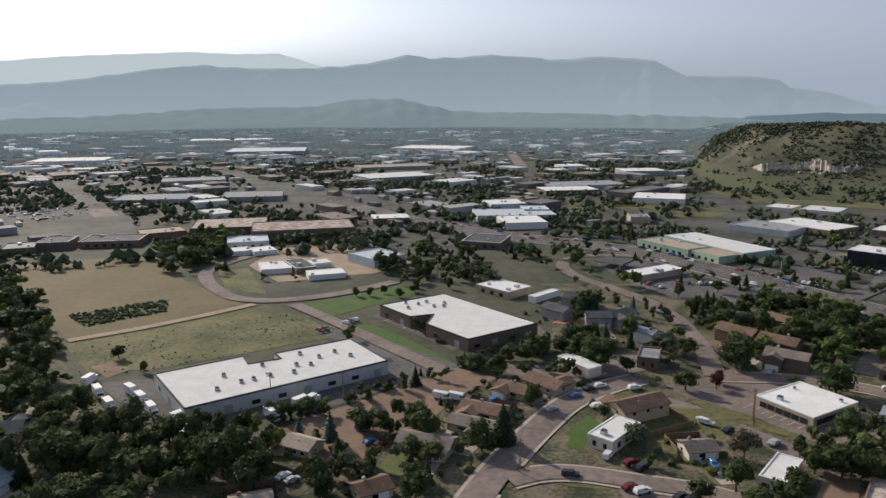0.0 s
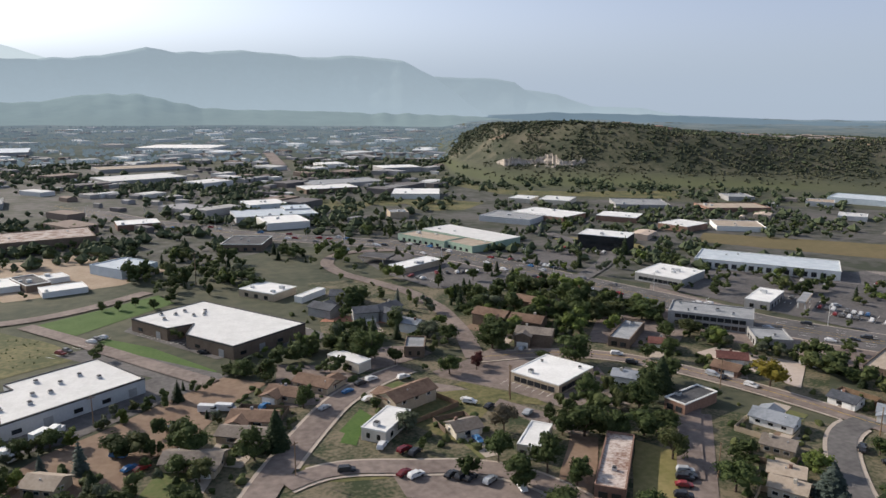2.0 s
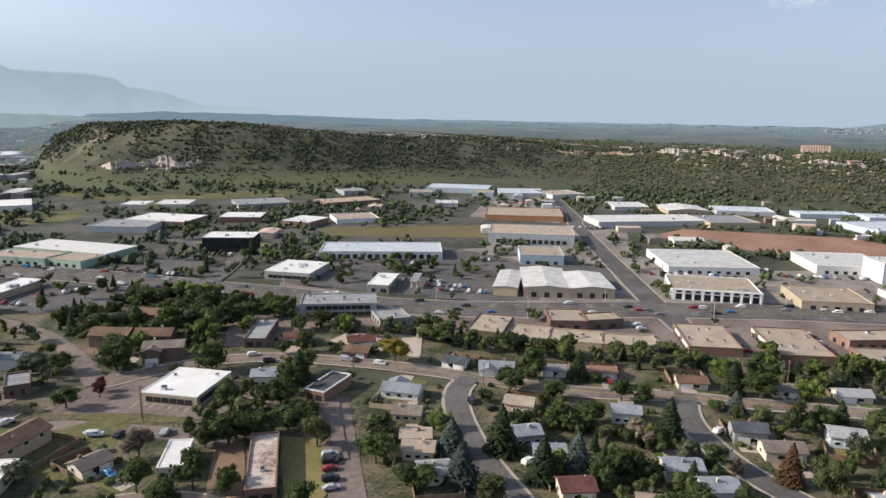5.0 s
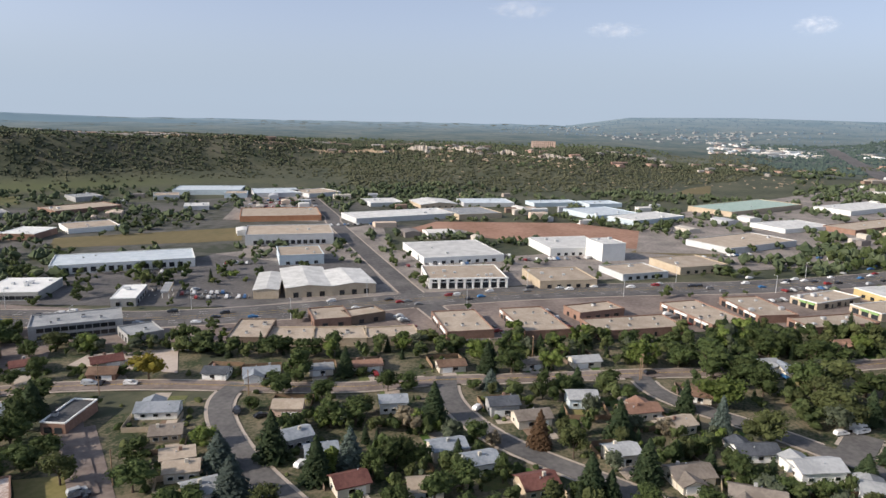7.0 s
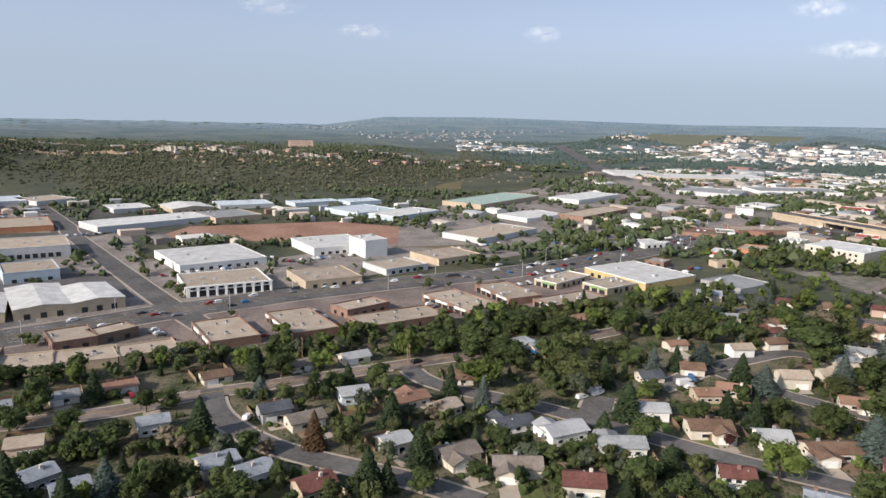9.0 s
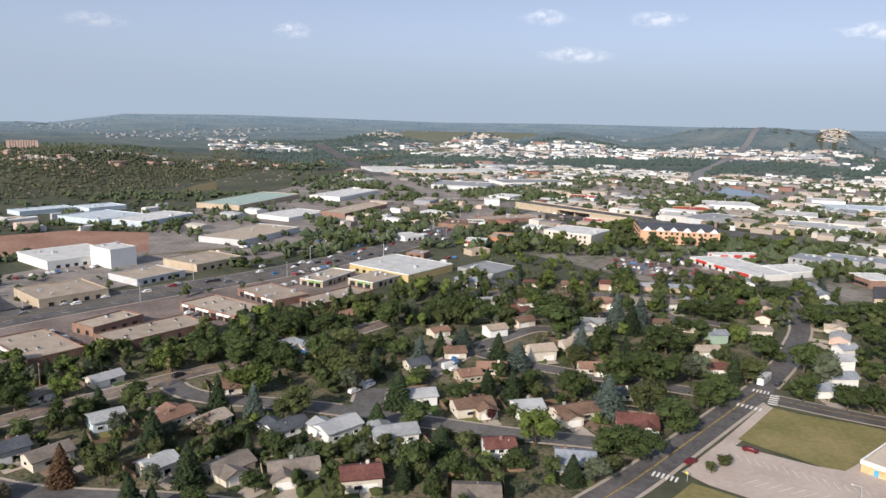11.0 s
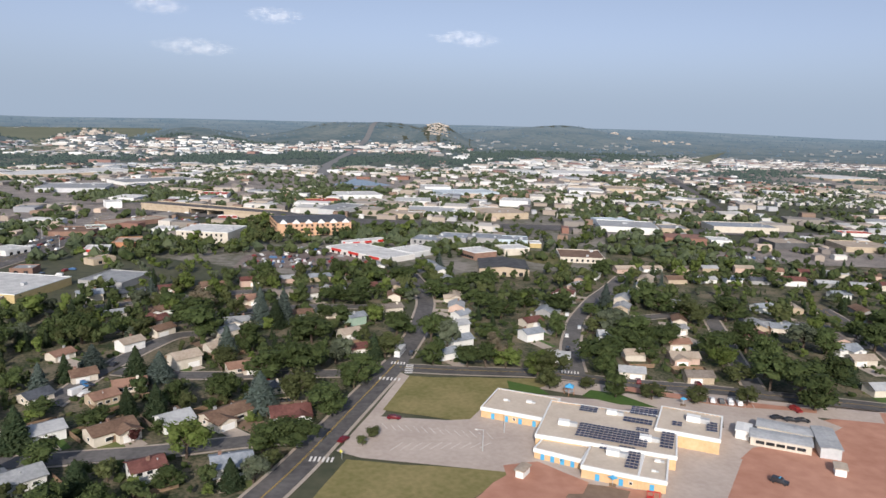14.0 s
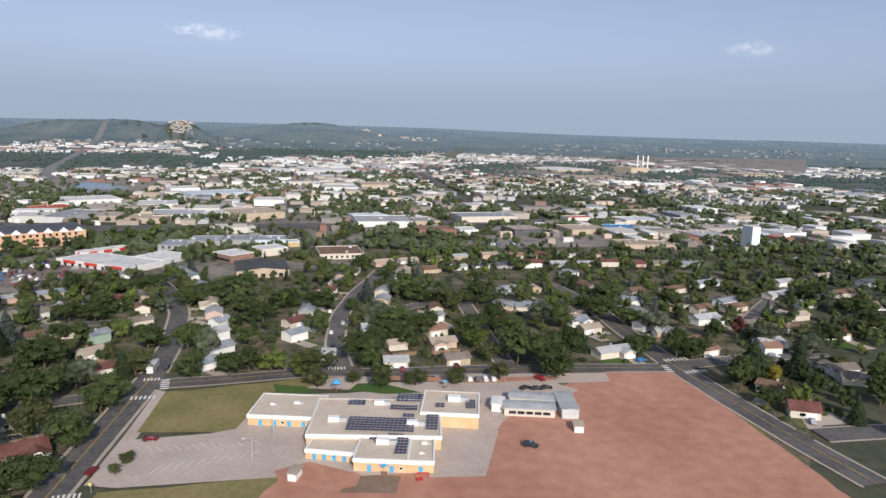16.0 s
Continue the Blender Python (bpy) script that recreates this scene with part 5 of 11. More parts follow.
patch("cross_lot", "pinkasphalt", [(81.0, 231.3), (92.0, 235.2), (110.9, 247.0), (127.0, 239.7), (134.7, 218.0), (122.7, 193.0), (113.4, 190.6), (94.5, 211.5), (81.6, 224.7)])
patch("cross_drive", "pinkasphalt", [(76.6, 222.1), (84.0, 215.5), (107.0, 179.9), (110.6, 171.7), (106.0, 166.8), (100.7, 172.6), (88.3, 197.9), (73.8, 217.0)])
patch("lawn_big", "meadow", [(62.8, 216.9), (60.4, 192.3), (69.5, 174.6), (93.8, 200.5), (92.5, 210.2), (74.6, 212.9)])
patch("verge_tri", "meadow", [(24.9, 177.7), (22.4, 169.4), (33.5, 165.8), (45.9, 163.3), (37.8, 172.8)])
patch("school_walk", "concrete", [(188.0, -181.4), (182.5, -181.6), (164.5, -150.7), (153.2, -127.0), (152.0, -122.9), (157.0, -128.0), (166.8, -146.0), (178.3, -165.5)])
patch("verge_fir", "meadow", [(9.5, -297.6), (7.8, -298.2), (-25.5, -259.0), (-23.6, -256.8)])
patch("verge_field", "grass", [(19.6, -289.8), (17.9, -290.6), (-11.4, -241.0), (-9.2, -239.8)])
patch("fir_drive", "concrete", [(-26.8, -270.5), (-34.0, -272.5), (-39.7, -265.3), (-27.5, -256.9)])
patch("meadow_west", "meadow", [(123.3, 745.1), (144.2, 715.9), (146.5, 675.1), (170.6, 699.0), (207.5, 726.1), (224.2, 688.2), (190.1, 653.1), (169.6, 665.6), (146.4, 629.0), (133.1, 622.3), (132.1, 641.1), (121.9, 658.1), (113.6, 710.1)])
patch("lawn_front", "brightgrass", [(38.8, 194.4), (43.5, 188.9), (50.6, 201.7), (48.4, 207.9)])
patch("lawn_corner", "brightgrass", [(37.5, 187.3), (41.6, 183.8), (49.3, 203.8), (45.8, 203.9)])
patch("field_west", "drygrass", [(-261.5, 435.0), (-166.0, 289.3), (-149.7, 285.1), (-90.2, 337.4), (-137.2, 387.1), (-182.7, 466.7)])
patch("field_crop", "crop", [(-170.7, 322.5), (-154.3, 304.6), (-126.9, 328.7), (-133.7, 351.3), (-155.8, 336.4)])
patch("field_mid", "meadow", [(-152.6, 281.6), (-125.9, 249.1), (-104.1, 251.4), (-73.0, 269.0), (-39.9, 289.3), (-52.7, 310.0), (-82.3, 339.1), (-92.2, 334.4)])
patch("lawn_creek", "brightgrass", [(-65.5, 338.6), (-46.2, 318.7), (-7.5, 358.3), (-15.5, 376.6), (-37.0, 359.3)])
patch("yard_strip", "brightgrass", [(-41.2, 309.7), (2.8, 251.3), (7.2, 257.2), (-16.0, 292.5), (-37.8, 313.9)])
patch("storage_yard", "dirt", [(-113.3, 429.7), (-86.6, 385.4), (-34.7, 404.1), (-12.4, 434.1), (-58.8, 502.2), (-103.4, 483.1)])
patch("storage_grass", "meadow", [(-128.0, 414.7), (-109.7, 367.5), (-87.3, 361.0), (-111.4, 421.7)])
patch("lot_w2", "asphalt", [(-27.8, 318.1), (7.6, 270.1), (55.2, 282.8), (45.7, 298.6), (15.1, 284.0), (-23.3, 329.3)])
patch("lot_w1", "asphalt", [(-118.8, 238.0), (-91.6, 209.5), (-74.7, 201.1), (-37.3, 212.3), (11.3, 251.1), (-36.4, 301.1), (-50.1, 293.5), (-14.3, 257.8), (-76.7, 207.0), (-101.8, 242.9)])
patch("dirt_lot", "browndirt", [(9.0, 250.2), (23.4, 239.4), (14.5, 230.1), (7.4, 222.7), (3.0, 213.0), (-3.2, 202.0), (-13.9, 193.8), (-18.9, 176.6), (-46.0, 183.9), (-48.6, 196.3), (-40.6, 206.8), (-23.2, 221.3), (-9.2, 234.2)])
patch("dirt_plot", "browndirt", [(-128.7, 255.0), (-117.2, 243.3), (-112.5, 251.6), (-122.8, 260.9)])
patch("lot_b3", "pinkasphalt", [(101.2, 229.1), (97.9, 208.9), (109.4, 188.1), (132.0, 182.0), (140.9, 216.3), (119.7, 197.9), (107.0, 214.4)])
patch("lot_b3_grass", "meadow", [(83.8, 217.1), (97.1, 195.2), (106.6, 190.4), (105.5, 195.8), (88.0, 217.9)])
patch("lot_bottom", "pinkasphalt", [(46.6, 168.4), (57.1, 170.3), (79.6, 154.9), (86.6, 138.7), (77.3, 128.9), (46.9, 153.3)])
patch("park_yard", "grass", [(118.5, 160.0), (95.9, 128.9), (98.0, 121.4), (110.9, 128.1), (126.5, 148.9)])
patch("row_lot", "pinkasphalt", [(128.9, 151.8), (101.2, 118.8), (108.7, 112.8), (151.4, 166.7), (146.9, 170.3)])
patch("retail_lot", "asphalt", [(107.8, 389.9), (125.1, 354.5), (152.9, 355.5), (156.5, 394.9), (127.8, 387.3)])
patch("mesa_meadow", "meadow", [(299.0, 844.4), (327.1, 705.9), (490.3, 611.5), (590.0, 748.3), (463.9, 907.4), (361.8, 954.4)])
patch("east_meadow", "drygrass", [(344.5, 408.6), (423.4, 312.7), (472.7, 347.1), (407.5, 404.8), (373.7, 436.2)])
patch("mid_meadow", "meadow", [(146.6, 683.7), (202.7, 678.7), (205.8, 613.0), (243.1, 606.5), (281.8, 646.3), (217.5, 726.7)])
patch("office_lawn", "grass", [(250.2, 448.8), (273.6, 417.9), (287.0, 382.3), (299.4, 412.5), (261.5, 460.5)])
patch("office_lot", "asphalt", [(186.9, 407.1), (207.3, 366.0), (241.0, 381.6), (249.9, 409.8), (220.8, 419.4)])
patch("strip_lot", "pinkasphalt", [(234.1, 311.9), (198.1, 266.0), (210.6, 216.1), (230.0, 178.9), (266.9, 104.0), (295.1, 49.5), (327.0, -2.9), (381.1, -85.8), (504.9, -110.0), (438.4, -20.0), (370.1, 66.4), (316.6, 129.7), (262.0, 203.2)])
patch("strip_lot_north", "paleasphalt", [(234.1, 311.9), (275.9, 207.2), (332.6, 142.7), (396.0, 71.4), (546.1, -118.0), (651.8, -138.7), (518.0, 53.9), (452.4, 120.3), (427.7, 171.5), (444.6, 204.0), (429.1, 235.6), (408.8, 277.2), (376.5, 299.0), (337.0, 301.3), (287.6, 336.5), (265.6, 352.2)])
patch("cafe_lot", "asphalt", [(234.1, 311.9), (275.9, 207.2), (300.0, 186.0), (372.0, 222.0), (376.5, 299.0), (337.0, 301.3), (287.6, 336.5), (265.6, 352.2)])
patch("lot_elm", "pinkasphalt", [(47.9, 254.5), (58.0, 238.6), (69.8, 241.7), (87.3, 249.2), (84.1, 260.8), (66.6, 263.3)])
patch("lot_brown", "pinkasphalt", [(22.5, 216.1), (39.4, 215.8), (56.2, 229.1), (48.2, 248.1), (28.4, 256.7)])
patch("lot_flats", "pinkasphalt", [(152.0, 241.7), (178.1, 219.6), (203.8, 243.0), (181.6, 278.0)])
patch("lot_fence", "reddirt", [(53.8, 304.7), (87.1, 289.4), (92.5, 295.5), (58.9, 314.1)])
patch("lot_drive", "concrete", [(185.5, 215.6), (195.3, 173.7), (216.5, 191.5), (197.3, 218.1)])
patch("dirt_shade", "browndirt", [(84.8, 145.3), (91.2, 138.5), (109.2, 165.0), (102.6, 170.2)])
patch("lot_retail", "asphalt", [(100.5, 433.7), (106.0, 383.7), (121.1, 343.8), (149.1, 333.3), (189.7, 332.3), (181.3, 395.2), (147.7, 444.9)])
patch("north_lot", "asphalt", [(269.2, 275.0), (301.9, 219.3), (347.9, 163.1), (449.7, 237.1), (370.5, 233.4), (321.2, 270.6)])
patch("east_lots", "paleasphalt", [(382.3, 282.4), (404.1, 180.7), (543.0, 257.0), (423.0, 307.4)])
patch("north_lots", "paleasphalt", [(499.1, 386.7), (525.7, 308.2), (694.2, 412.1), (658.9, 475.0)])
patch("red_field", "redfield", [(517.7, 226.1), (513.2, 133.3), (522.2, -9.5), (599.8, 41.8), (620.3, 109.0), (572.3, 218.8)])
patch("brown_field", "drygrass", [(504.6, 46.7), (508.4, -1.5), (541.9, -34.7), (574.9, 26.2)])
patch("mesa_grass", "drygrass", [(894.4, 64.4), (937.0, -5.4), (1107.5, -5.4), (1099.4, 80.1)])
patch("hill_strip", "meadow", [(693.7, 635.0), (785.3, 413.9), (868.6, 449.3), (810.0, 582.4), (769.3, 711.2)])
patch("school_lawn", "grass", [(166.7, -151.9), (139.5, -165.7), (144.6, -180.1), (151.7, -196.5), (139.8, -211.9), (148.6, -215.2), (183.5, -181.0)])
patch("school_lawn_south", "grass", [(134.3, -97.0), (147.2, -120.4), (109.7, -148.6), (108.1, -131.1), (108.0, -103.1), (126.0, -84.7)])
patch("school_lot", "concrete", [(153.3, -121.7), (164.2, -146.8), (146.2, -161.3), (136.9, -173.2), (123.9, -178.7), (114.3, -162.7), (109.7, -148.6), (144.9, -124.3)])
patch("dirt_yard", "reddirt", [(105.6, -104.9), (109.9, -147.7), (98.4, -158.6), (66.8, -190.8), (74.2, -221.4), (47.5, -276.7), (22.4, -293.0), (-0.9, -255.0), (-37.1, -198.5), (-25.4, -107.0), (60.9, -57.3)])
patch("school_court", "concrete", [(73.9, -166.1), (60.3, -173.7), (67.2, -204.5), (83.2, -194.4)])
patch("school_back_lot", "concrete", [(97.6, -231.5), (43.4, -266.4), (47.8, -278.1), (106.8, -241.4)])
patch("play_patch", "browndirt", [(91.7, -148.0), (78.3, -154.5), (81.2, -163.4), (94.3, -158.0)])
patch("front_plaza", "concrete", [(142.2, -206.6), (117.0, -217.0), (124.7, -229.7), (141.3, -219.9)])
patch("school_apron", "concrete", [(140.9, -166.2), (144.2, -175.8), (149.5, -195.6), (125.8, -209.9), (114.3, -220.3), (95.4, -226.8), (76.2, -221.6), (67.7, -201.6), (71.2, -171.4), (72.4, -170.4), (92.3, -157.8), (108.0, -158.5), (112.7, -149.9), (124.5, -166.6)])
patch("school_gap", "reddirt", [(113.9, -150.1), (108.6, -159.4), (91.5, -159.4), (89.4, -153.1), (97.8, -144.1), (107.1, -144.0)])
patch("school_side", "concrete", [(83.1, -229.3), (61.1, -254.5), (52.6, -252.2), (54.4, -240.0), (68.0, -214.5), (67.7, -201.6), (70.4, -201.8)])
patch("school_green", "brightgrass", [(155.2, -204.6), (143.0, -207.8), (135.6, -204.6), (147.9, -197.0)])
patch("school_green_b", "brightgrass", [(127.2, -212.2), (128.2, -219.8), (105.8, -230.3), (102.2, -222.8), (113.7, -215.1)])
patch("school_rear", "concrete", [(118.6, -223.9), (117.6, -226.4), (91.1, -241.5), (63.0, -261.3), (60.2, -252.6), (80.1, -229.3), (101.4, -222.1)])
patch("verge_red", "reddirt", [(121.1, -232.7), (90.9, -246.3), (63.3, -262.5), (62.4, -259.0), (90.5, -239.9), (118.8, -228.5)])
patch("commercial_east", "paleasphalt", [(505.1, 42.5), (587.9, -184.8), (792.6, -512.4), (794.7, -666.5), (528.1, -902.9), (754.2, -1280.2), (1211.4, -921.3), (1168.0, -218.7), (681.0, 54.9)])
patch("mall_lot", "pinkasphalt", [(402.3, -235.6), (365.5, -282.6), (359.2, -325.0), (440.5, -317.7), (435.1, -263.9)])
patch("lot_far", "paleasphalt", [(216.0, -511.1), (-50.0, -716.7), (-60.2, -902.6), (229.8, -687.3)])
patch("lot_east", "paleasphalt", [(563.6, -1185.7), (-105.9, -1739.1), (-177.1, -3041.6), (825.7, -2426.0), (739.1, -1491.4)])
patch("ball_field", "meadow", [(316.3, -403.9), (259.8, -406.6), (280.2, -446.1), (321.4, -445.6)])
patch("ravine", "meadow", [(488.9, -254.6), (482.5, -359.1), (435.2, -454.1), (517.0, -463.8), (574.7, -341.1)])
patch("freeway_grass", "drygrass", [(675.2, -291.2), (621.0, -322.8), (657.0, -354.8), (733.0, -322.9)])
patch("bluff_grass", "far_meadow", [(1743.3, -288.9), (1747.5, -610.2), (1904.5, -946.4), (3352.9, -1599.3), (3539.7, -941.6)])
patch("drainage", "far_meadow", [(764.8, -1455.5), (788.9, -1838.8), (1125.8, -2862.1), (912.1, -1913.9)])
patch("pond", "water", [(839.9, -651.0), (756.2, -664.4), (778.6, -736.7), (910.9, -762.9)])
road("elm", 8.5, "pinkasphalt", [(6.9, 152.3), (15.1, 170.5), (26.7, 191.1), (43.0, 216.7), (59.3, 230.6), (72.9, 237.0)])
road("elm_east", 8, "pinkasphalt", [(101.1, 238.4), (123.1, 236.5), (140.2, 231.4), (156.5, 219.6), (166.0, 206.3), (179.5, 182.2), (189.6, 157.5), (197.1, 133.8), (210.1, 104.1), (223.6, 89.2), (235.9, 63.8), (247.9, 41.8), (259.3, 22.0), (270.3, 0.4), (280.8, -22.8), (296.0, -48.3), (315.4, -77.0)])
road("hill", 8, "pinkasphalt", [(101.1, 238.4), (108.3, 271.1), (111.6, 307.5), (106.7, 341.8), (93.5, 368.9), (81.1, 393.8), (77.6, 417.5), (84.0, 439.0), (100.4, 452.2), (131.7, 448.5)], walks=False)
road("arterial", 26, "asphalt", [(-345.6, 1140.5), (-159.6, 821.3), (-32.2, 621.5), (37.3, 540.6), (134.2, 468), (171.9, 398.4), (201, 330.2), (224, 278.8), (239.3, 236.1), (262, 203), (288.9, 171.2), (321.2, 137.8), (360, 88), (392, 38), (422, -18), (458.8, -72), (500, -120), (535.2, -159), (597.6, -208.7), (694.6, -273.7)])
road("cross", 12, "asphalt", [(272.1, 84.7), (317.1, 124.8), (340.3, 145.1), (420.0, 209.3), (533.9, 299.6), (550.9, 307.6), (686.7, 415.1)])
road("spruce", 7.5, "darkasphalt", [(195.5, 146.5), (189.7, 147.9), (178.7, 143.3), (167.0, 132.8), (153.6, 117.2), (144.2, 103.2), (134.8, 87.0)])
road("oak", 7.5, "darkasphalt", [(230.1, 82.9), (211.7, 76.0), (196.3, 61.9), (186.5, 47.6), (178.7, 27.1), (173.1, 9.8), (163.1, -7.8)])
road("maple", 7.5, "darkasphalt", [(258.5, 17.1), (245.8, 12.5), (237.1, 0.0), (230.7, -15.6), (223.7, -30.3), (212.6, -46.9), (199.1, -67.9), (186.0, -87.5), (178.4, -104.0), (170.2, -117.0)])
road("maple_court", 10, "darkasphalt", [(214.5, -44.6), (228.6, -50.0), (234.6, -51.6)])
road("pine", 7.5, "darkasphalt", [(243.3, -74.1), (260.9, -92.9), (277.0, -116.3), (292.2, -143.6), (280.3, -153.1)])
road("pine_south", 7, "darkasphalt", [(261.6, -103.5), (245.7, -114.1), (225.6, -136.2), (210.7, -155.0), (197.1, -171.2)])
road("boulder", 9.5, "asphalt", [(138.6, -77.2), (152.1, -105.9), (171.7, -140.8), (199.0, -189.6)])
road("boulder_north", 8.5, "asphalt", [(197.0, -186.4), (222.8, -224.2), (256.0, -263.8), (283.3, -288.7), (312.5, -308.2), (332.9, -320.5)])
road("school", 8.5, "asphalt", [(193.3, -184.4), (175.8, -198.4), (159.0, -214.0), (145.5, -225.8), (128.9, -231.5), (103.2, -249.8), (64.3, -272.7), (26.7, -293.3)])
road("linden", 7.5, "darkasphalt", [(140.5, -229.4), (160.8, -255.8), (184.2, -297.0), (202.5, -344.4), (210.7, -375.5), (221.9, -410.5)])
road("walnut", 7, "darkasphalt", [(85.3, -265.4), (105.7, -297.6), (131.1, -340.3), (150.9, -372.4)])
road("birch", 9.5, "asphalt", [(106.5, -421.5), (70.1, -375.4), (49.8, -340.3), (23.0, -298.0), (-0.6, -265.9), (-23.8, -236.2), (-39.6, -218.1)])
road("birch_side", 8, "darkasphalt", [(23.0, -298.0), (-4.9, -324.2), (-36.5, -349.1)])
road("birch_court", 9, "darkasphalt", [(-27.2, -247.9), (-37.6, -255.1), (-57.1, -268.0)])
road("cedar", 7, "darkasphalt", [(-1.7, -374.8), (-8.7, -415.9), (-17.1, -457.6), (-36.5, -513.8)])
road("linden_side", 7, "darkasphalt", [(171.2, -305.9), (162.2, -333.0), (149.5, -357.0)])
road("walnut_side", 7, "darkasphalt", [(139.2, -356.5), (110.3, -376.7), (87.3, -385.0)])
road("far_lane", 7, "darkasphalt", [(221.9, -410.5), (176.1, -469.1), (108.0, -519.9), (35.5, -560.7)])
road("far_lane_b", 7, "darkasphalt", [(70.1, -375.4), (39.6, -425.9), (-17.1, -457.6)])
road("pine_north", 7, "darkasphalt", [(314.2, -121.2), (311.7, -169.9), (293.9, -213.9), (263.8, -244.7)])
road("oak_north", 7, "darkasphalt", [(361.3, -126.1), (347.9, -189.3), (323.8, -251.1), (304.3, -289.4)])
road("elm_side", 7, "pinkasphalt", [(19.3, 168.3), (29.0, 174.0), (43.3, 170.6), (58.9, 163.5), (65.3, 164.5), (81.2, 151.8), (87.3, 134.8)])
road("creek", 8, "pinkasphalt", [(-20.5, 383.2), (-45.8, 359.6), (-64.6, 349.1), (-83.5, 344.4), (-102.0, 350.3), (-122.5, 380.2), (-134.2, 407.6), (-130.9, 430.3), (-119.8, 455.3)], walks=False)
road("yard_road", 7, "pinkasphalt", [(-68.3, 338.7), (-48.2, 314.3), (-15.0, 270.7), (4.8, 245.5)], walks=False)
road("field_track", 5, "dirt", [(-152.1, 285.2), (-128.1, 301.4), (-102.8, 324.1), (-87.9, 339.3)], walks=False)
road("west_road", 20, "pinkasphalt", [(-486.0, 933.8), (-368.3, 755.3), (-290.2, 633.1)], walks=False)
road("west_road_far", 20, "pinkasphalt", [(161.2, 1440.6), (139.8, 1058.2), (134.7, 933.3)], walks=False)
road("north_drive", 10, "darkasphalt", [(205.2, 337.0), (237.5, 363.0), (259.9, 390.3), (261.7, 421.5), (258.3, 471.8)], walks=False)
road("lot_road", 7, "pinkasphalt", [(119.3, 136.7), (136.3, 158.8), (158.4, 185.4)], walks=False)
road("freeway", 34, "asphalt", [(2396.2, -329.1), (1010.6, -251.6), (802.7, -280.3), (683.2, -314.2), (620.7, -368.1), (549.7, -421.6), (475.1, -480.6), (387.2, -554.8), (300, -640), (150, -770)], walks=False)
road("bluff_road", 20, "far_road", [(988.8, -753.2), (1209.9, -934.8), (1610.4, -1322.2), (2328.3, -2058.5), (2843.0, -2625.9)], walks=False)
road("east_road", 14, "asphalt", [(633.0, -1330.8), (429.6, -1006.1), (345.4, -866.9)], walks=False)
ROAD_Z = lay_roads()
for nm, w, mt, q, side, wk, vg in ROAD_PTS:
    if nm in ("boulder", "school", "birch", "elm_east"):
        for off in (-0.15, 0.15):
            dashes("centre_line", q, side, off, 0.14, ROAD_Z + 0.006, "line_yellow", "faded double yellow centre line")
    if nm == "arterial":
        for off in (-8.2, -4.6, 4.6, 8.2):
            dashes("lane_line", q, side, off, 0.18, ROAD_Z + 0.006, "line_white", "dashed white lane line", 1, 2)
        for off in (-1.8, 1.8):
            dashes("centre_line", q, side, off, 0.2, ROAD_Z + 0.006, "line_yellow", "yellow median line")


def stall_line(x, y, rot, length):
    ob = box_part("stall_line", x, y, LEVEL[0] + 0.006, length, 0.13, 0.008, "line_white", None, radians(rot))
    return tagged(ob, "worn white parking stall line", "road marking", "parking stall lines", "structure")

# ---------------------------------------------------------------- the plan: large buildings
flat_building(118.4, 209.9, -60.8, 19.7, 23, 4, "tan", "white", "office")
flat_building(53.5, 246.1, -57.7, 16.2, 6.4, 4, "cream", "white", "shop")
flat_building(52.3, 190.5, -42.9, 8, 16.4, 4, "cream", "white", "apart")
flat_building(89.3, 166.6, -41.5, 6.3, 15.8, 4, "cream", "white", "shop")
flat_building(102.8, 146.7, -38.6, 7.6, 31.1, 4, "brick", "rust", "shop")
flat_building(86.2, 123.8, -38.8, 8.3, 13.6, 4, "brick", "rust", "shop")
flat_building(150.1, 175.1, -72.9, 7.6, 17.6, 4, "brick", "dark", "shop")
flat_building(170.4, 240.4, -47.9, 8.6, 27.4, 4, "brown", "grey", "shop")
flat_building(81.5, 253.3, -20.9, 7.7, 13, 4.4, "brown", "grey", "apart")
flat_building(37, 359.3, -48, 22.6, 17.3, 4, "tan", "white", "shop")
flat_building(56.3, 346.3, -46.3, 4.6, 19.5, 3.2, "white", "white", "shed")
flat_building(125.8, 392.2, -60.2, 12.9, 35.6, 4, "tan", "white", "shop")
flat_building(110.1, 418.9, -41.2, 19, 18.3, 4, "tan", "dark", "canopy")
flat_building(253.4, 320.4, -62.1, 27.2, 30.4, 4.8, "glass", "white", "office")
flat_building(326, 324.5, -47.3, 78, 32.4, 5.6, "white", "metal", "dock")
flat_building(217.3, 244.8, -43.9, 34.9, 18.7, 6.8, "grey", "grey", "office")
flat_building(266.4, 264.0, 31.8, 27.0, 11.5, 4.4, "grey", "white", "shop")
flat_building(281.0, 253.6, 34.5, 20.0, 5.0, 4.6, "white", "grey", "canopy")
flat_building(222.5, 215.9, -30.8, 14.1, 15.4, 4, "grey", "grey", "shop")
flat_building(311.7, 213.5, -60, 12.5, 38.8, 4.8, "tan", "dullwhite", "gable")
flat_building(325.9, 200, -53.7, 23.7, 46.6, 5.2, "tan", "dullwhite", "gable")
flat_building(335.5, 179.6, -49.8, 23.1, 36.4, 5.2, "tan", "dullwhite", "gable")
flat_building(442, 283.7, -56.7, 61.1, 41.5, 8, "palegrey", "tan", "dock")
flat_building(384.6, 239.5, -53.3, 27.2, 38.7, 6.4, "paleblue", "tan", "warehouse")
flat_building(374.2, 125.8, -61, 43.8, 35.5, 5.6, "white", "tan", "arcade")
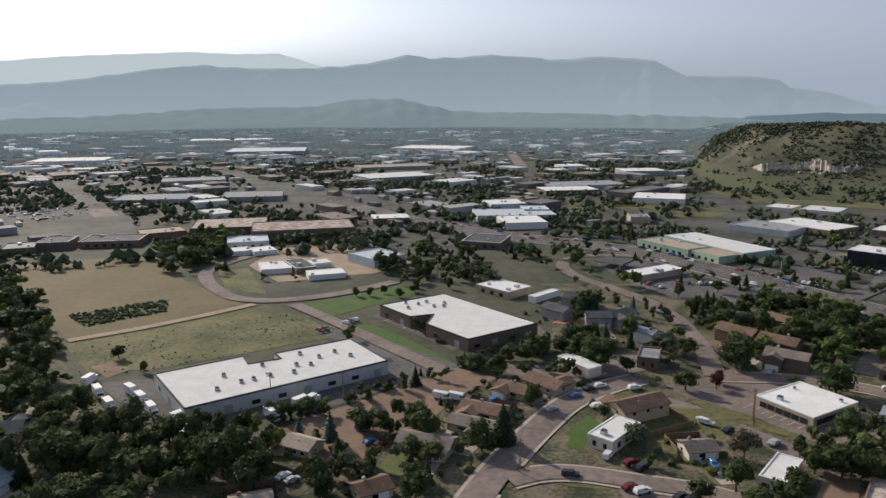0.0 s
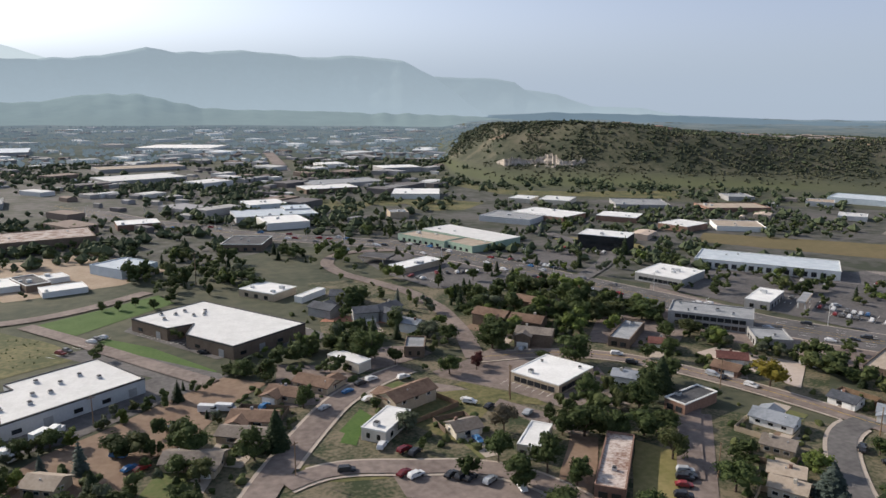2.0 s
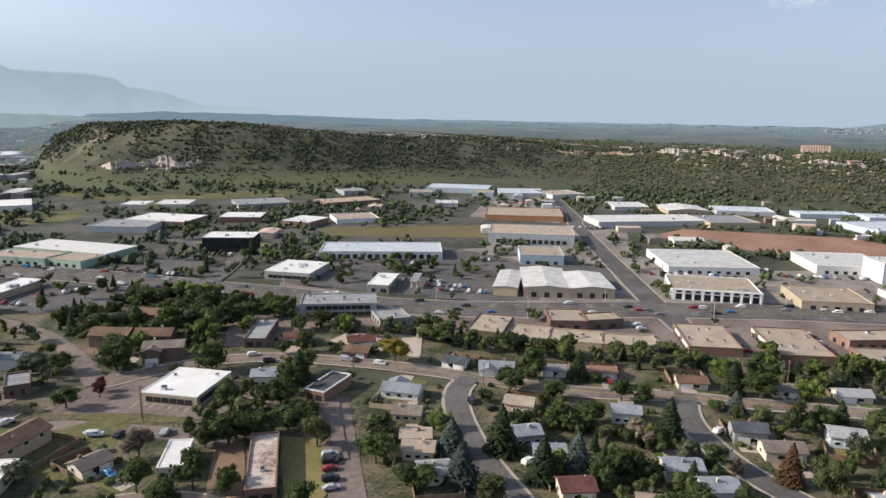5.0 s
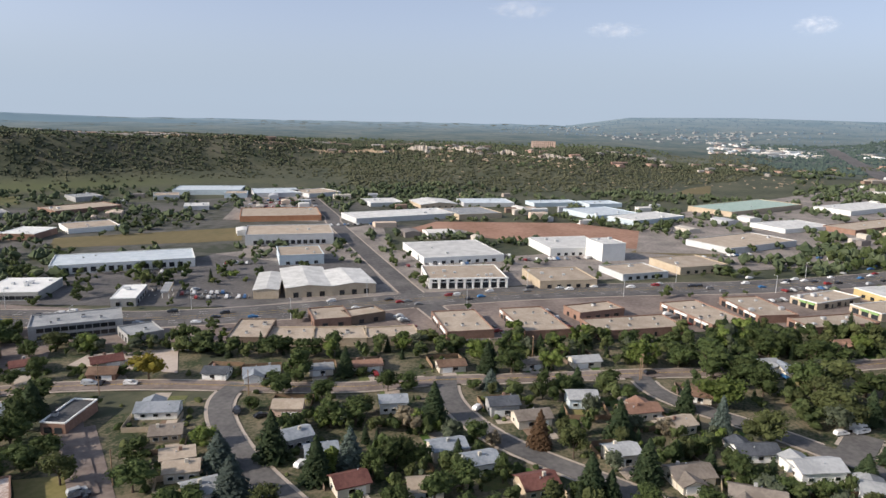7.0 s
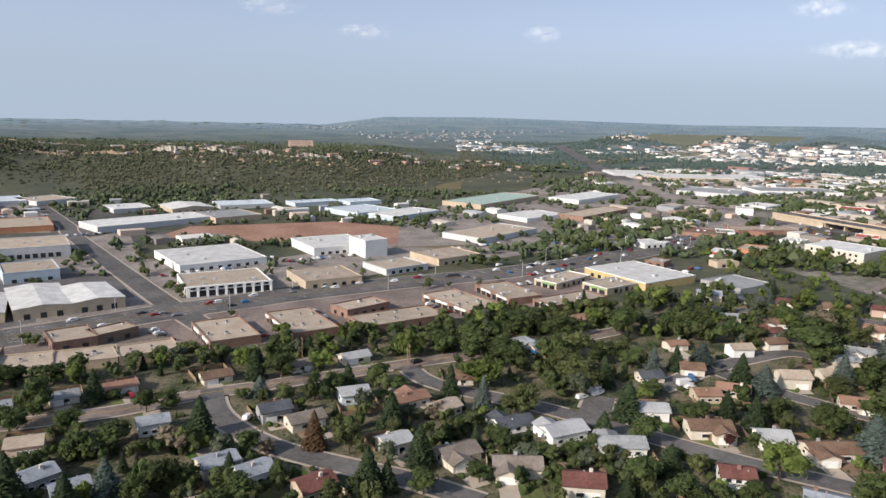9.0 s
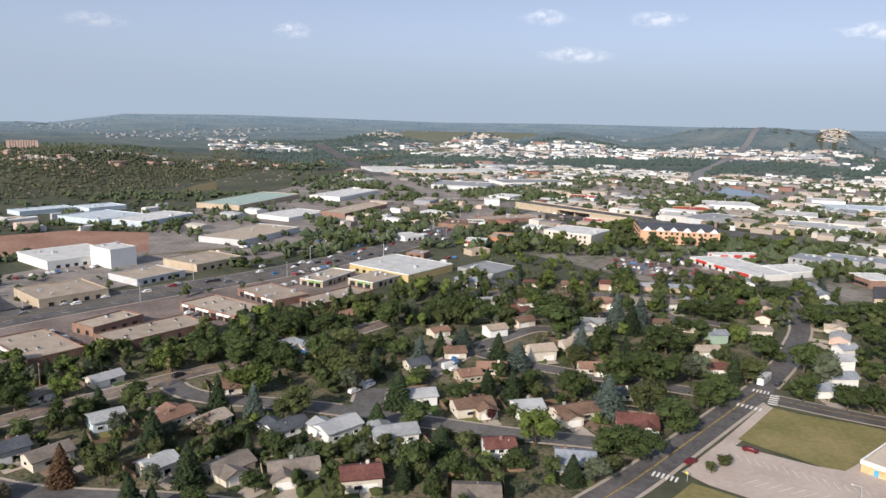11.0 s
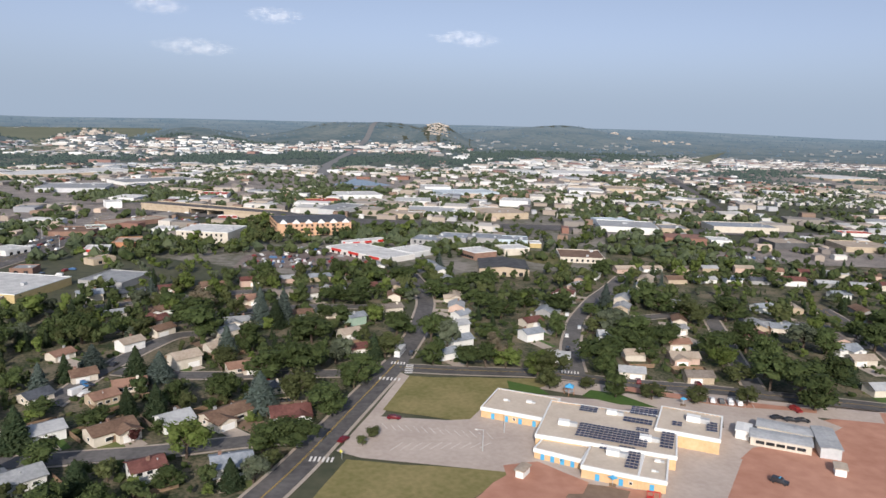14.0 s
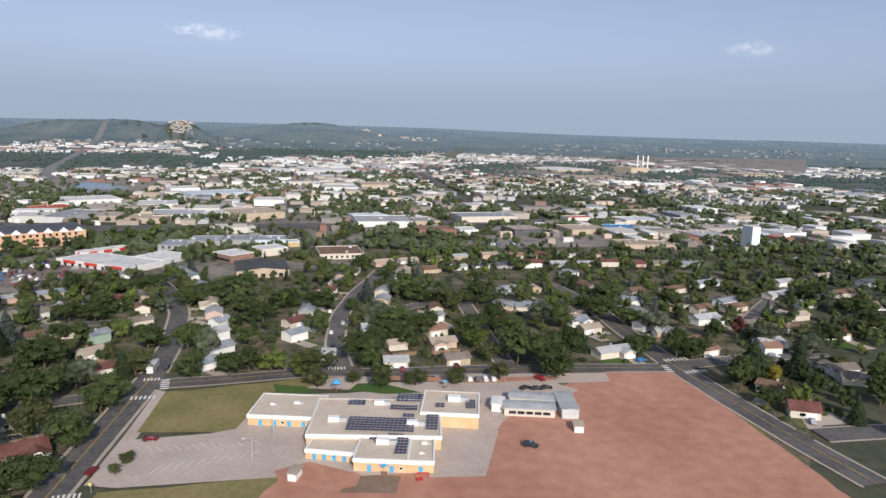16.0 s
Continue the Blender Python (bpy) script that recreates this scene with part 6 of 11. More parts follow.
flat_building(396, 75.3, -58.2, 33.4, 32.1, 4.8, "tan", "tan", "shop")
flat_building(288.5, 97.2, -56.5, 20.7, 31.9, 4, "brick", "tan", "strip")
flat_building(304.8, 68.3, -56.3, 20.8, 36.6, 4, "brick", "tan", "strip")
flat_building(316.2, 26.1, -55.4, 41.3, 19.3, 4, "brick", "tan", "strip")
flat_building(333.7, 45.7, -46.1, 25.2, 13.9, 4.5, "brick", "tan", "shop")
flat_building(348.9, -3.5, -51.1, 21, 39, 4, "brick", "tan", "strip")
flat_building(371.8, -28.4, -60.1, 20.6, 34.3, 4, "brick", "tan", "strip")
flat_building(406.6, -62.9, -43.5, 33.9, 15.6, 4, "tan", "tan", "green")
flat_building(397.7, -90.8, -51.2, 33.3, 18.1, 4, "tan", "tan", "green")
flat_building(424.8, -111.8, -144.7, 47.8, 44.2, 4.8, "yellow", "dullwhite", "shop")
flat_building(358.1, -59.7, -54.3, 36.9, 15.9, 4, "brick", "tan", "strip")
flat_building(273.4, 155.5, -50.6, 16.5, 19.1, 4.5, "brick", "tan", "shop")
flat_building(282.2, 142.7, -37.1, 17, 11.2, 4.5, "brown", "tan", "shop")
flat_building(240.5, 173.4, -66.2, 15.6, 26.1, 4.5, "brown", "tan", "shop")
flat_building(243.7, 156.9, -66.2, 19.2, 16.9, 3.5, "tan", "tan", "shed")
flat_building(252.4, 138.4, -62.4, 21.8, 16.4, 3.5, "tan", "tan", "shed")
flat_building(262.6, 119.6, -54.6, 22.3, 14.2, 3.5, "tan", "tan", "shed")
flat_building(441.4, 157, -52.1, 53.8, 64.5, 4.8, "white", "dullwhite", "units")
flat_building(495.7, 88.9, -55.7, 44.4, 43.4, 5.6, "white", "dullwhite", "warehouse")
flat_building(476.5, 60.2, -51.2, 17.2, 40.9, 12, "white", "dullwhite", "plain")
flat_building(578, 256.6, -41.5, 95.4, 37.1, 4.8, "palegrey", "dullwhite", "dock")
flat_building(658.2, 311.1, -47.9, 34.5, 53.9, 4, "palegrey", "dullwhite", "warehouse")
flat_building(671.2, 259.6, -50.4, 39.2, 40.9, 4, "tan", "dullwhite", "gable")
flat_building(623.6, 204.5, -46, 43.3, 52.4, 4.8, "tan", "grey", "warehouse")
flat_building(681.1, 92.7, -42.2, 49.5, 53.1, 4.8, "paleblue", "metal", "warehouse")
flat_building(666.4, 49.6, -36, 65.2, 32.8, 4.8, "paleblue", "dullwhite", "warehouse")
flat_building(793.1, -39.9, -34.5, 125.9, 49.5, 5.6, "tan", "green", "warehouse")
flat_building(678.9, -72, -46.3, 57.5, 37.5, 4, "white", "dullwhite", "warehouse")
flat_building(568.1, -27.7, -39.3, 74.4, 39.6, 4.8, "palegrey", "tan", "warehouse")
flat_building(467.7, 7.1, -49.7, 35.9, 31.4, 4.8, "tan", "tan", "shop")
flat_building(433.3, 37.5, -49.6, 31.6, 25.9, 4, "palegrey", "tan", "shop")
flat_building(843.7, -151.3, -38.7, 99.8, 39.3, 5.6, "white", "dullwhite", "plain")
flat_building(705.8, -135.9, -39.4, 89.9, 28.5, 4.8, "brick", "tan", "office")
flat_building(655.4, 523.3, -60.2, 72.1, 44.8, 5.6, "paleblue", "metal", "dock")
flat_building(592.4, 528.4, -49.6, 24.9, 58.4, 4.8, "palegrey", "tan", "warehouse")
flat_building(640.2, 476.5, -57.3, 23.1, 51.3, 4.8, "paleblue", "tan", "warehouse")
flat_building(675, 449.7, -51.2, 50.1, 49.8, 4.8, "palegrey", "metal", "warehouse")
flat_building(693.9, 410.3, -29.1, 40.8, 42.9, 4.8, "palegrey", "tan", "warehouse")
flat_building(536.4, 353.2, -55.2, 67.8, 53, 4.8, "orange", "tan", "shop")
flat_building(544.8, 451, -51.7, 22.4, 24, 4, "palegrey", "dullwhite", "warehouse")
flat_building(708.4, 216.2, -59.3, 53, 38.4, 4, "palegrey", "metal", "warehouse")
flat_building(737.6, 151.3, -52.6, 50.9, 23.6, 4, "paleblue", "metal", "warehouse")
flat_building(755.3, 104.5, -54.1, 37.3, 28.4, 4, "paleblue", "metal", "warehouse")
flat_building(183.9, 439.9, -68.8, 27.5, 29.6, 4.8, "greenw", "tan", "units")
flat_building(192.6, 468.5, -66.1, 70.9, 27.9, 5.2, "greenw", "white", "units")
flat_building(162.4, 468.4, -62.1, 44.8, 20.7, 4.8, "greenw", "tan", "units")
flat_building(173.7, 588.1, -6.7, 16.1, 80.7, 5.6, "tan", "grey", "warehouse")
flat_building(268.5, 408.8, -47.5, 33.0, 22.0, 10.5, "black", "white", "tower")
flat_building(348.7, 512.2, -46.8, 33.6, 27.7, 4.8, "brick", "white", "office")
flat_building(371, 457.7, -70.7, 25.7, 43.8, 4.8, "brick", "white", "office")
flat_building(260.5, 538.2, -50.4, 46, 35.7, 4.8, "palegrey", "grey", "office")
flat_building(296.9, 543.5, -60.7, 52.4, 37.1, 4.8, "brick", "white", "office")
flat_building(323.4, 644.2, -45.8, 22.5, 38.9, 4.8, "cream", "white", "office")
flat_building(351.6, 625.4, -42.9, 30.4, 48.6, 4.8, "cream", "white", "office")
flat_building(233.2, 719.6, -20.2, 50.3, 55.8, 5.6, "white", "white", "warehouse")
flat_building(151.8, 792.6, 8.1, 59.8, 37.5, 5.6, "brown", "white", "warehouse")
flat_building(93.4, 639.8, 1.2, 22.8, 34.8, 5.6, "palegrey", "metal", "warehouse")
flat_building(486.3, 532.5, -17.8, 59, 34.9, 4, "brick", "tan", "office")
flat_building(417.5, 581.9, -25.3, 50.7, 44.9, 4, "grey", "grey", "apart")
flat_building(414.1, 445.6, -30.8, 36.4, 32.6, 4, "white", "tan", "shop")
flat_building(544, 589.9, -22.8, 26.5, 48.9, 4.8, "grey", "grey", "apart")
flat_building(-99.6, 540.8, 12.9, 75.2, 43.4, 7.2, "brown", "rust", "warehouse")
flat_building(-161.4, 564.3, 11, 56.3, 48.3, 5.6, "brown", "rust", "warehouse")
flat_building(-130.4, 496.5, 15.3, 27.9, 26.3, 4.8, "palegrey", "metal", "warehouse")
flat_building(-128.5, 467, 24.1, 12.7, 14.9, 3, "white", "white", "shed")
flat_building(-113.6, 467.8, 28, 15, 16.5, 3, "white", "white", "shed")
flat_building(-94.1, 416.1, 17.4, 17.7, 22.2, 3.2, "white", "white", "shed")
flat_building(-79.3, 416.8, 28, 12, 24.9, 4, "brown", "dark", "shed")
flat_building(-70.2, 426.5, 25.5, 13.7, 12.4, 3, "white", "white", "shed")
flat_building(-61.3, 398.2, 17.5, 20.8, 13.8, 3, "white", "white", "shed")
flat_building(-34.9, 436, 41.1, 23.9, 41.8, 5.6, "paleblue", "metal", "warehouse")
flat_building(-227.6, 504.3, 7, 40, 26.8, 4.8, "brick", "dark", "shop")
flat_building(-205.4, 534.7, 30, 31.9, 23.9, 4.8, "brick", "tan", "shop")
flat_building(-279, 476.8, 20.9, 19.6, 24.2, 4.8, "brown", "grey", "shop")
flat_building(-262.9, 494.7, 9.3, 20.8, 24.1, 5.6, "brown", "dark", "shop")
flat_building(-51.4, 960.9, 26.4, 93.2, 64.4, 6.4, "grey", "white", "warehouse")
flat_building(-58.7, 1123.7, 17.4, 116.6, 57.1, 6.4, "grey", "tan", "warehouse")
flat_building(69.9, 681.1, 10.7, 34.4, 33.4, 5.6, "paleblue", "white", "warehouse")
flat_building(71.6, 619, 2.9, 68, 41.7, 4.8, "palegrey", "metal", "warehouse")
flat_building(73, 572, 6.8, 33.9, 53.8, 5.6, "white", "white", "units")
flat_building(218.1, 1108, 10.7, 40.4, 95.5, 6.4, "white", "white", "warehouse")
flat_building(297.9, 1011.7, 5, 58.8, 45.8, 7.2, "grey", "white", "warehouse")
flat_building(181.7, 855, 12.2, 93, 50.9, 4.8, "grey", "grey", "warehouse")
flat_building(-643.3, 1288.9, 14.2, 123.9, 98.5, 7.2, "white", "white", "warehouse")
flat_building(-534.8, 1105.1, 11.7, 36.9, 46.7, 5.6, "white", "white", "warehouse")
flat_building(-306.2, 920.2, 17.9, 77.1, 51, 6.4, "grey", "grey", "warehouse")
flat_building(-190.6, 758.8, 10.2, 62.1, 53.9, 5.6, "grey", "grey", "warehouse")
flat_building(-288, 740, 7.7, 73.1, 51.7, 5.6, "grey", "grey", "warehouse")
flat_building(-631.2, 2083.1, 10, 120.4, 160.2, 7.2, "white", "white", "warehouse")
flat_building(-528.9, 2113.3, 29.4, 121.1, 162.5, 7.2, "white", "white", "warehouse")
flat_building(-356.7, 1567.8, 8.3, 164.3, 179.9, 7.2, "grey", "metal", "warehouse")
flat_building(-35.7, 598.5, 9, 30.7, 23.1, 4.8, "brick", "white", "shop")
flat_building(38.3, 492, -19.3, 27.6, 47.9, 4.8, "brown", "dark", "shop")
flat_building(5.5, 1647.5, -21.3, 161.7, 131.6, 6.4, "white", "white", "warehouse")
flat_building(499.8, -275.8, -143.2, 40.4, 37, 11, "cream", "dullwhite", "hotel")
flat_building(501.2, -368.6, -116.4, 61.9, 50.1, 11, "peach", "slate", "hotel")
flat_building(382.6, -334, -179.7, 63.6, 29.4, 4, "redfront", "dullwhite", "units")
flat_building(366.9, -363.5, 179.6, 23.8, 35, 4, "palegrey", "dullwhite", "units")
flat_building(415, -357.1, -97.4, 35.8, 9.4, 4.8, "redfront", "dullwhite", "units")
flat_building(386.5, -397.9, -151.3, 20.8, 28.6, 6.4, "grey", "bluegrey", "apart")
flat_building(378.5, -420, -146.5, 23.2, 31.2, 7.2, "grey", "bluegrey", "apart")
flat_building(364.1, -441.6, -150.5, 24.5, 25.7, 6.4, "grey", "bluegrey", "apart")
flat_building(347.1, -456.3, -142.5, 24.4, 21.5, 5.6, "paleblue", "bluegrey", "apart")
flat_building(328.4, -390.6, 165.6, 21.2, 19.2, 5.6, "brick", "dullwhite", "office")
flat_building(320.8, -421.9, 152.6, 18, 20.3, 5.6, "cream", "dullwhite", "office")
flat_building(284.8, -365.1, -137.9, 31.9, 33.6, 4.8, "tan", "dark", "gable")
flat_building(329.1, -461.9, -136.9, 9.1, 20.8, 4, "yellow", "dullwhite", "shop")
flat_building(276.3, -445.6, -140.9, 31.7, 40.1, 4, "cream", "brown", "apart")
flat_building(522.1, -689.1, -149.5, 34, 55.3, 7.2, "white", "dullwhite", "plain")
flat_building(498.3, -589, -83.6, 61.2, 21.4, 4.8, "white", "dullwhite", "warehouse")
flat_building(466.6, -588.6, -120.9, 46.8, 47.8, 6.4, "tan", "tan", "warehouse")
flat_building(601.3, -593, -135.1, 40.9, 48.4, 5.6, "white", "dullwhite", "warehouse")
flat_building(525.7, -546.9, -135.2, 50.3, 54.3, 4.8, "white", "palegrey", "warehouse")
flat_building(524.8, -505.8, -147.8, 35.3, 49.9, 4.8, "tan", "tan", "office")
flat_building(594.7, -475.7, -69.8, 62.4, 28.2, 5.6, "palegrey", "grey", "warehouse")
flat_building(692.8, -583.5, -117, 55.1, 48.4, 5.6, "white", "dullwhite", "warehouse")
flat_building(711.4, -746.4, -125.5, 37.8, 61.2, 6.4, "white", "dullwhite", "plain")
flat_building(640.1, -730, -117.6, 80.9, 49.7, 5.6, "paleblue", "metal", "warehouse")
flat_building(631.9, -546.8, -105.3, 41.3, 32.9, 4.8, "palegrey", "tan", "warehouse")
flat_building(666.1, -509.4, -105, 41.4, 34.1, 4, "yellow", "redroof", "shop")
flat_building(749.2, -302.1, -104.1, 15.2, 35.3, 7.2, "white", "dullwhite", "plain")
flat_building(789.5, -440.7, -127.8, 31.9, 55.4, 4.8, "white", "redroof", "shop")
flat_building(768.2, -382.7, -121.5, 20.2, 38.2, 4, "white", "dullwhite", "shop")
flat_building(524.3, -223.7, -122.5, 22.6, 25.8, 4, "orange", "tan", "shop")
flat_building(507.2, -192.7, -118, 15.8, 18.2, 4, "redfront", "dullwhite", "shop")
flat_building(470.1, -179.6, -75.7, 16.2, 10, 4, "tan", "tan", "shop")
flat_building(467.2, -134.9, -128.1, 12.9, 12.3, 4, "brick", "grey", "shop")
flat_building(1203.4, -467.5, -75.5, 74, 88.6, 6.4, "white", "dullwhite", "warehouse")
flat_building(1185.5, -378.8, -85.3, 121.8, 78.9, 6.4, "tan", "dullwhite", "warehouse")
flat_building(1242.7, -303.3, -87.8, 87.3, 84, 6.4, "palegrey", "dullwhite", "warehouse")
flat_building(605.3, -229.4, -107.1, 15.1, 25.9, 4, "white", "green", "shop")
flat_building(626.8, -268.3, -80.6, 54.4, 23.8, 4, "brick", "tan", "strip")
flat_building(599.3, -211.3, -126.7, 30.7, 29.7, 4, "brick", "brown", "shop")
flat_building(596.8, -345.2, -119.5, 17.8, 29.1, 4, "white", "redroof", "shop")
flat_building(561.6, -296.5, -118.6, 17.6, 21, 4, "orange", "tan", "shop")
flat_building(566.8, -270.1, -130.8, 17, 19.7, 4, "white", "dullwhite", "shop")
flat_building(539.9, -146.3, -65.4, 19.6, 18.7, 4, "white", "dullwhite", "shop")
flat_building(408.1, -164.4, -146.2, 26.8, 61.1, 4, "grey", "grey", "strip")
flat_building(994.3, -462.6, -90.2, 112.7, 60.5, 5.6, "white", "grey", "warehouse")
flat_building(944.3, -336.7, -120, 76.7, 71.4, 6.4, "palegrey", "grey", "warehouse")
flat_building(355.5, -632.3, 144.2, 32.5, 54.6, 5.6, "blue", "metal", "warehouse")
flat_building(328.5, -608.5, -143.8, 53, 47.6, 6.4, "white", "palegrey", "warehouse")
flat_building(295.1, -633.7, -139.6, 25.3, 42.7, 5.6, "tan", "grey", "warehouse")
flat_building(256.9, -700, -139, 61.1, 37.8, 6.4, "cream", "bluegrey", "warehouse")
flat_building(542, -986.5, -142.5, 56.9, 78.3, 6.4, "tan", "tan", "warehouse")
flat_building(561, -909.3, -143.8, 49.6, 60.3, 5.6, "white", "dullwhite", "warehouse")
flat_building(193.2, -634.2, -134.3, 31.5, 28, 5.6, "dark", "tan", "office")
flat_building(237.2, -601.1, -140.7, 17.3, 32.1, 4.8, "white", "dullwhite", "units")
flat_building(189.7, -682, -161.2, 10.6, 25.9, 4, "white", "dullwhite", "shop")
flat_building(145.3, -675, -140.7, 40.9, 36.9, 4.8, "tan", "tan", "warehouse")
flat_building(116.3, -706.5, -154.2, 30.4, 32.3, 4, "blue", "blue", "shop")
flat_building(174.1, -874, -163.3, 24.9, 85, 4.8, "palegrey", "palegrey", "gable")
flat_building(171.3, -761.6, -139.3, 30.5, 18.5, 4, "redfront", "redroof", "shop")
flat_building(110.4, -779.9, -139.7, 45, 31.1, 4.8, "cream", "metal", "warehouse")
flat_building(115.8, -872.7, -138.6, 30.6, 26.8, 4, "tan", "tan", "warehouse")
flat_building(36.6, -699.3, -141.5, 33, 36, 4.8, "pink", "palegrey", "warehouse")
flat_building(0, -739.2, -141.4, 25.9, 34.1, 4.8, "blue", "metal", "warehouse")
flat_building(-2.7, -652.7, -141.1, 8, 56.8, 20, "white", "dullwhite", "plain")
flat_building(-31.2, -742.6, -134.8, 27.6, 27.2, 7.2, "white", "dullwhite", "plain")
flat_building(-32.9, -729.7, -131.2, 32.8, 18.6, 4, "brick", "redroof", "shop")
flat_building(-3.3, -830.3, -140.3, 17.8, 24.9, 4, "white", "dullwhite", "warehouse")
flat_building(267.9, -1735.6, -126.2, 57, 61.5, 15, "tan", "tan", "plain")
flat_building(294.9, -1444.9, -146.4, 100.6, 101.9, 5.6, "tan", "tan", "warehouse")
flat_building(204.4, -1853, -127.9, 62.7, 102.5, 7.2, "white", "dullwhite", "warehouse")
flat_building(5.8, -1852.8, -148.3, 102.2, 159.6, 6.4, "tan", "tan", "warehouse")
flat_building(89.5, -610.3, -148.1, 25.7, 29.3, 4, "tan", "tan", "shop")
flat_building(68, -620.4, -149.7, 20.3, 29.4, 4, "tan", "tan", "shop")
flat_building(432.8, -1689.4, -118, 124.1, 111.6, 6.4, "tan", "dullwhite", "warehouse")
flat_building(880.1, -1167.4, -126.5, 68.4, 126.8, 5.6, "white", "dullwhite", "warehouse")
flat_building(800.7, -1248.2, -135.9, 103.5, 113.8, 5.6, "palegrey", "dullwhite", "warehouse")
outline_building([(-76.0, 204.2), (-16.2, 244.5), (-33.0, 270.2), (-59.2, 253.5), (-55.7, 247.8), (-66.2, 242.7), (-70.2, 251.0), (-96.3, 233.7)], 5.4, "palegrey", "white", "long white-roofed warehouse with a notched back wall", [(0.18, 0.25), (0.3, 0.3), (0.36, 0.3), (0.26, 0.55), (0.44, 0.3), (0.46, 0.6), (0.6, 0.42), (0.66, 0.35), (0.74, 0.5), (0.84, 0.55), (0.88, 0.35), (0.42, 0.78), (0.68, 0.7), (0.55, 0.25)])
outline_building([(-24.4, 318.0), (-10.0, 298.6), (0.3, 301.9), (-2.9, 288.1), (13.8, 267.0), (44.3, 287.4), (5.5, 337.3)], 5.6, "brown", "white", "cream office block with flat white roof and glazed notch", [(0.2, 0.3), (0.4, 0.4), (0.5, 0.2), (0.7, 0.5), (0.62, 0.7), (0.8, 0.6), (0.35, 0.55)])

# ---------------------------------------------------------------- the plan: houses
house(64, 207.2, 24.6, 20.8, 11, 5, "brown", "tan")
house(27.5, 224.9, -39.9, 13.9, 9, 3, "brown", "tan")
house(38.6, 230, -46.7, 17, 10, 3, "brown", "tan")
house(15.8, 208.8, -25.5, 16.3, 10, 3, "brown", "tan")
house(12, 198.3, -29.7, 16.7, 9, 3, "taupe", "tan")
house(-1.9, 187.4, -20.5, 18.5, 10, 3, "taupe", "tan")
house(-36.9, 186.4, -28.7, 10.9, 9, 3, "tan", "tan")
house(-15.7, 162.7, 29.5, 9.1, 9, 3, "brown", "tan")
house(-43.9, 155.7, 16.6, 11.4, 11, 3, "tan", "tan")
house(-127.8, 197.8, 12.9, 14.6, 11, 3, "slate", "grey")
house(-112.3, 167.8, 79, 11.3, 11, 3, "bluegrey", "white")
house(73.5, 181.7, 5.8, 7.3, 9, 3, "taupe", "cream")
house(140.6, 197.4, -45.3, 8.9, 9, 4.5, "bluegrey", "white")
house(125.1, 276.4, -53, 18.2, 12, 6, "brown", "brown")
house(136, 263.7, -45.7, 16.9, 12, 6, "brown", "brown")
house(150.9, 291.5, -52.4, 22.4, 11, 6, "brown", "brown")
house(131.1, 247.5, -37.8, 17.1, 11, 6, "taupe", "brown")
house(72.8, 299.7, -2.3, 12.6, 11, 6, "slate", "grey")
house(83.1, 302.5, 28.7, 15.5, 11, 6, "slate", "grey")
house(57.7, 314.1, -51.4, 15.6, 11, 5, "slate", "grey")
house(70.5, 334.1, -20.3, 14.3, 11, 5, "slate", "grey")
house(88.5, 279, -49.7, 10.2, 9, 5, "bluegrey", "white")
house(176.6, 226.2, -37.8, 10.6, 9, 3, "maroon", "cream")
house(191.4, 202.7, -37.9, 12.6, 9, 3, "maroon", "cream")
house(172.6, 220.9, -59.8, 9.1, 9, 3, "brown", "cream")
house(182.2, 194.4, -61.1, 11.1, 10, 3, "brown", "brick")
house(165, 154.8, -62.3, 14.9, 10, 3, "bluegrey", "white")
house(153.1, 141.2, -56.3, 7.6, 9, 3, "taupe", "tan")
house(142.2, 128, -48.6, 8.7, 8, 3.5, "tan", "cream")
house(136.8, 121.9, -54.8, 7.9, 8, 3.5, "tan", "cream")
house(130.3, 110.7, -41.4, 8.1, 10, 3.5, "grey", "cream")
house(181, 117.9, -67, 10.7, 9, 4, "tan", "pink")
house(163.9, 105, -36.9, 8.4, 9, 4, "bluegrey", "grey")
house(158.4, 93.2, -51.8, 9.5, 9, 4, "bluegrey", "white")
house(147.6, 78.7, -43.8, 9.4, 9, 3.5, "maroon", "cream")
house(196.7, 88.9, -61.3, 8.9, 8, 4.5, "bluegrey", "white")
house(153.4, 60.3, -61.3, 9.5, 9, 3, "tan", "cream")
house(198.3, 158.5, -73.1, 9.7, 9, 3, "slate", "white")
house(204.3, 144, -55.8, 14.5, 9, 3, "bluegrey", "white")
house(225.7, 113, -53.5, 13, 8, 3, "terracotta", "cream")
house(216, 126.7, -55, 8.5, 8, 3, "grey", "cream")
house(238.4, 84.3, -55.1, 11.9, 9, 3, "brown", "cream")
house(208.8, 55.8, -57.9, 11.1, 9, 4.5, "slate", "grey")
house(204.1, 45.1, -54.5, 12.9, 9, 3.5, "taupe", "cream")
house(225.2, 33.2, -67, 11.3, 10, 4, "white", "paleblue")
house(222.5, 14.3, -55, 14.2, 9, 3.5, "terracotta", "cream")
house(216.6, 2.2, -48, 9.5, 9, 3.5, "tan", "cream")
house(190.2, 16.2, -55.8, 9.7, 9, 4, "palegrey", "cream")
house(186, -1.8, -57.7, 13.4, 10, 3, "taupe", "cream")
house(207, -19, -64.7, 13.8, 9, 3, "slate", "white")
house(201.1, -33.8, -63, 15, 10, 4, "white", "white")
house(252.4, 57.3, -53.1, 7.8, 8, 3, "taupe", "cream")
house(263, 38.4, -55.4, 12.8, 8, 3, "palegrey", "cream")
house(263.5, 28.5, -48.9, 10, 8, 3, "maroon", "white")
house(244.5, -2.8, -80.6, 8.1, 9, 3, "brown", "cream")
house(286, -25, -55, 15, 9, 3, "grey", "cream")
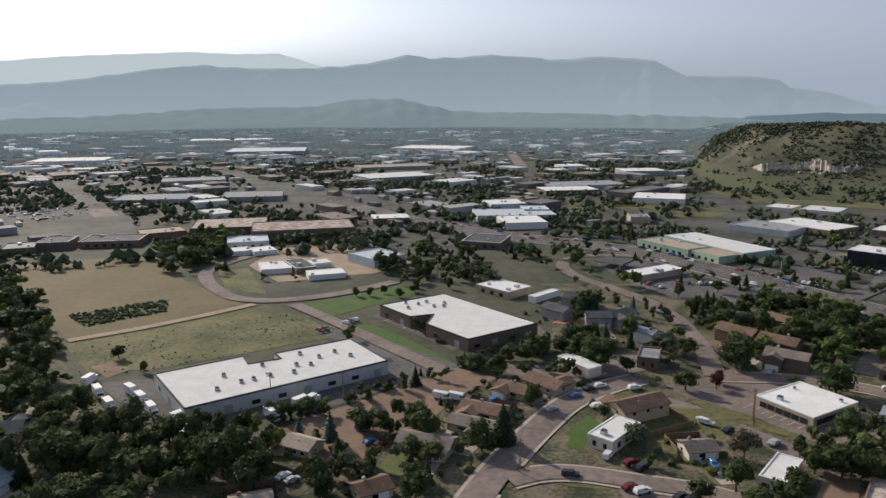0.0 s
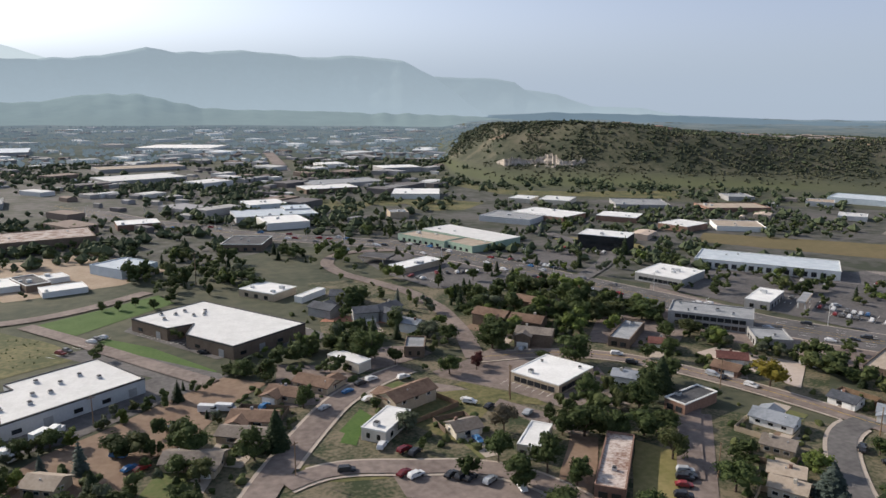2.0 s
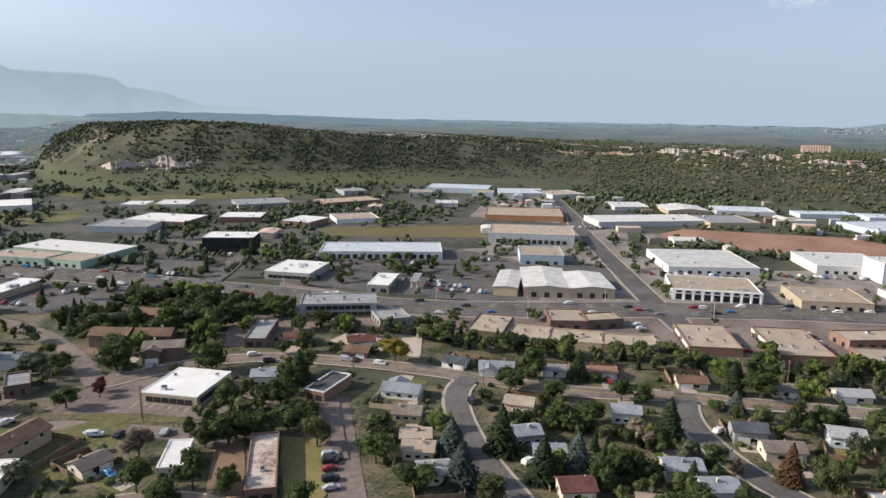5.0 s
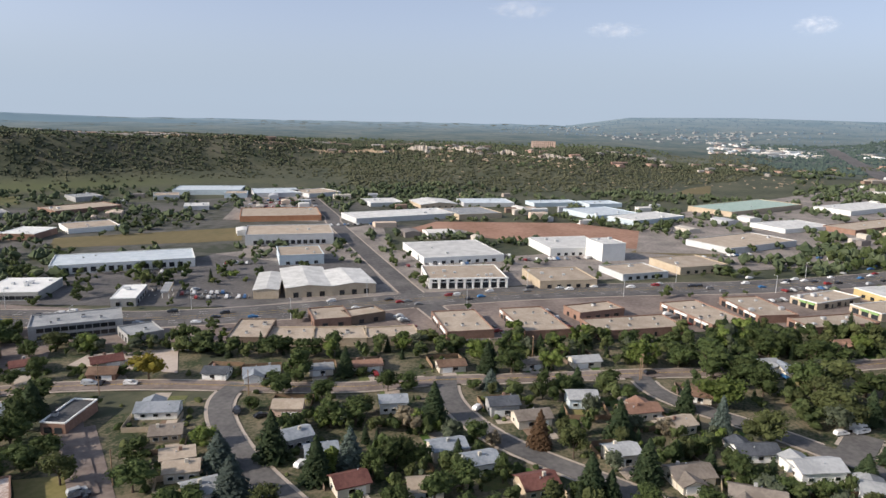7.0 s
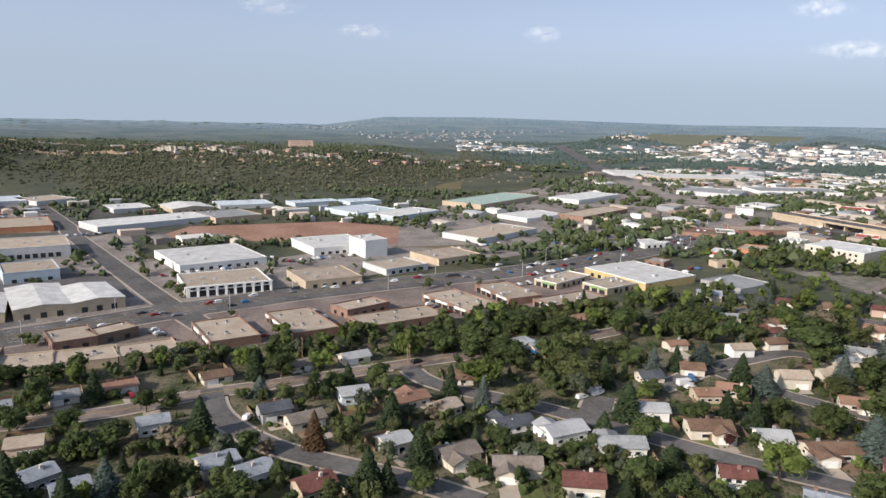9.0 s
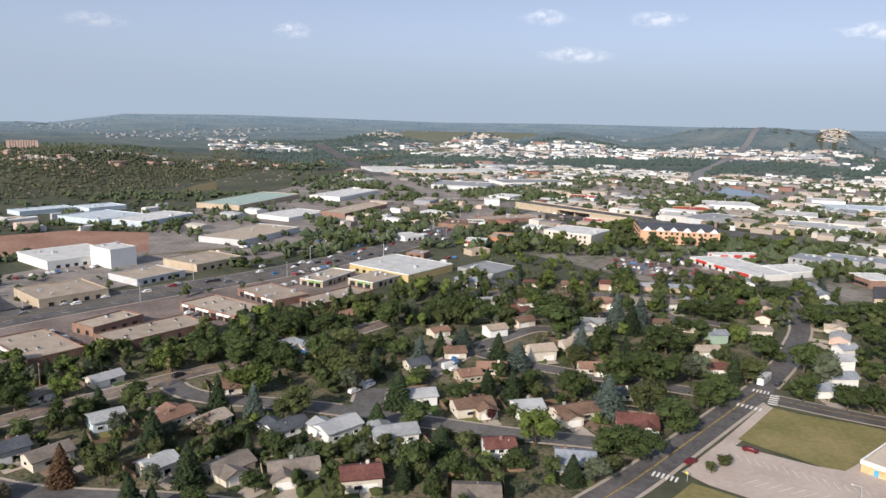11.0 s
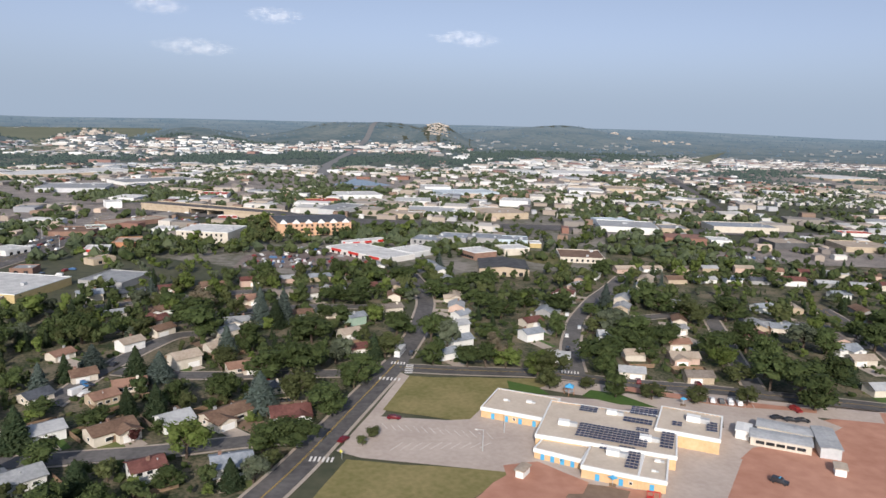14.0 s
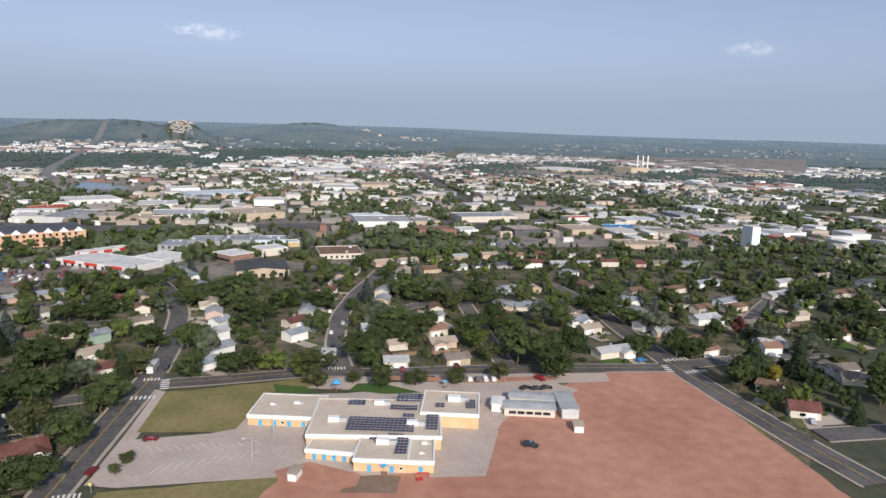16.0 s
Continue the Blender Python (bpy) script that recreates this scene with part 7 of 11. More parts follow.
house(283.7, -36.7, -61.8, 13.6, 9, 3, "bluegrey", "cream")
house(174.4, 62.2, -50.6, 11.5, 9, 4, "bluegrey", "cream")
house(170.4, 51.1, -47.7, 9.1, 9, 4, "bluegrey", "white")
house(165.2, 34.4, -50.4, 11, 10, 3.5, "maroon", "tan")
house(219.2, -65.1, -92.1, 11.4, 10, 4, "white", "white")
house(206.9, -79.2, -88.6, 15.3, 10, 4, "brown", "cream")
house(200.9, -96.3, -93.4, 11, 10, 4, "palegrey", "white")
house(194.8, -110.3, -85.9, 17.4, 10, 3.5, "brown", "cream")
house(193.9, -49.5, -88.4, 15.8, 10, 3.5, "grey", "white")
house(206.3, -20.7, -83.4, 10.2, 9, 3, "slate", "cream")
house(179.3, -18.2, -88.3, 15.3, 10, 3.5, "taupe", "cream")
house(169.8, -34.5, -94, 12.2, 10, 4.5, "maroon", "cream")
house(175.6, -75.8, -99.7, 7.5, 9, 5, "maroon", "white")
house(176.4, -83.6, -95, 7.5, 9, 3.5, "maroon", "cream")
house(251.4, -125.4, -90.3, 12.3, 10, 5, "tan", "cream")
house(284.4, -118.6, -80.8, 10.9, 9, 4.5, "tan", "white")
house(311.8, -141.8, -77.6, 14.4, 9, 3.5, "maroon", "cream")
house(295.4, -137.1, -76.8, 11.4, 9, 4, "brown", "cream")
house(260.9, -91.3, -95.7, 9.7, 9, 3.5, "brown", "cream")
house(235.1, -88, -85.3, 9.1, 9, 3.5, "terracotta", "tan")
house(290.7, -94, -73.9, 8, 8, 3, "terracotta", "cream")
house(251.6, -72.9, -77.7, 8.9, 9, 3, "slate", "cream")
house(259.3, -145.7, -91.5, 15.4, 9, 3, "tan", "cream")
house(276.8, -157.2, -84.8, 11.7, 9, 3, "grey", "cream")
house(187.4, 23.1, -78.8, 11, 9, 3, "taupe", "tan")
house(190.2, -109.5, -110.4, 14.3, 10, 4, "brown", "cream")
house(182, -125.7, -117.5, 14.5, 11, 3.5, "maroon", "white")
house(164.5, -94.5, -114.5, 12.6, 11, 3.5, "bluegrey", "white")
house(154.2, -61.1, -109.4, 13.8, 10, 3.5, "taupe", "cream")
house(218.9, -184.3, -109.1, 10, 9, 3.5, "maroon", "cream")
house(237.6, -196, -100, 11, 9, 3.5, "tan", "cream")
house(252.8, -212.1, -97.9, 7.5, 8, 5, "bluegrey", "greenw")
house(211.3, -239.2, -103.8, 10.2, 9, 5, "palegrey", "white")
house(197.2, -224.3, -103.5, 12.4, 9, 4, "bluegrey", "white")
house(189.5, -207.7, -102.4, 9.9, 8, 3.5, "bluegrey", "white")
house(181.3, -255.2, -106, 11.1, 9, 4.5, "bluegrey", "white")
house(194.5, -273, -104.7, 11, 9, 3.5, "maroon", "cream")
house(154.9, -238.8, -148.8, 7.6, 9, 3.5, "palegrey", "white")
house(243.6, -122.9, -106, 11.3, 9, 5, "tan", "cream")
house(311.7, -144.1, -102.6, 13.1, 9, 3.5, "brown", "cream")
house(293.2, -137, -93.3, 8.8, 9, 3.5, "brown", "cream")
house(287.6, -170.2, -112.2, 13.7, 9, 3, "grey", "cream")
house(318, -215.5, -111.5, 14.1, 9, 3, "taupe", "cream")
house(332.9, -176.3, -111.5, 10.7, 8, 3, "palegrey", "white")
house(241.2, -99.7, -107.7, 12.8, 9, 3, "terracotta", "cream")
house(307.6, -225.6, -94.9, 8.8, 8, 4, "taupe", "white")
house(231.5, -138.5, -107.6, 13.6, 9, 3, "terracotta", "cream")
house(206.7, -133.8, -113.6, 12.2, 9, 3, "slate", "cream")
house(257.2, -240, -112.2, 11.3, 9, 3.5, "taupe", "cream")
house(225.2, -257.1, -90.7, 7.2, 8, 3.5, "bluegrey", "white")
house(212.7, -311.6, 150.8, 14.9, 8, 4, "palegrey", "white")
house(129.1, -292.4, -127.4, 11.5, 9, 4, "terracotta", "cream")
house(139.8, -314.1, -120.9, 10.2, 8, 4, "grey", "cream")
house(119.1, -277, -136.1, 13.8, 9, 3.5, "tan", "pink")
house(105, -259.3, -136.7, 12.1, 9, 3.5, "taupe", "tan")
house(49.2, -300.1, -131.3, 19.4, 9, 3.5, "palegrey", "cream")
house(74.2, -341.1, -123.5, 13.1, 8, 4, "bluegrey", "white")
house(65.7, -331.2, -129.2, 12.6, 8, 3.5, "tan", "cream")
house(41.6, -351.9, -120.5, 15.5, 9, 4, "tan", "white")
house(16.4, -377.5, -129.5, 17.7, 9, 4, "palegrey", "white")
house(19.9, -331.8, -132, 12.7, 9, 3.5, "brown", "cream")
house(12.1, -322.8, -133.2, 9.5, 9, 3.5, "terracotta", "cream")
house(58.1, -393, -125.1, 17.6, 9, 4.5, "bluegrey", "white")
house(19.4, -399.6, -125, 12.8, 8, 4, "brown", "cream")
house(8.2, -425, -123.8, 16.4, 9, 3.5, "bluegrey", "white")
house(-13.4, -338.5, -146.6, 10, 9, 4, "terracotta", "white")
house(-24.3, -381.7, -146.2, 11.8, 9, 3.5, "brown", "cream")
house(-18.7, -459, -125.8, 19.7, 9, 3.5, "palegrey", "cream")
house(-23.1, -265.6, -170.2, 11.6, 11, 3.5, "maroon", "cream")
house(-13.2, -285, 162.4, 8.3, 9, 3.5, "brown", "cream")
house(38.3, -443.7, -125.2, 21, 9, 3.5, "brown", "cream")
house(22, -473.2, -124.9, 22.7, 9, 3.5, "bluegrey", "white")
house(106.7, -459.4, -128.7, 13.4, 9, 3.5, "bluegrey", "white")
house(126.9, -391.9, -118.9, 13.2, 9, 3.5, "bluegrey", "white")
house(101.2, -317.7, -133.5, 8.9, 8, 4, "palegrey", "white")
house(68.1, -390.1, -121.5, 15.2, 8, 3.5, "grey", "cream")
house(125, -244.4, -146.7, 11.3, 8, 3.5, "palegrey", "cream")
house(135.4, -265, -134.2, 7.7, 8, 3.5, "tan", "cream")
house(156.4, -280.3, -135.9, 10.8, 8, 4, "palegrey", "white")
house(-23.7, -271.2, -141.3, 20.6, 11, 3.5, "maroon", "cream")
house(-43.2, -311.4, -164, 12.3, 10, 3.5, "taupe", "cream")
house(-40.1, -321.4, -143.7, 14, 9, 3.5, "taupe", "white")
house(21, -338.4, -143.5, 13, 9, 3.5, "terracotta", "cream")
house(11.8, -325.8, -138.2, 10.4, 8, 3, "maroon", "cream")
house(10.2, -385.6, -126.3, 18.7, 9, 4, "palegrey", "white")
house(-13.1, -348.9, -137.7, 14.4, 9, 3.5, "palegrey", "white")
house(-40.5, -379.8, -139.6, 18.6, 10, 3.5, "maroon", "cream")
house(-3.9, -377.5, -134.7, 10.9, 9, 3.5, "taupe", "cream")
house(-61.3, -412.3, -161.3, 11.8, 9, 3.5, "palegrey", "cream")
house(-33.2, -442.8, -134.1, 13.9, 9, 3.5, "bluegrey", "white")
house(-55.2, -485, -132.6, 19.9, 9, 3.5, "brown", "cream")
house(3.5, -413.1, -129.7, 17.4, 9, 3.5, "brown", "cream")
house(-26.9, -409.4, -134.4, 16, 9, 3.5, "tan", "cream")
house(-70.3, -458.9, -150.4, 13.7, 9, 3.5, "taupe", "white")
house(-23.4, -502.1, -130.7, 15.8, 9, 3.5, "palegrey", "white")
house(-48.7, -537.6, -130.5, 17.2, 9, 3.5, "tan", "cream")
house(-75.6, -532.1, -137.9, 17.1, 9, 3.5, "slate", "white")
CAMPUS = [(114.8, -87.6), (146.8, -136.3), (181.1, -184.0), (118.8, -228.5), (22.5, -288.3), (-3.6, -189.5)]
fill_houses(("linden", "walnut", "birch", "birch_side", "cedar", "school", "boulder_north", "pine", "pine_south", "maple", "oak", "elm_east", "linden_side", "walnut_side", "far_lane", "far_lane_b", "pine_north", "oak_north"), 330, 560, 4)


# ---------------------------------------------------------------- the school
def school_wing(x, y, rot, L, D, h, units=(), doors=0):
    """One wing of the school: tan brick, deep white fascia, tan roof."""
    thing = tagged(new("school_wing"), "tan brick school wing with deep white fascia and tan roof", "school building", "school wings")
    thing.matrix_world = pose(x, y, 0, 0, 0, rot)
    SOLID.append((x, y, radians(rot), L / 2, D / 2))
    part("wall", shell(L, D, h, 0.5), "wall_school", thing)
    bm = bmesh.new()
    add_box(bm, -L / 2 + 0.3, L / 2 - 0.3, -D / 2 + 0.3, D / 2 - 0.3, h - 0.7, h - 0.3)
    part("roof", bm, "roof_school", thing, "sun-bleached tan roof")
    bm = bmesh.new()
    for x0, x1, y0, y1 in ((-L / 2 - .25, L / 2 + .25, -D / 2 - .25, -D / 2 + .3), (-L / 2 - .25, L / 2 + .25, D / 2 - .3, D / 2 + .25), (-L / 2 - .25, -L / 2 + .3, -D / 2 + .3, D / 2 - .3), (L / 2 - .3, L / 2 + .25, -D / 2 + .3, D / 2 - .3)):
        add_box(bm, x0, x1, y0, y1, h - 1.15, h + 0.06)
    part("fascia", bm, "trim_white", thing, "deep white fascia board")
    for i in range(doors):
        u = (-0.42 + 0.84 * (i + 0.5) / doors) * L
        box_part("door", u, -D / 2 - 0.06, 0.05, 1.15, 0.16, 2.1, "blue_panel", thing, 0, "bright blue door")
        if i % 2:
            window(u + 2.6, -D / 2 - 0.03, 1.1, 1.0, 0.9, thing, 0, "trim_white")
    for u, v, s in units:
        un = box_part("roof_unit", u * L, v * D, h - 0.3, s * 1.15, s * 0.7, s * 0.5, "trim_white", thing, 0, "white air handling unit")
        box_part("duct", s * 0.9, 0, 0, s * 0.9, s * 0.5, s * 0.4, "galvanised", un)
    return thing


def solar_array(x, y, z, rot, L, D):
    """Rows of tilted dark blue panels on a rack."""
    thing = tagged(new("solar_array"), "array of dark blue solar panels on the flat roof", "solar panels", "roof solar arrays")
    thing.matrix_world = pose(x, y, z, 0, 0, rot)
    nx, ny = max(1, round(L / 1.3)), max(1, round(D / 1.9))
    for j in range(ny):
        yy = -D / 2 + (j + 0.5) * D / ny
        box_part("rail", 0, yy, 0, L, 0.1, 0.22, "galvanised", thing)
        for i in range(nx):
            p = box_part("panel", -L / 2 + (i + 0.5) * L / nx, yy, 0.3, L / nx * 0.85, D / ny * 0.80, 0.05, "solar", thing)
            p.rotation_euler = (radians(-6), 0, 0)
    return thing




def play_piece(kind, x, y):
    """Playground pieces of the school yard."""
    if kind == "umbrella":
        thing = tagged(new("sunshade"), "blue square sunshade over a picnic bench", "sunshade", "playground")
        thing.matrix_world = pose(x, y, 0.1, 0, 0, 25)
        box_part("post", 0, 0, 0, 0.12, 0.12, 2.6, "galvanised", thing)
        bm = bmesh.new()
        bmesh.ops.create_cone(bm, cap_ends=True, segments=4, radius1=1.4, radius2=0.1, depth=0.6, matrix=Matrix.Translation((0, 0, 2.9)))
        part("canopy", bm, "blue_panel", thing, "blue fabric canopy")
        box_part("bench", 0, 0, 0.3, 1.8, 1.8, 0.12, "timber", thing)
    elif kind == "play":
        thing = tagged(new("play_frame"), "blue and orange climbing frame with slides", "play frame", "playground")
        thing.matrix_world = pose(x, y, 0.1, 0, 0, -20)
        for sx in (-1.2, 1.2):
            for sy in (-1.2, 1.2):
                box_part("post", sx, sy, 0, 0.16, 0.16, 3.0, "wall_orange", thing)
        box_part("platform", 0, 0, 1.3, 2.6, 2.6, 0.14, "galvanised", thing)
        bm = bmesh.new()
        bmesh.ops.create_cone(bm, cap_ends=True, segments=4, radius1=2.3, radius2=0.1, depth=1.3, matrix=Matrix.Translation((0, 0, 3.6)))
        part("canopy", bm, "blue_panel", thing, "blue pitched canopy")
        sl = box_part("slide", 2.6, 0, 0.1, 3.4, 0.8, 0.14, "wall_orange", thing)
        sl.rotation_euler = (0, radians(24), 0)
        sl.location.z = 0.75
    else:
        thing = tagged(new("play_frame"), "red steel climbing frame on bare earth", "play frame", "playground")
        thing.matrix_world = pose(x, y, 0.1, 0, 0, 30)
        for sx in (-1.6, 0, 1.6):
            box_part("post", sx, 0, 0, 0.16, 0.16, 2.2, "red_panel", thing)
        box_part("bar", 0, 0, 2.1, 3.4, 0.5, 0.14, "red_panel", thing)
        box_part("deck", 0.8, 0.9, 0.9, 1.7, 1.6, 0.12, "red_panel", thing)
    return thing
school_wing(133.2, -184.1, -158.9, 22, 18.4, 3.8, ((0.1, 0.1, 1.6), (-0.25, 0.0, 1.2)), 4)
school_wing(102.1, -187.3, -155, 40.1, 28.1, 4.6, ((-0.33, -0.12, 3.0), (0.28, -0.2, 3.0), (0.0, 0.38, 2.8)), 0)
school_wing(105.1, -166.6, -163.7, 14.1, 8.9, 3.3, (), 4)
school_wing(90.5, -170.5, -158.7, 15.1, 16.3, 4, ((-0.05, 0.15, 3.2),), 2)
school_wing(80.5, -174.7, -156.1, 7.2, 16.2, 3.9, ((0.1, 0.2, 1.4), (0.0, -0.2, 1.0)), 1)
school_wing(85.3, -207.7, -159.9, 18.6, 18.9, 5.2, ((0.05, 0.1, 3.6),), 0)
solar_array(97.8, -182.0, 4.65, -157.5, 20.8, 10.6)
solar_array(93.2, -191.9, 4.65, -157.5, 3.8, 2.9)
solar_array(84.5, -190.7, 4.65, -157.5, 3.8, 12.1)
solar_array(113.2, -193.8, 4.65, -157.5, 5.8, 4.9)
solar_array(99.7, -205.4, 4.65, -157.5, 8.3, 7.2)
solar_array(97.4, -197.0, 4.65, -157.5, 8.9, 4.5)
solar_array(90.8, -178.4, 4.05, -157.5, 4.7, 2.6)
solar_array(85.9, -172.7, 4.05, -157.5, 3.5, 11.2)
solar_array(96.0, -174.1, 4.05, -157.5, 2.2, 4.3)
solar_array(87.2, -202.9, 5.20, -157.5, 3.1, 3.9)
solar_array(78.6, -208.5, 5.20, -157.5, 3.3, 7.9)
flat_building(62.6, -222.3, -159.8, 17, 6.8, 3, "cream", "palegrey", "gable")
flat_building(64.1, -231.3, -164.3, 16.2, 6.3, 3, "cream", "palegrey", "gable")
flat_building(52.1, -231, -154.6, 5.7, 16, 3.5, "palegrey", "palegrey", "gable")
flat_building(73.4, -221.2, -164.2, 4, 6.6, 3, "white", "white", "gable")
flat_building(44.2, -215.9, -160.4, 2.9, 4.3, 2.4, "white", "tan", "gable")
flat_building(106.7, -149.7, -166.8, 2.3, 4.7, 2.4, "white", "tan", "gable")
play_piece("play", 131.5, -210.6)
play_piece("umbrella", 97.8, -231)
play_piece("umbrella", 86.1, -162.4)
play_piece("red", 75.1, -164)

# ---------------------------------------------------------------- the plan: trees
plant([(-55.3, 172.2, 13, 'd'), (-53.8, 186.2, 12, 'd'), (-66.6, 186.5, 12, 'd'), (-29.7, 164.5, 10, 'd'), (-86.3, 192.1, 13, 'd'), (-97, 187.2, 12, 'd'), (-99.3, 176.2, 12, 'd'), (-85.7, 175.9, 12, 'd'), (-75.2, 188.4, 11, 'd'), (-130.2, 219.1, 12, 'd'), (-159.9, 261.9, 12, 'd'), (-141.1, 246.7, 12, 'd'), (-110.4, 172, 9, 's'), (-114.1, 202.1, 12, 'd'), (-109.4, 209.9, 11, 'd')])
plant([(-39.3, 353.7, 5, 'd'), (-32.1, 353.5, 5, 'd'), (-25.2, 358.9, 5, 'd'), (-9.2, 370.2, 5, 'd'), (-45.8, 359.6, 4, 'd'), (-171.8, 457.2, 9, 'd'), (-152, 431.1, 9, 'd'), (-140.4, 438.8, 9, 'd'), (-160.3, 415.9, 8, 'd'), (-136.5, 455.9, 9, 'd'), (-7.9, 382.7, 8, 'd'), (-1.7, 395.9, 8, 'd'), (-22.2, 418.6, 8, 'd'), (146.3, 420.3, 6, 'd'), (147.4, 353.2, 7, 'd'), (160.9, 364.5, 7, 'd'), (122.7, 318, 8, 's'), (131.6, 327.3, 8, 's'), (148.1, 303.9, 9, 'd'), (175.4, 311.8, 9, 'd'), (171.8, 286.9, 10, 'd'), (196, 311.2, 9, 'd'), (-122, 264, 6, 'd'), (-106.1, 248.6, 5, 'd'), (-92.2, 334.4, 4, 'd'), (-200.4, 353.5, 6, 'd')])
plant([(99.5, 232.5, 5, 'm')])
plant([(173, 317.8, 8, 'd'), (179.4, 305.9, 8, 'd'), (185.6, 294.4, 8, 'd'), (191.6, 283.1, 8, 'd'), (197.4, 272.1, 8, 'd'), (203.1, 261.4, 7, 'd'), (155.9, 297.8, 8, 'd'), (134.7, 308, 8, 'd'), (136.6, 331.9, 6, 's'), (168.6, 368.1, 6, 's'), (170.2, 350.3, 6, 's'), (136.2, 376.2, 5, 's'), (126.2, 501.7, 9, 'd'), (130.8, 486.4, 9, 'd'), (110.8, 525.4, 8, 'd'), (127.7, 435.5, 5, 's'), (97.5, 511.2, 6, 's')])

plant([(318.1, 305.2, 6, 'd')])





grown((-12.4, -266.7, 8.4, 7.6, "d"), (-19.1, -276.1, 8.6, 7.8, "o"), (-2.8, -280.3, 15.6, 12.0, "d"), (-14.8, -293.2, 9.1, 6.6, "y"), (-6.7, -296.1, 16.3, 12.1, "s"), (-30.5, -294.7, 9.0, 9.0, "d"), (-23.4, -308.5, 17.7, 7.3, "s"), (-28.1, -339.4, 12.8, 11.4, "g"), (-11.1, -348.8, 10.8, 15.6, "g"), (-0.0, -358.0, 11.4, 4.3, "m"), (-38.6, -451.6, 13.3, 16.3, "d"), (-39.4, -264.1, 10.4, 5.0, "s"), (-49.2, -285.7, 12.7, 9.3, "d"), (-51.6, -299.1, 17.6, 11.9, "d"), (-40.0, -325.7, 7.3, 9.4, "o"), (-40.1, -364.5, 11.4, 13.1, "d"))
grown((-60.3, -398.6, 14.4, 14.0, "d"), (-56.6, -433.3, 12.6, 17.2, "d"), (123.7, 145.1, 10.1, 8.7, "o"), (129.7, 174.4, 13.0, 9.4, "d"), (139.5, 183.1, 11.5, 10.3, "d"), (153.5, 194.7, 10.2, 9.9, "d"), (178.5, 203.1, 4.8, 4.0, "d"), (162.6, 217.5, 6.1, 5.4, "d"), (170.0, 213.3, 8.3, 6.7, "d"), (125.8, 108.9, 7.1, 6.8, "d"), (122.5, 113.6, 6.9, 8.1, "d"), (132.5, 103.3, 11.9, 8.4, "b"), (125.8, 127.9, 9.2, 9.9, "d"), (143.3, 115.3, 11.3, 7.5, "b"), (136.3, 137.0, 9.1, 9.1, "d"), (152.2, 127.6, 7.2, 8.0, "l"))
grown((178.1, 129.9, 5.7, 5.0, "d"), (184.9, 178.6, 11.4, 10.9, "y"), (181.4, 193.7, 4.6, 5.6, "d"), (217.8, 172.4, 5.1, 6.6, "d"), (200.9, 217.8, 5.1, 5.5, "d"), (142.3, 63.5, 7.8, 7.1, "d"), (129.7, 91.6, 9.1, 7.4, "o"), (148.0, 88.5, 12.9, 6.8, "s"), (155.1, 75.8, 10.5, 6.8, "d"), (161.2, 72.0, 10.9, 8.4, "d"), (156.6, 83.2, 12.5, 7.0, "b"), (153.2, 105.4, 14.9, 7.8, "s"), (177.3, 100.9, 10.4, 9.4, "d"), (182.1, 94.7, 9.6, 9.5, "d"), (195.5, 114.3, 7.6, 7.9, "d"), (192.1, 129.6, 9.0, 9.5, "d"))
grown((211.5, 96.8, 8.6, 6.8, "d"), (203.0, 129.9, 14.1, 10.3, "d"), (219.1, 111.6, 3.9, 4.5, "d"), (217.3, 117.1, 11.4, 4.9, "s"), (231.1, 138.6, 8.1, 8.8, "d"), (226.8, 155.1, 7.9, 11.1, "d"), (149.6, 56.1, 9.1, 7.7, "d"), (157.3, 51.4, 9.3, 9.5, "d"), (165.4, 43.3, 8.9, 5.6, "d"), (164.4, 65.9, 7.9, 6.1, "d"), (171.8, 58.0, 7.2, 3.4, "s"), (184.0, 51.4, 5.6, 5.5, "r"), (183.9, 56.2, 9.1, 5.9, "d"), (183.8, 78.5, 8.0, 9.4, "r"), (193.7, 73.5, 13.2, 7.0, "s"), (213.1, 90.7, 7.6, 7.4, "d"))
grown((222.9, 70.1, 4.6, 4.7, "d"), (225.3, 64.6, 7.9, 5.5, "b"), (240.5, 70.5, 12.1, 4.6, "s"), (243.0, 61.9, 10.3, 10.5, "d"), (251.1, 76.5, 9.8, 9.9, "l"), (265.3, 66.8, 6.2, 9.1, "d"), (269.4, 57.3, 8.5, 4.5, "s"), (165.8, 20.7, 13.1, 6.5, "s"), (168.0, 4.5, 7.8, 7.6, "d"), (167.7, 16.0, 8.6, 4.5, "s"), (181.1, 8.2, 12.4, 6.9, "s"), (180.7, 17.0, 8.5, 5.3, "g"), (186.1, 28.6, 11.4, 7.9, "o"), (189.2, 39.0, 11.7, 5.6, "n"), (203.7, 18.3, 12.9, 7.1, "s"), (209.3, 14.7, 6.8, 5.2, "g"))
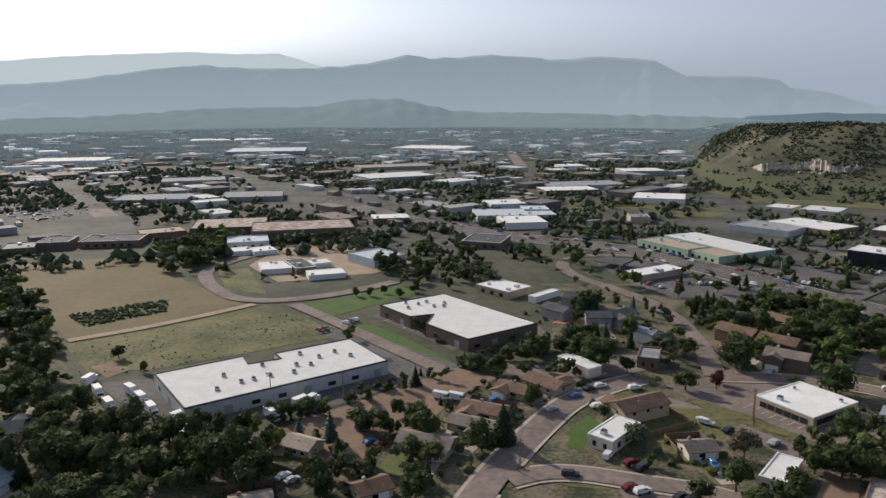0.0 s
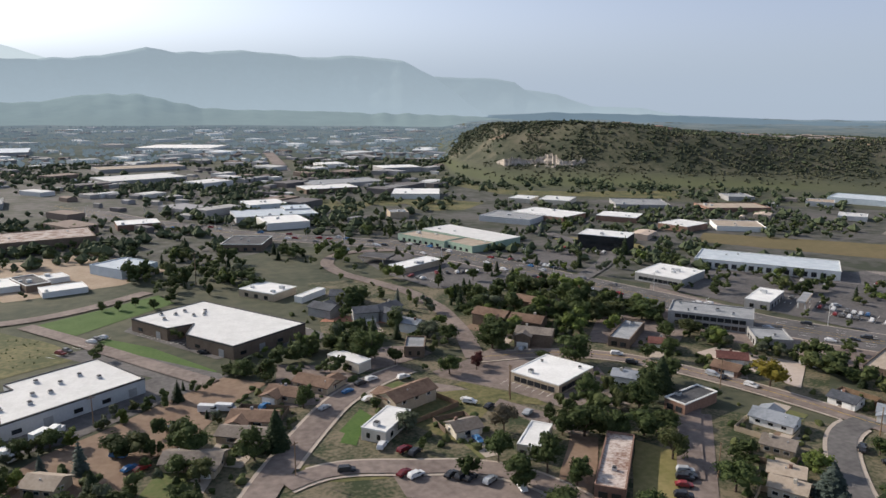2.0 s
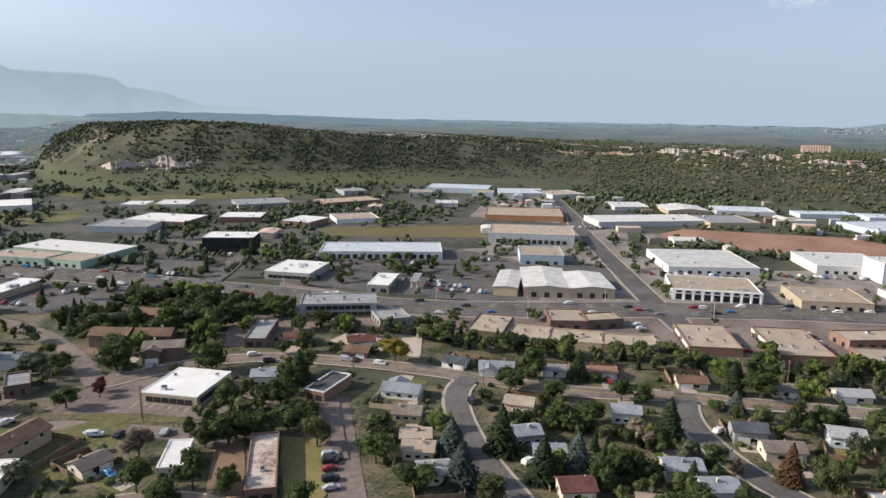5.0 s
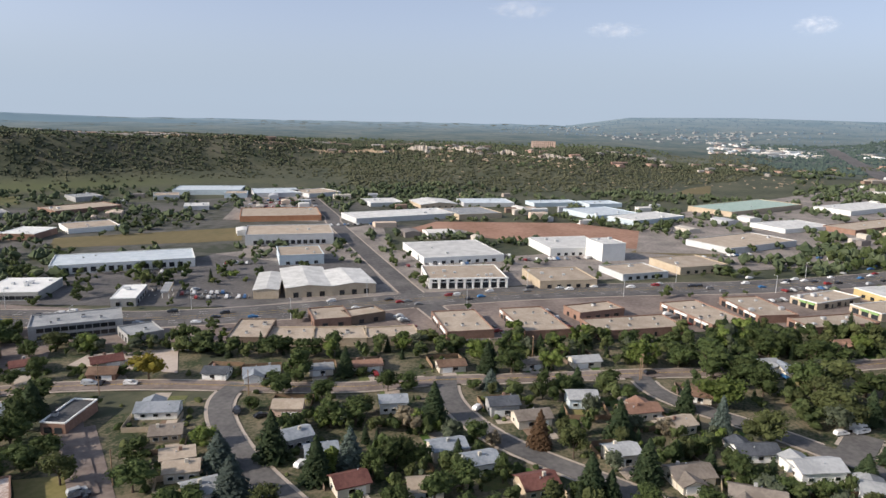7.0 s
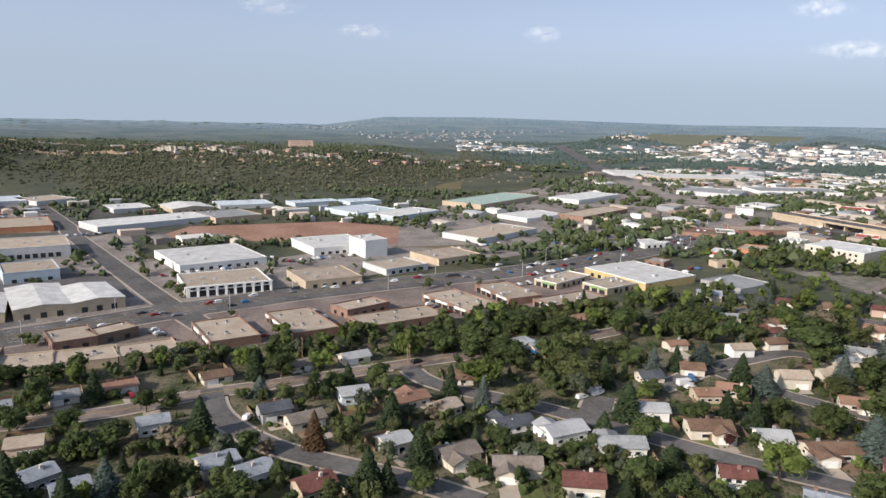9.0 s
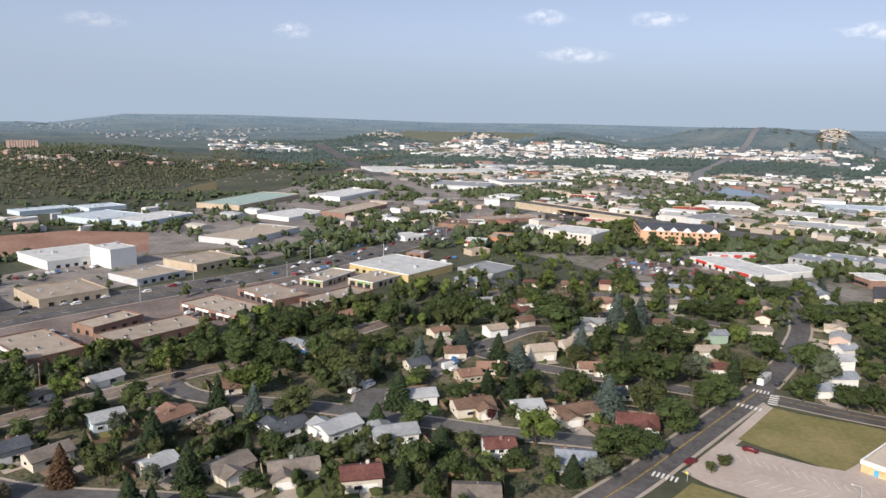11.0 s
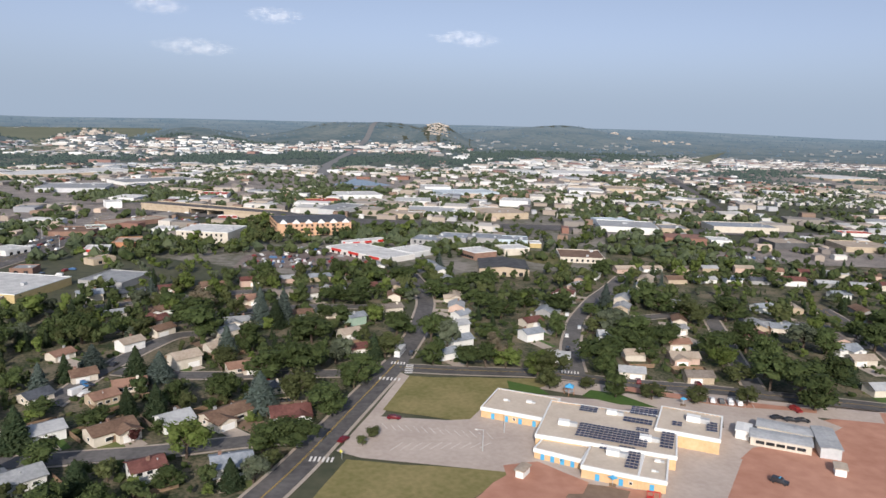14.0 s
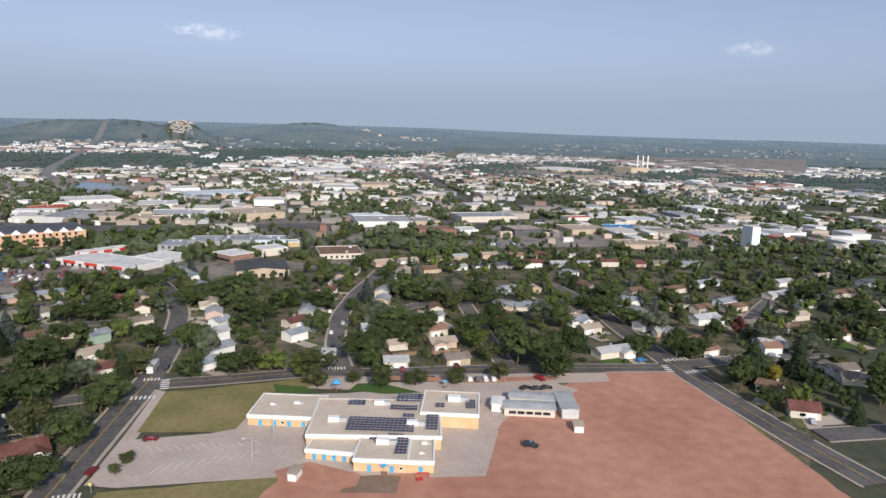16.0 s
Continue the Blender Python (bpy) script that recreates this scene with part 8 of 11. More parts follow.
grown((214.0, 3.5, 5.9, 6.9, "r"), (216.2, 28.6, 9.2, 6.1, "g"), (224.6, 46.1, 11.3, 6.5, "d"), (229.2, 40.2, 8.6, 5.4, "d"), (233.0, 19.0, 6.4, 6.8, "d"), (238.2, 37.0, 8.4, 4.8, "s"), (240.4, 26.5, 8.7, 8.3, "d"), (252.3, 49.1, 8.5, 8.9, "l"), (269.0, 16.6, 11.7, 10.8, "l"), (274.2, 4.4, 9.5, 7.8, "d"), (282.3, 5.6, 8.6, 9.9, "d"), (173.1, -7.9, 6.1, 6.3, "d"), (181.4, -21.4, 6.5, 6.8, "g"), (181.8, -36.4, 5.9, 4.7, "g"), (185.9, -26.7, 6.5, 7.2, "d"), (187.5, -14.8, 9.9, 8.1, "d"))
grown((186.8, -34.5, 7.2, 7.1, "d"), (201.1, -3.0, 6.0, 5.5, "d"), (208.2, -28.0, 5.1, 4.0, "d"), (217.2, -23.5, 12.8, 10.0, "o"), (219.8, -10.3, 12.3, 5.2, "b"), (233.7, -0.5, 11.2, 4.8, "s"), (233.8, -43.7, 9.6, 7.6, "g"), (240.8, -11.3, 13.3, 13.5, "l"), (238.6, -46.3, 10.7, 12.1, "o"), (244.9, -43.7, 12.9, 13.1, "o"), (252.8, -42.0, 12.3, 11.0, "o"), (256.7, -24.3, 12.8, 11.8, "d"), (262.2, -37.3, 14.4, 10.6, "d"), (269.0, -16.2, 12.0, 13.6, "d"), (269.6, -8.7, 13.8, 15.1, "d"), (276.7, -7.2, 13.0, 12.5, "d"))
grown((274.4, -44.0, 11.4, 12.1, "g"), (274.0, -49.4, 13.3, 12.1, "o"), (278.3, -20.1, 10.5, 11.1, "d"), (297.8, -46.9, 11.0, 12.1, "d"), (302.7, -29.1, 11.2, 13.2, "d"), (302.1, -52.2, 10.0, 13.3, "d"), (305.8, -43.5, 9.0, 12.1, "d"), (309.4, -16.6, 7.6, 13.2, "d"), (309.4, -34.9, 10.0, 14.0, "d"), (313.0, -26.3, 9.9, 15.8, "d"), (165.4, -59.2, 9.5, 8.3, "d"), (170.7, -49.1, 11.1, 10.0, "d"), (180.3, -59.9, 9.3, 6.2, "s"), (180.8, -67.8, 7.5, 6.8, "o"), (198.8, -57.7, 9.9, 9.4, "d"), (202.3, -46.2, 8.7, 6.3, "s"))
grown((198.7, -82.8, 4.7, 3.4, "m"), (216.8, -56.8, 13.5, 8.0, "s"), (216.6, -77.7, 7.7, 8.2, "d"), (219.3, -89.5, 10.1, 5.5, "s"), (236.6, -69.3, 7.3, 11.1, "d"), (245.0, -54.8, 11.8, 6.1, "s"), (259.4, -76.3, 10.6, 5.6, "b"), (250.6, -109.2, 12.4, 7.1, "s"), (264.9, -69.0, 9.2, 8.4, "d"), (270.3, -58.0, 10.8, 13.0, "d"), (263.3, -86.1, 10.7, 5.2, "s"), (267.8, -101.8, 9.7, 7.8, "b"), (311.0, -76.0, 14.0, 12.8, "d"), (304.1, -106.9, 15.5, 13.8, "d"), (311.3, -96.5, 10.6, 10.2, "d"), (305.9, -124.9, 9.6, 11.1, "d"))
grown((319.2, -88.3, 10.8, 11.8, "g"), (305.2, -134.6, 7.0, 9.5, "d"), (149.6, -94.8, 8.1, 6.7, "g"), (155.7, -89.0, 8.6, 5.2, "s"), (166.5, -77.3, 6.5, 7.2, "d"), (152.9, -102.7, 6.7, 6.3, "o"), (158.8, -114.3, 10.5, 13.9, "d"), (166.7, -105.6, 11.7, 10.7, "d"), (179.2, -88.9, 13.4, 10.4, "l"), (171.4, -109.8, 8.2, 9.7, "l"), (199.3, -90.6, 5.4, 6.4, "d"), (194.5, -122.8, 13.5, 10.5, "b"), (211.3, -95.4, 11.7, 7.1, "s"), (204.5, -110.6, 5.5, 4.3, "d"), (191.1, -135.2, 14.3, 12.1, "o"), (216.1, -103.6, 9.6, 10.0, "d"))
grown((208.9, -118.0, 11.5, 10.5, "d"), (218.3, -142.0, 12.6, 15.2, "d"), (211.7, -153.3, 17.0, 13.5, "d"), (217.3, -152.2, 12.6, 14.5, "d"), (245.6, -114.3, 11.1, 8.2, "b"), (239.5, -135.5, 9.4, 10.0, "o"), (248.6, -150.4, 15.1, 10.3, "d"), (253.6, -144.9, 12.1, 7.1, "b"), (278.4, -146.5, 16.7, 17.9, "d"), (289.0, -151.6, 19.9, 21.5, "d"), (272.0, -180.5, 13.0, 8.0, "s"), (278.7, -176.8, 18.6, 7.0, "b"), (274.5, -186.9, 17.3, 8.2, "b"), (295.0, -173.7, 12.6, 8.7, "o"), (318.7, -169.9, 12.1, 11.5, "r"), (330.7, -155.8, 9.8, 13.0, "d"))
grown((326.7, -172.8, 12.4, 12.1, "r"), (350.2, -223.0, 15.8, 14.8, "d"), (150.4, -129.3, 4.2, 3.0, "o"), (153.0, -135.8, 4.3, 4.2, "o"), (170.3, -136.3, 11.8, 13.0, "d"), (183.9, -157.7, 11.9, 11.9, "d"), (193.4, -166.1, 11.1, 11.9, "d"), (186.2, -196.6, 11.5, 12.4, "d"), (215.7, -163.9, 11.6, 9.8, "d"), (213.4, -169.1, 9.3, 8.9, "g"), (215.1, -173.8, 10.5, 8.8, "g"), (207.1, -183.8, 11.7, 4.9, "s"), (206.6, -189.1, 9.4, 12.2, "o"), (210.1, -193.6, 11.0, 10.3, "o"), (196.2, -215.7, 15.3, 8.6, "g"), (207.1, -217.0, 15.1, 11.2, "d"))
grown((242.4, -178.9, 13.6, 14.5, "d"), (225.5, -213.6, 12.8, 12.4, "d"), (223.6, -218.3, 7.7, 8.7, "d"), (254.9, -186.3, 10.7, 14.2, "o"), (256.2, -206.6, 11.0, 8.5, "d"), (246.1, -218.7, 9.7, 7.9, "l"), (268.6, -206.3, 8.4, 7.9, "d"), (253.6, -224.9, 8.7, 9.5, "l"), (277.5, -232.0, 10.5, 21.6, "d"), (290.4, -228.5, 10.3, 16.1, "d"), (285.4, -244.3, 12.3, 17.4, "d"), (272.8, -260.3, 8.0, 13.7, "d"), (261.4, -276.1, 12.5, 17.1, "d"), (309.5, -279.8, 10.4, 11.9, "d"), (293.9, -303.2, 6.9, 6.8, "d"), (301.5, -296.7, 10.3, 12.8, "d"))
grown((306.4, -292.4, 10.3, 12.8, "d"), (333.3, -266.7, 13.9, 13.7, "d"), (139.3, -209.7, 8.8, 8.4, "o"), (129.6, -218.7, 6.2, 5.9, "o"), (147.2, -219.0, 13.7, 13.6, "o"), (173.7, -203.1, 10.1, 11.0, "d"), (153.2, -219.2, 12.5, 10.7, "l"), (168.8, -210.2, 11.6, 10.7, "d"), (161.8, -215.8, 9.3, 12.5, "l"), (171.0, -217.2, 14.2, 12.4, "r"), (192.4, -239.4, 10.4, 12.6, "d"), (174.2, -265.3, 13.5, 8.9, "d"), (211.9, -272.4, 11.6, 16.4, "d"), (183.6, -310.1, 9.1, 10.0, "d"), (228.9, -279.8, 10.6, 14.1, "d"), (201.6, -302.6, 13.7, 16.1, "d"))
grown((216.6, -297.8, 12.3, 14.5, "d"), (260.8, -293.7, 11.7, 15.2, "d"), (260.2, -312.6, 12.1, 17.1, "d"), (232.4, -401.7, 13.8, 16.6, "d"), (118.2, -220.2, 10.4, 8.3, "d"), (108.2, -228.0, 7.4, 9.2, "o"), (95.2, -236.6, 7.9, 7.9, "o"), (82.1, -248.3, 8.4, 8.0, "o"), (128.0, -234.0, 11.5, 12.0, "d"), (138.7, -242.7, 15.8, 15.3, "d"), (93.3, -269.7, 8.6, 12.0, "o"), (132.8, -266.3, 10.1, 11.7, "d"), (103.4, -280.0, 12.5, 9.6, "l"), (142.1, -269.1, 12.9, 12.5, "d"), (112.5, -292.9, 13.1, 14.2, "d"), (132.3, -287.8, 13.3, 12.4, "d"))
grown((146.3, -287.9, 13.6, 15.9, "d"), (105.4, -309.5, 16.1, 14.6, "d"), (164.0, -285.6, 10.0, 11.9, "o"), (157.6, -290.8, 13.9, 15.2, "g"), (142.7, -336.6, 13.6, 18.3, "o"), (184.3, -324.8, 15.6, 6.7, "b"), (162.3, -343.3, 12.6, 14.8, "d"), (135.5, -357.7, 14.1, 18.3, "d"), (174.2, -349.7, 16.2, 15.2, "d"), (63.7, -261.0, 15.4, 14.0, "d"), (72.2, -269.7, 16.0, 17.2, "d"), (81.8, -270.2, 16.4, 15.8, "d"), (88.3, -282.6, 19.5, 11.3, "d"), (67.1, -290.3, 16.8, 13.5, "d"), (38.3, -304.4, 6.2, 9.6, "d"), (64.0, -301.7, 9.9, 7.2, "s"))
grown((44.3, -308.3, 8.8, 6.6, "d"), (34.6, -315.9, 9.8, 10.8, "d"), (38.4, -322.0, 5.3, 6.2, "d"), (78.9, -330.8, 13.6, 12.7, "d"), (89.1, -334.3, 13.9, 15.1, "g"), (52.0, -352.6, 11.0, 13.9, "d"), (62.7, -355.7, 14.1, 15.3, "d"), (76.5, -370.1, 11.9, 11.0, "d"), (69.7, -404.8, 12.6, 18.5, "d"), (23.4, -309.4, 15.0, 11.7, "d"), (16.8, -311.0, 11.3, 13.1, "d"), (35.1, -344.2, 13.1, 11.2, "g"), (9.7, -349.6, 11.0, 10.7, "d"), (18.3, -404.4, 11.8, 9.7, "o"), (33.8, -405.2, 12.1, 16.4, "d"))
grown((-2.2, 195.3, 10.7, 8.0, "d"), (-6.1, 182.9, 6.5, 6.3, "d"), (-0.9, 177.8, 7.4, 6.7, "o"), (31.6, 214.6, 9.5, 7.2, "d"), (20.0, 189.7, 12.0, 5.7, "s"), (13.5, 184.7, 10.5, 8.1, "d"), (-12.8, 196.1, 6.5, 4.6, "d"), (22.4, 241.7, 9.3, 8.4, "d"), (16.3, 249.3, 6.4, 7.6, "d"), (61.8, 249.6, 13.5, 12.0, "d"), (59.0, 256.4, 9.3, 7.2, "d"), (70.1, 241.9, 8.0, 4.9, "d"), (91.8, 268.3, 8.2, 9.3, "g"), (86.0, 226.9, 8.9, 8.5, "d"), (52.6, 240.9, 4.0, 3.0, "d"), (54.8, 206.4, 4.7, 3.2, "d"))
grown((57.5, 187.0, 7.5, 5.9, "g"), (58.4, 174.9, 4.7, 2.5, "d"), (9.1, 367.3, 7.2, 4.3, "d"), (-9.3, 360.6, 5.8, 5.6, "d"), (-16.7, 350.3, 5.6, 5.4, "d"), (96.7, 227.3, 5.9, 4.5, "m"), (111.9, 247.1, 13.4, 13.1, "d"), (97.3, 258.9, 8.8, 8.2, "d"), (135.6, 223.1, 11.9, 12.7, "d"), (196.6, 299.0, 5.7, 5.9, "d"), (124.4, 227.8, 4.3, 5.6, "d"), (176.9, 219.7, 6.5, 6.5, "d"), (149.2, 189.3, 12.0, 7.2, "s"), (118.8, 186.1, 11.2, 10.1, "d"), (100.7, 178.8, 6.9, 4.5, "d"), (100.2, 170.2, 8.5, 6.1, "d"))
grown((105.8, 167.1, 11.2, 11.2, "d"), (114.3, 164.6, 10.0, 9.9, "d"), (122.9, 162.0, 8.6, 9.3, "d"), (130.2, 161.6, 7.8, 7.7, "d"), (84.1, 152.2, 12.1, 8.7, "d"), (78.5, 148.0, 9.7, 7.9, "d"), (86.4, 143.6, 9.8, 7.3, "d"), (85.1, 178.5, 9.3, 7.4, "r"), (72.6, 161.3, 10.1, 7.3, "d"), (66.9, 157.6, 6.7, 6.5, "d"), (78.8, 132.6, 7.8, 8.4, "d"), (97.3, 124.9, 8.4, 6.9, "d"), (165.3, 318.3, 10.6, 16.5, "d"), (172.6, 295.7, 11.6, 13.5, "d"), (160.1, 327.6, 9.2, 10.8, "d"), (178.9, 264.5, 10.1, 12.6, "o"))
grown((192.2, 260.5, 10.2, 11.2, "d"), (186.5, 236.0, 8.2, 8.9, "d"), (197.9, 234.5, 8.1, 9.0, "o"), (201.4, 223.5, 7.9, 8.3, "d"), (164.9, 266.9, 10.7, 9.3, "d"), (135.4, 315.6, 7.5, 7.3, "d"), (132.5, 323.1, 7.3, 6.3, "d"), (124.7, 346.5, 9.2, 6.5, "d"), (-21.5, 198.2, 7.9, 8.5, "d"), (-25.7, 177.7, 8.1, 4.6, "s"), (-28.4, 160.8, 9.4, 8.1, "d"), (-18.6, 168.1, 6.9, 5.8, "d"), (-4.6, 158.7, 10.2, 6.9, "d"), (-39.6, 210.2, 6.6, 6.1, "d"), (-47.2, 208.3, 6.6, 5.3, "d"), (-58.6, 170.8, 14.2, 11.0, "d"))
grown((-50.9, 175.0, 14.5, 11.3, "d"), (-44.7, 167.6, 11.0, 8.7, "d"), (-65.5, 173.9, 11.3, 8.2, "d"), (-92.1, 190.5, 10.4, 9.7, "d"), (-90.9, 177.5, 11.4, 9.1, "d"), (-79.0, 181.9, 11.7, 9.3, "d"), (-80.3, 168.5, 11.0, 8.7, "d"), (-95.6, 171.7, 11.9, 8.9, "d"), (-111.2, 184.3, 10.9, 8.6, "o"), (-108.8, 169.2, 9.4, 4.4, "s"), (-87.5, 158.2, 9.0, 9.6, "d"), (-74.4, 153.0, 8.7, 8.0, "d"))

fill = np.random.RandomState(5)


def placed(xy):
    """The streets where each tree has its own place."""
    a = np.degrees(np.arctan2(xy[:, 0], xy[:, 1])) % 360
    r = np.hypot(xy[:, 0], xy[:, 1])
    return ((a > 38) & (a < 192) & (r < np.where((a > 78) & (a < 116), 305, 365))) | (((a < 38) | (a > 352)) & (r < 290))


def grove(name, pts, n, lo, hi, label):
    """Trees and shrubs too many to count, between houses and roads."""
    xy = scatter(pts, n, fill)
    belt = any(w in name for w in ("belt", "hedge_row", "fence", "apart", "weeds")) or name == "hedge"
    if not belt:
        xy = xy[~placed(xy) | ((fill.uniform(size=len(xy)) < 0.95) & ~near_road(xy, 8.5))]
    xy = xy[~near_road(xy, 3.2) & ~in_solid(xy, 2.2)]
    if hi <= 3:
        h = fill.uniform(lo, hi, len(xy))
        return many(name, BUSH, xy, h, 0 * h, "leaf_wood", "tall weeds and brush in a strip", "weeds", fill)
    if "hedge" not in name:
        xy = xy[~in_open(xy, ("concrete", "asphalt", "pinkasphalt", "paleasphalt", "brightgrass", "reddirt"))]
    h = fill.uniform(lo, hi, len(xy)) * fill.choice([0.5, 0.85, 1.0, 1.1], len(xy)) * np.where(placed(xy) & (not belt), 0.72, 1.0)
    far = np.hypot(*np.mean(pts, 0)) > 330
    u = fill.uniform(size=len(xy))
    for a, b, m, shapes, word in ((0, 0.48, "leaf_wood", 0, label), (0.48, 0.60, "leaf_l", 0, "lighter green leafy trees"), (0.60, 0.73, "leaf_o", 0, "olive green leafy trees"),
                                  (0.73, 0.79, "leaf_g", 0, "grey-green willows and olives"), (0.79, 0.86, "leaf_d", 0, "dark green leafy trees"), (0.86, 1.0, "leaf_s", 1, "dark spruces among the leafy trees")):
        k = (u >= a) & (u < b)
        if k.sum() > 1:
            many(name if not shapes else name + "_spruces", MID_SPRUCE if shapes else (FARMID if far else MID if np.hypot(*np.mean(pts, 0)) > 240 else NEARMID), xy[k], h[k] * (0.95 if shapes else 1), 0 * h[k], m, word, "trees", fill, (1.1, 1.4) if shapes else (0.85, 1.25))


grove("cedar_yards", [(140.4, -426.3), (37.6, -500.5), (20.1, -312.1), (88.8, -275.7)], 105, 5.5, 9.5, "leafy trees and shrubs crowding the yards")
grove("south_grove", [(6.7, -562.6), (-113.6, -727.1), (-162.7, -665.7), (-91.1, -349.5), (-53.8, -346.1), (-48.1, -428.4)], 210, 5, 9.5, "leafy trees and shrubs crowding the yards")
grove("mid_trees", [(459.5, -382.7), (429.9, -739.1), (262.4, -459.4), (338.2, -355.3), (264.9, -371.0), (308.6, -339.4)], 191, 5.5, 10, "leafy trees and shrubs crowding the yards")
grove("store_trees", [(446.1, -171.9), (405.9, -313.1), (365.5, -282.6), (327.6, -334.6), (320.4, -308.8), (375.3, -166.0)], 89, 5.5, 10, "leafy trees and shrubs crowding the yards")
grove("hedge_oaks", [(111.2, 188.4), (172.7, 212.8), (124.4, 148.6), (101.0, 150.9), (94.4, 166.2)], 18, 8.5, 12, "leafy trees and shrubs crowding the yards")
grove("hedge_lane", [(62.3, 182.3), (86.9, 166.9), (87.1, 152.3), (56.6, 155.3)], 20, 7.5, 12, "leafy trees and shrubs crowding the yards")
grove("hedge_flats", [(119.0, 324.4), (131.8, 271.3), (195.4, 297.6), (164.7, 241.1), (143.4, 243.3), (114.4, 259.0)], 43, 6.5, 11, "leafy trees and shrubs crowding the yards")
grove("hedge_corner", [(50.2, 312.2), (89.1, 308.3), (79.4, 249.6), (56.7, 245.9)], 12, 5.5, 10, "leafy trees and shrubs crowding the yards")
grove("hedge_row", [(-50.5, 204.0), (3.0, 250.0), (33.0, 276.0), (35.0, 273.5), (5.5, 247.0), (-48.0, 201.2)], 170, 3.0, 5.2, "leafy shrubs in a hedge along the lot's fence")
grove("hedge_grove", [(-78.1, 205.2), (-50.4, 210.3), (-42.9, 189.3), (-47.9, 166.2), (-67.5, 168.1)], 33, 4.5, 7.5, "leafy trees and shrubs crowding the yards")
grove("woods", [(-293.6, 420.6), (-232.8, 390.4), (-142.4, 261.4), (-117.2, 218.7), (-90.6, 187.1), (-66.5, 176.9), (-43.4, 174.8), (-60.9, 160.0), (-109.9, 145.0)], 371, 7.5, 12, "leafy trees and shrubs crowding the yards")
grove("field_weeds", [(-149.7, 285.3), (-64.2, 323.6), (-47.5, 296.8), (-78.8, 265.4), (-111.9, 246.1), (-129.0, 242.7)], 209, 0.4, 0.8, "leafy trees and shrubs crowding the yards")
grove("hedge", [(-49.4, 202.3), (-49.4, 210.5), (-27.7, 223.2), (7.0, 248.3), (29.8, 266.1), (59.8, 294.1), (59.0, 284.1), (28.8, 256.6), (6.7, 237.2), (-26.7, 214.1)], 60, 4.5, 7.5, "leafy trees and shrubs crowding the yards")
grove("yards", [(129.6, 99.5), (177.9, 139.4), (207.8, 93.0), (246.4, 42.6), (247.5, 12.8), (243.2, -58.9), (176.3, -45.8)], 270, 5.5, 11, "leafy trees and shrubs crowding the yards")
grove("hedge_belt", [(219.2, 221.6), (273.4, 106.5), (294.1, 51.8), (312.5, 6.1), (359.2, -79.7), (308.4, -71.6), (275.5, 4.5), (261.2, 45.4), (245.6, 95.6), (199.3, 202.2)], 532, 5, 9, "leafy trees and shrubs crowding the yards")
grove("east_yards", [(343.4, -24.4), (359.6, -65.5), (373.8, -130.5), (338.3, -306.5), (231.2, -225.5), (190.9, -150.8), (156.7, -95.8), (150.3, -67.4), (191.0, 20.4), (274.4, 26.3)], 720, 5.5, 12, "leafy trees and shrubs crowding the yards")
grove("linden_yards", [(307.3, -305.8), (256.7, -408.9), (149.8, -235.6), (194.2, -198.3)], 150, 5.5, 11, "leafy trees and shrubs crowding the yards")
grove("far_yards", [(240.3, -396.9), (183.8, -552.8), (-50.0, -716.7), (-30.2, -353.8), (20.1, -312.1), (58.2, -357.7), (140.4, -426.3), (90.8, -274.3), (144.0, -239.4)], 400, 5, 10.5, "leafy trees and shrubs crowding the yards")
grove("ravine", [(491.7, -171.7), (566.5, -367.5), (388.0, -467.5), (435.2, -454.1), (451.4, -347.5), (443.4, -240.4)], 258, 6.5, 13, "leafy trees and shrubs crowding the yards")
grove("flats", [(138.6, 374.3), (219.4, 255.3), (215.6, 192.2), (140.9, 232.5), (115.2, 270.3)], 89, 5.5, 12, "leafy trees and shrubs crowding the yards")
grove("elm_yards", [(-34.4, 159.4), (-26.0, 207.8), (13.9, 224.5), (23.4, 206.5), (7.3, 161.0)], 51, 5.5, 11, "leafy trees and shrubs crowding the yards")
grove("birch_yards", [(19.4, -304.4), (-30.2, -353.8), (-23.9, -238.4)], 45, 5.5, 10, "leafy trees and shrubs crowding the yards")
grove("south_yards", [(98.4, 176.0), (123.1, 189.1), (137.9, 177.3), (119.6, 159.2), (104.9, 161.4)], 10, 6.5, 12, "leafy trees and shrubs crowding the yards")
grove("hedge_strip", [(177.6, 314.3), (209.3, 269.5), (223.5, 227.7), (215.6, 192.2), (196.8, 206.9), (186.1, 256.6)], 38, 4.5, 8, "leafy trees and shrubs crowding the yards")
grove("field_edge", [(-190.1, 486.4), (-148.7, 505.8), (-118.9, 400.0), (-154.2, 408.3)], 44, 6.5, 12, "leafy trees and shrubs crowding the yards")
grove("elm_south", [(59.5, 176.7), (98.4, 176.0), (88.1, 135.9), (59.9, 152.0)], 28, 6.5, 12, "leafy trees and shrubs crowding the yards")
grove("b3_trees", [(111.2, 198.4), (134.8, 186.0), (140.9, 175.0), (124.9, 155.0), (104.3, 166.5)], 15, 7.5, 12, "leafy trees and shrubs crowding the yards")
grove("fence_row", [(29.4, 263.0), (48.5, 273.9), (86.0, 293.0), (85.0, 283.0), (47.6, 261.1), (27.9, 252.6)], 51, 5.5, 10, "leafy trees and shrubs crowding the yards")
grove("hill_trees", [(67.5, 273.7), (96.2, 276.1), (97.4, 250.4), (70.3, 243.2)], 20, 6.5, 12, "leafy trees and shrubs crowding the yards")
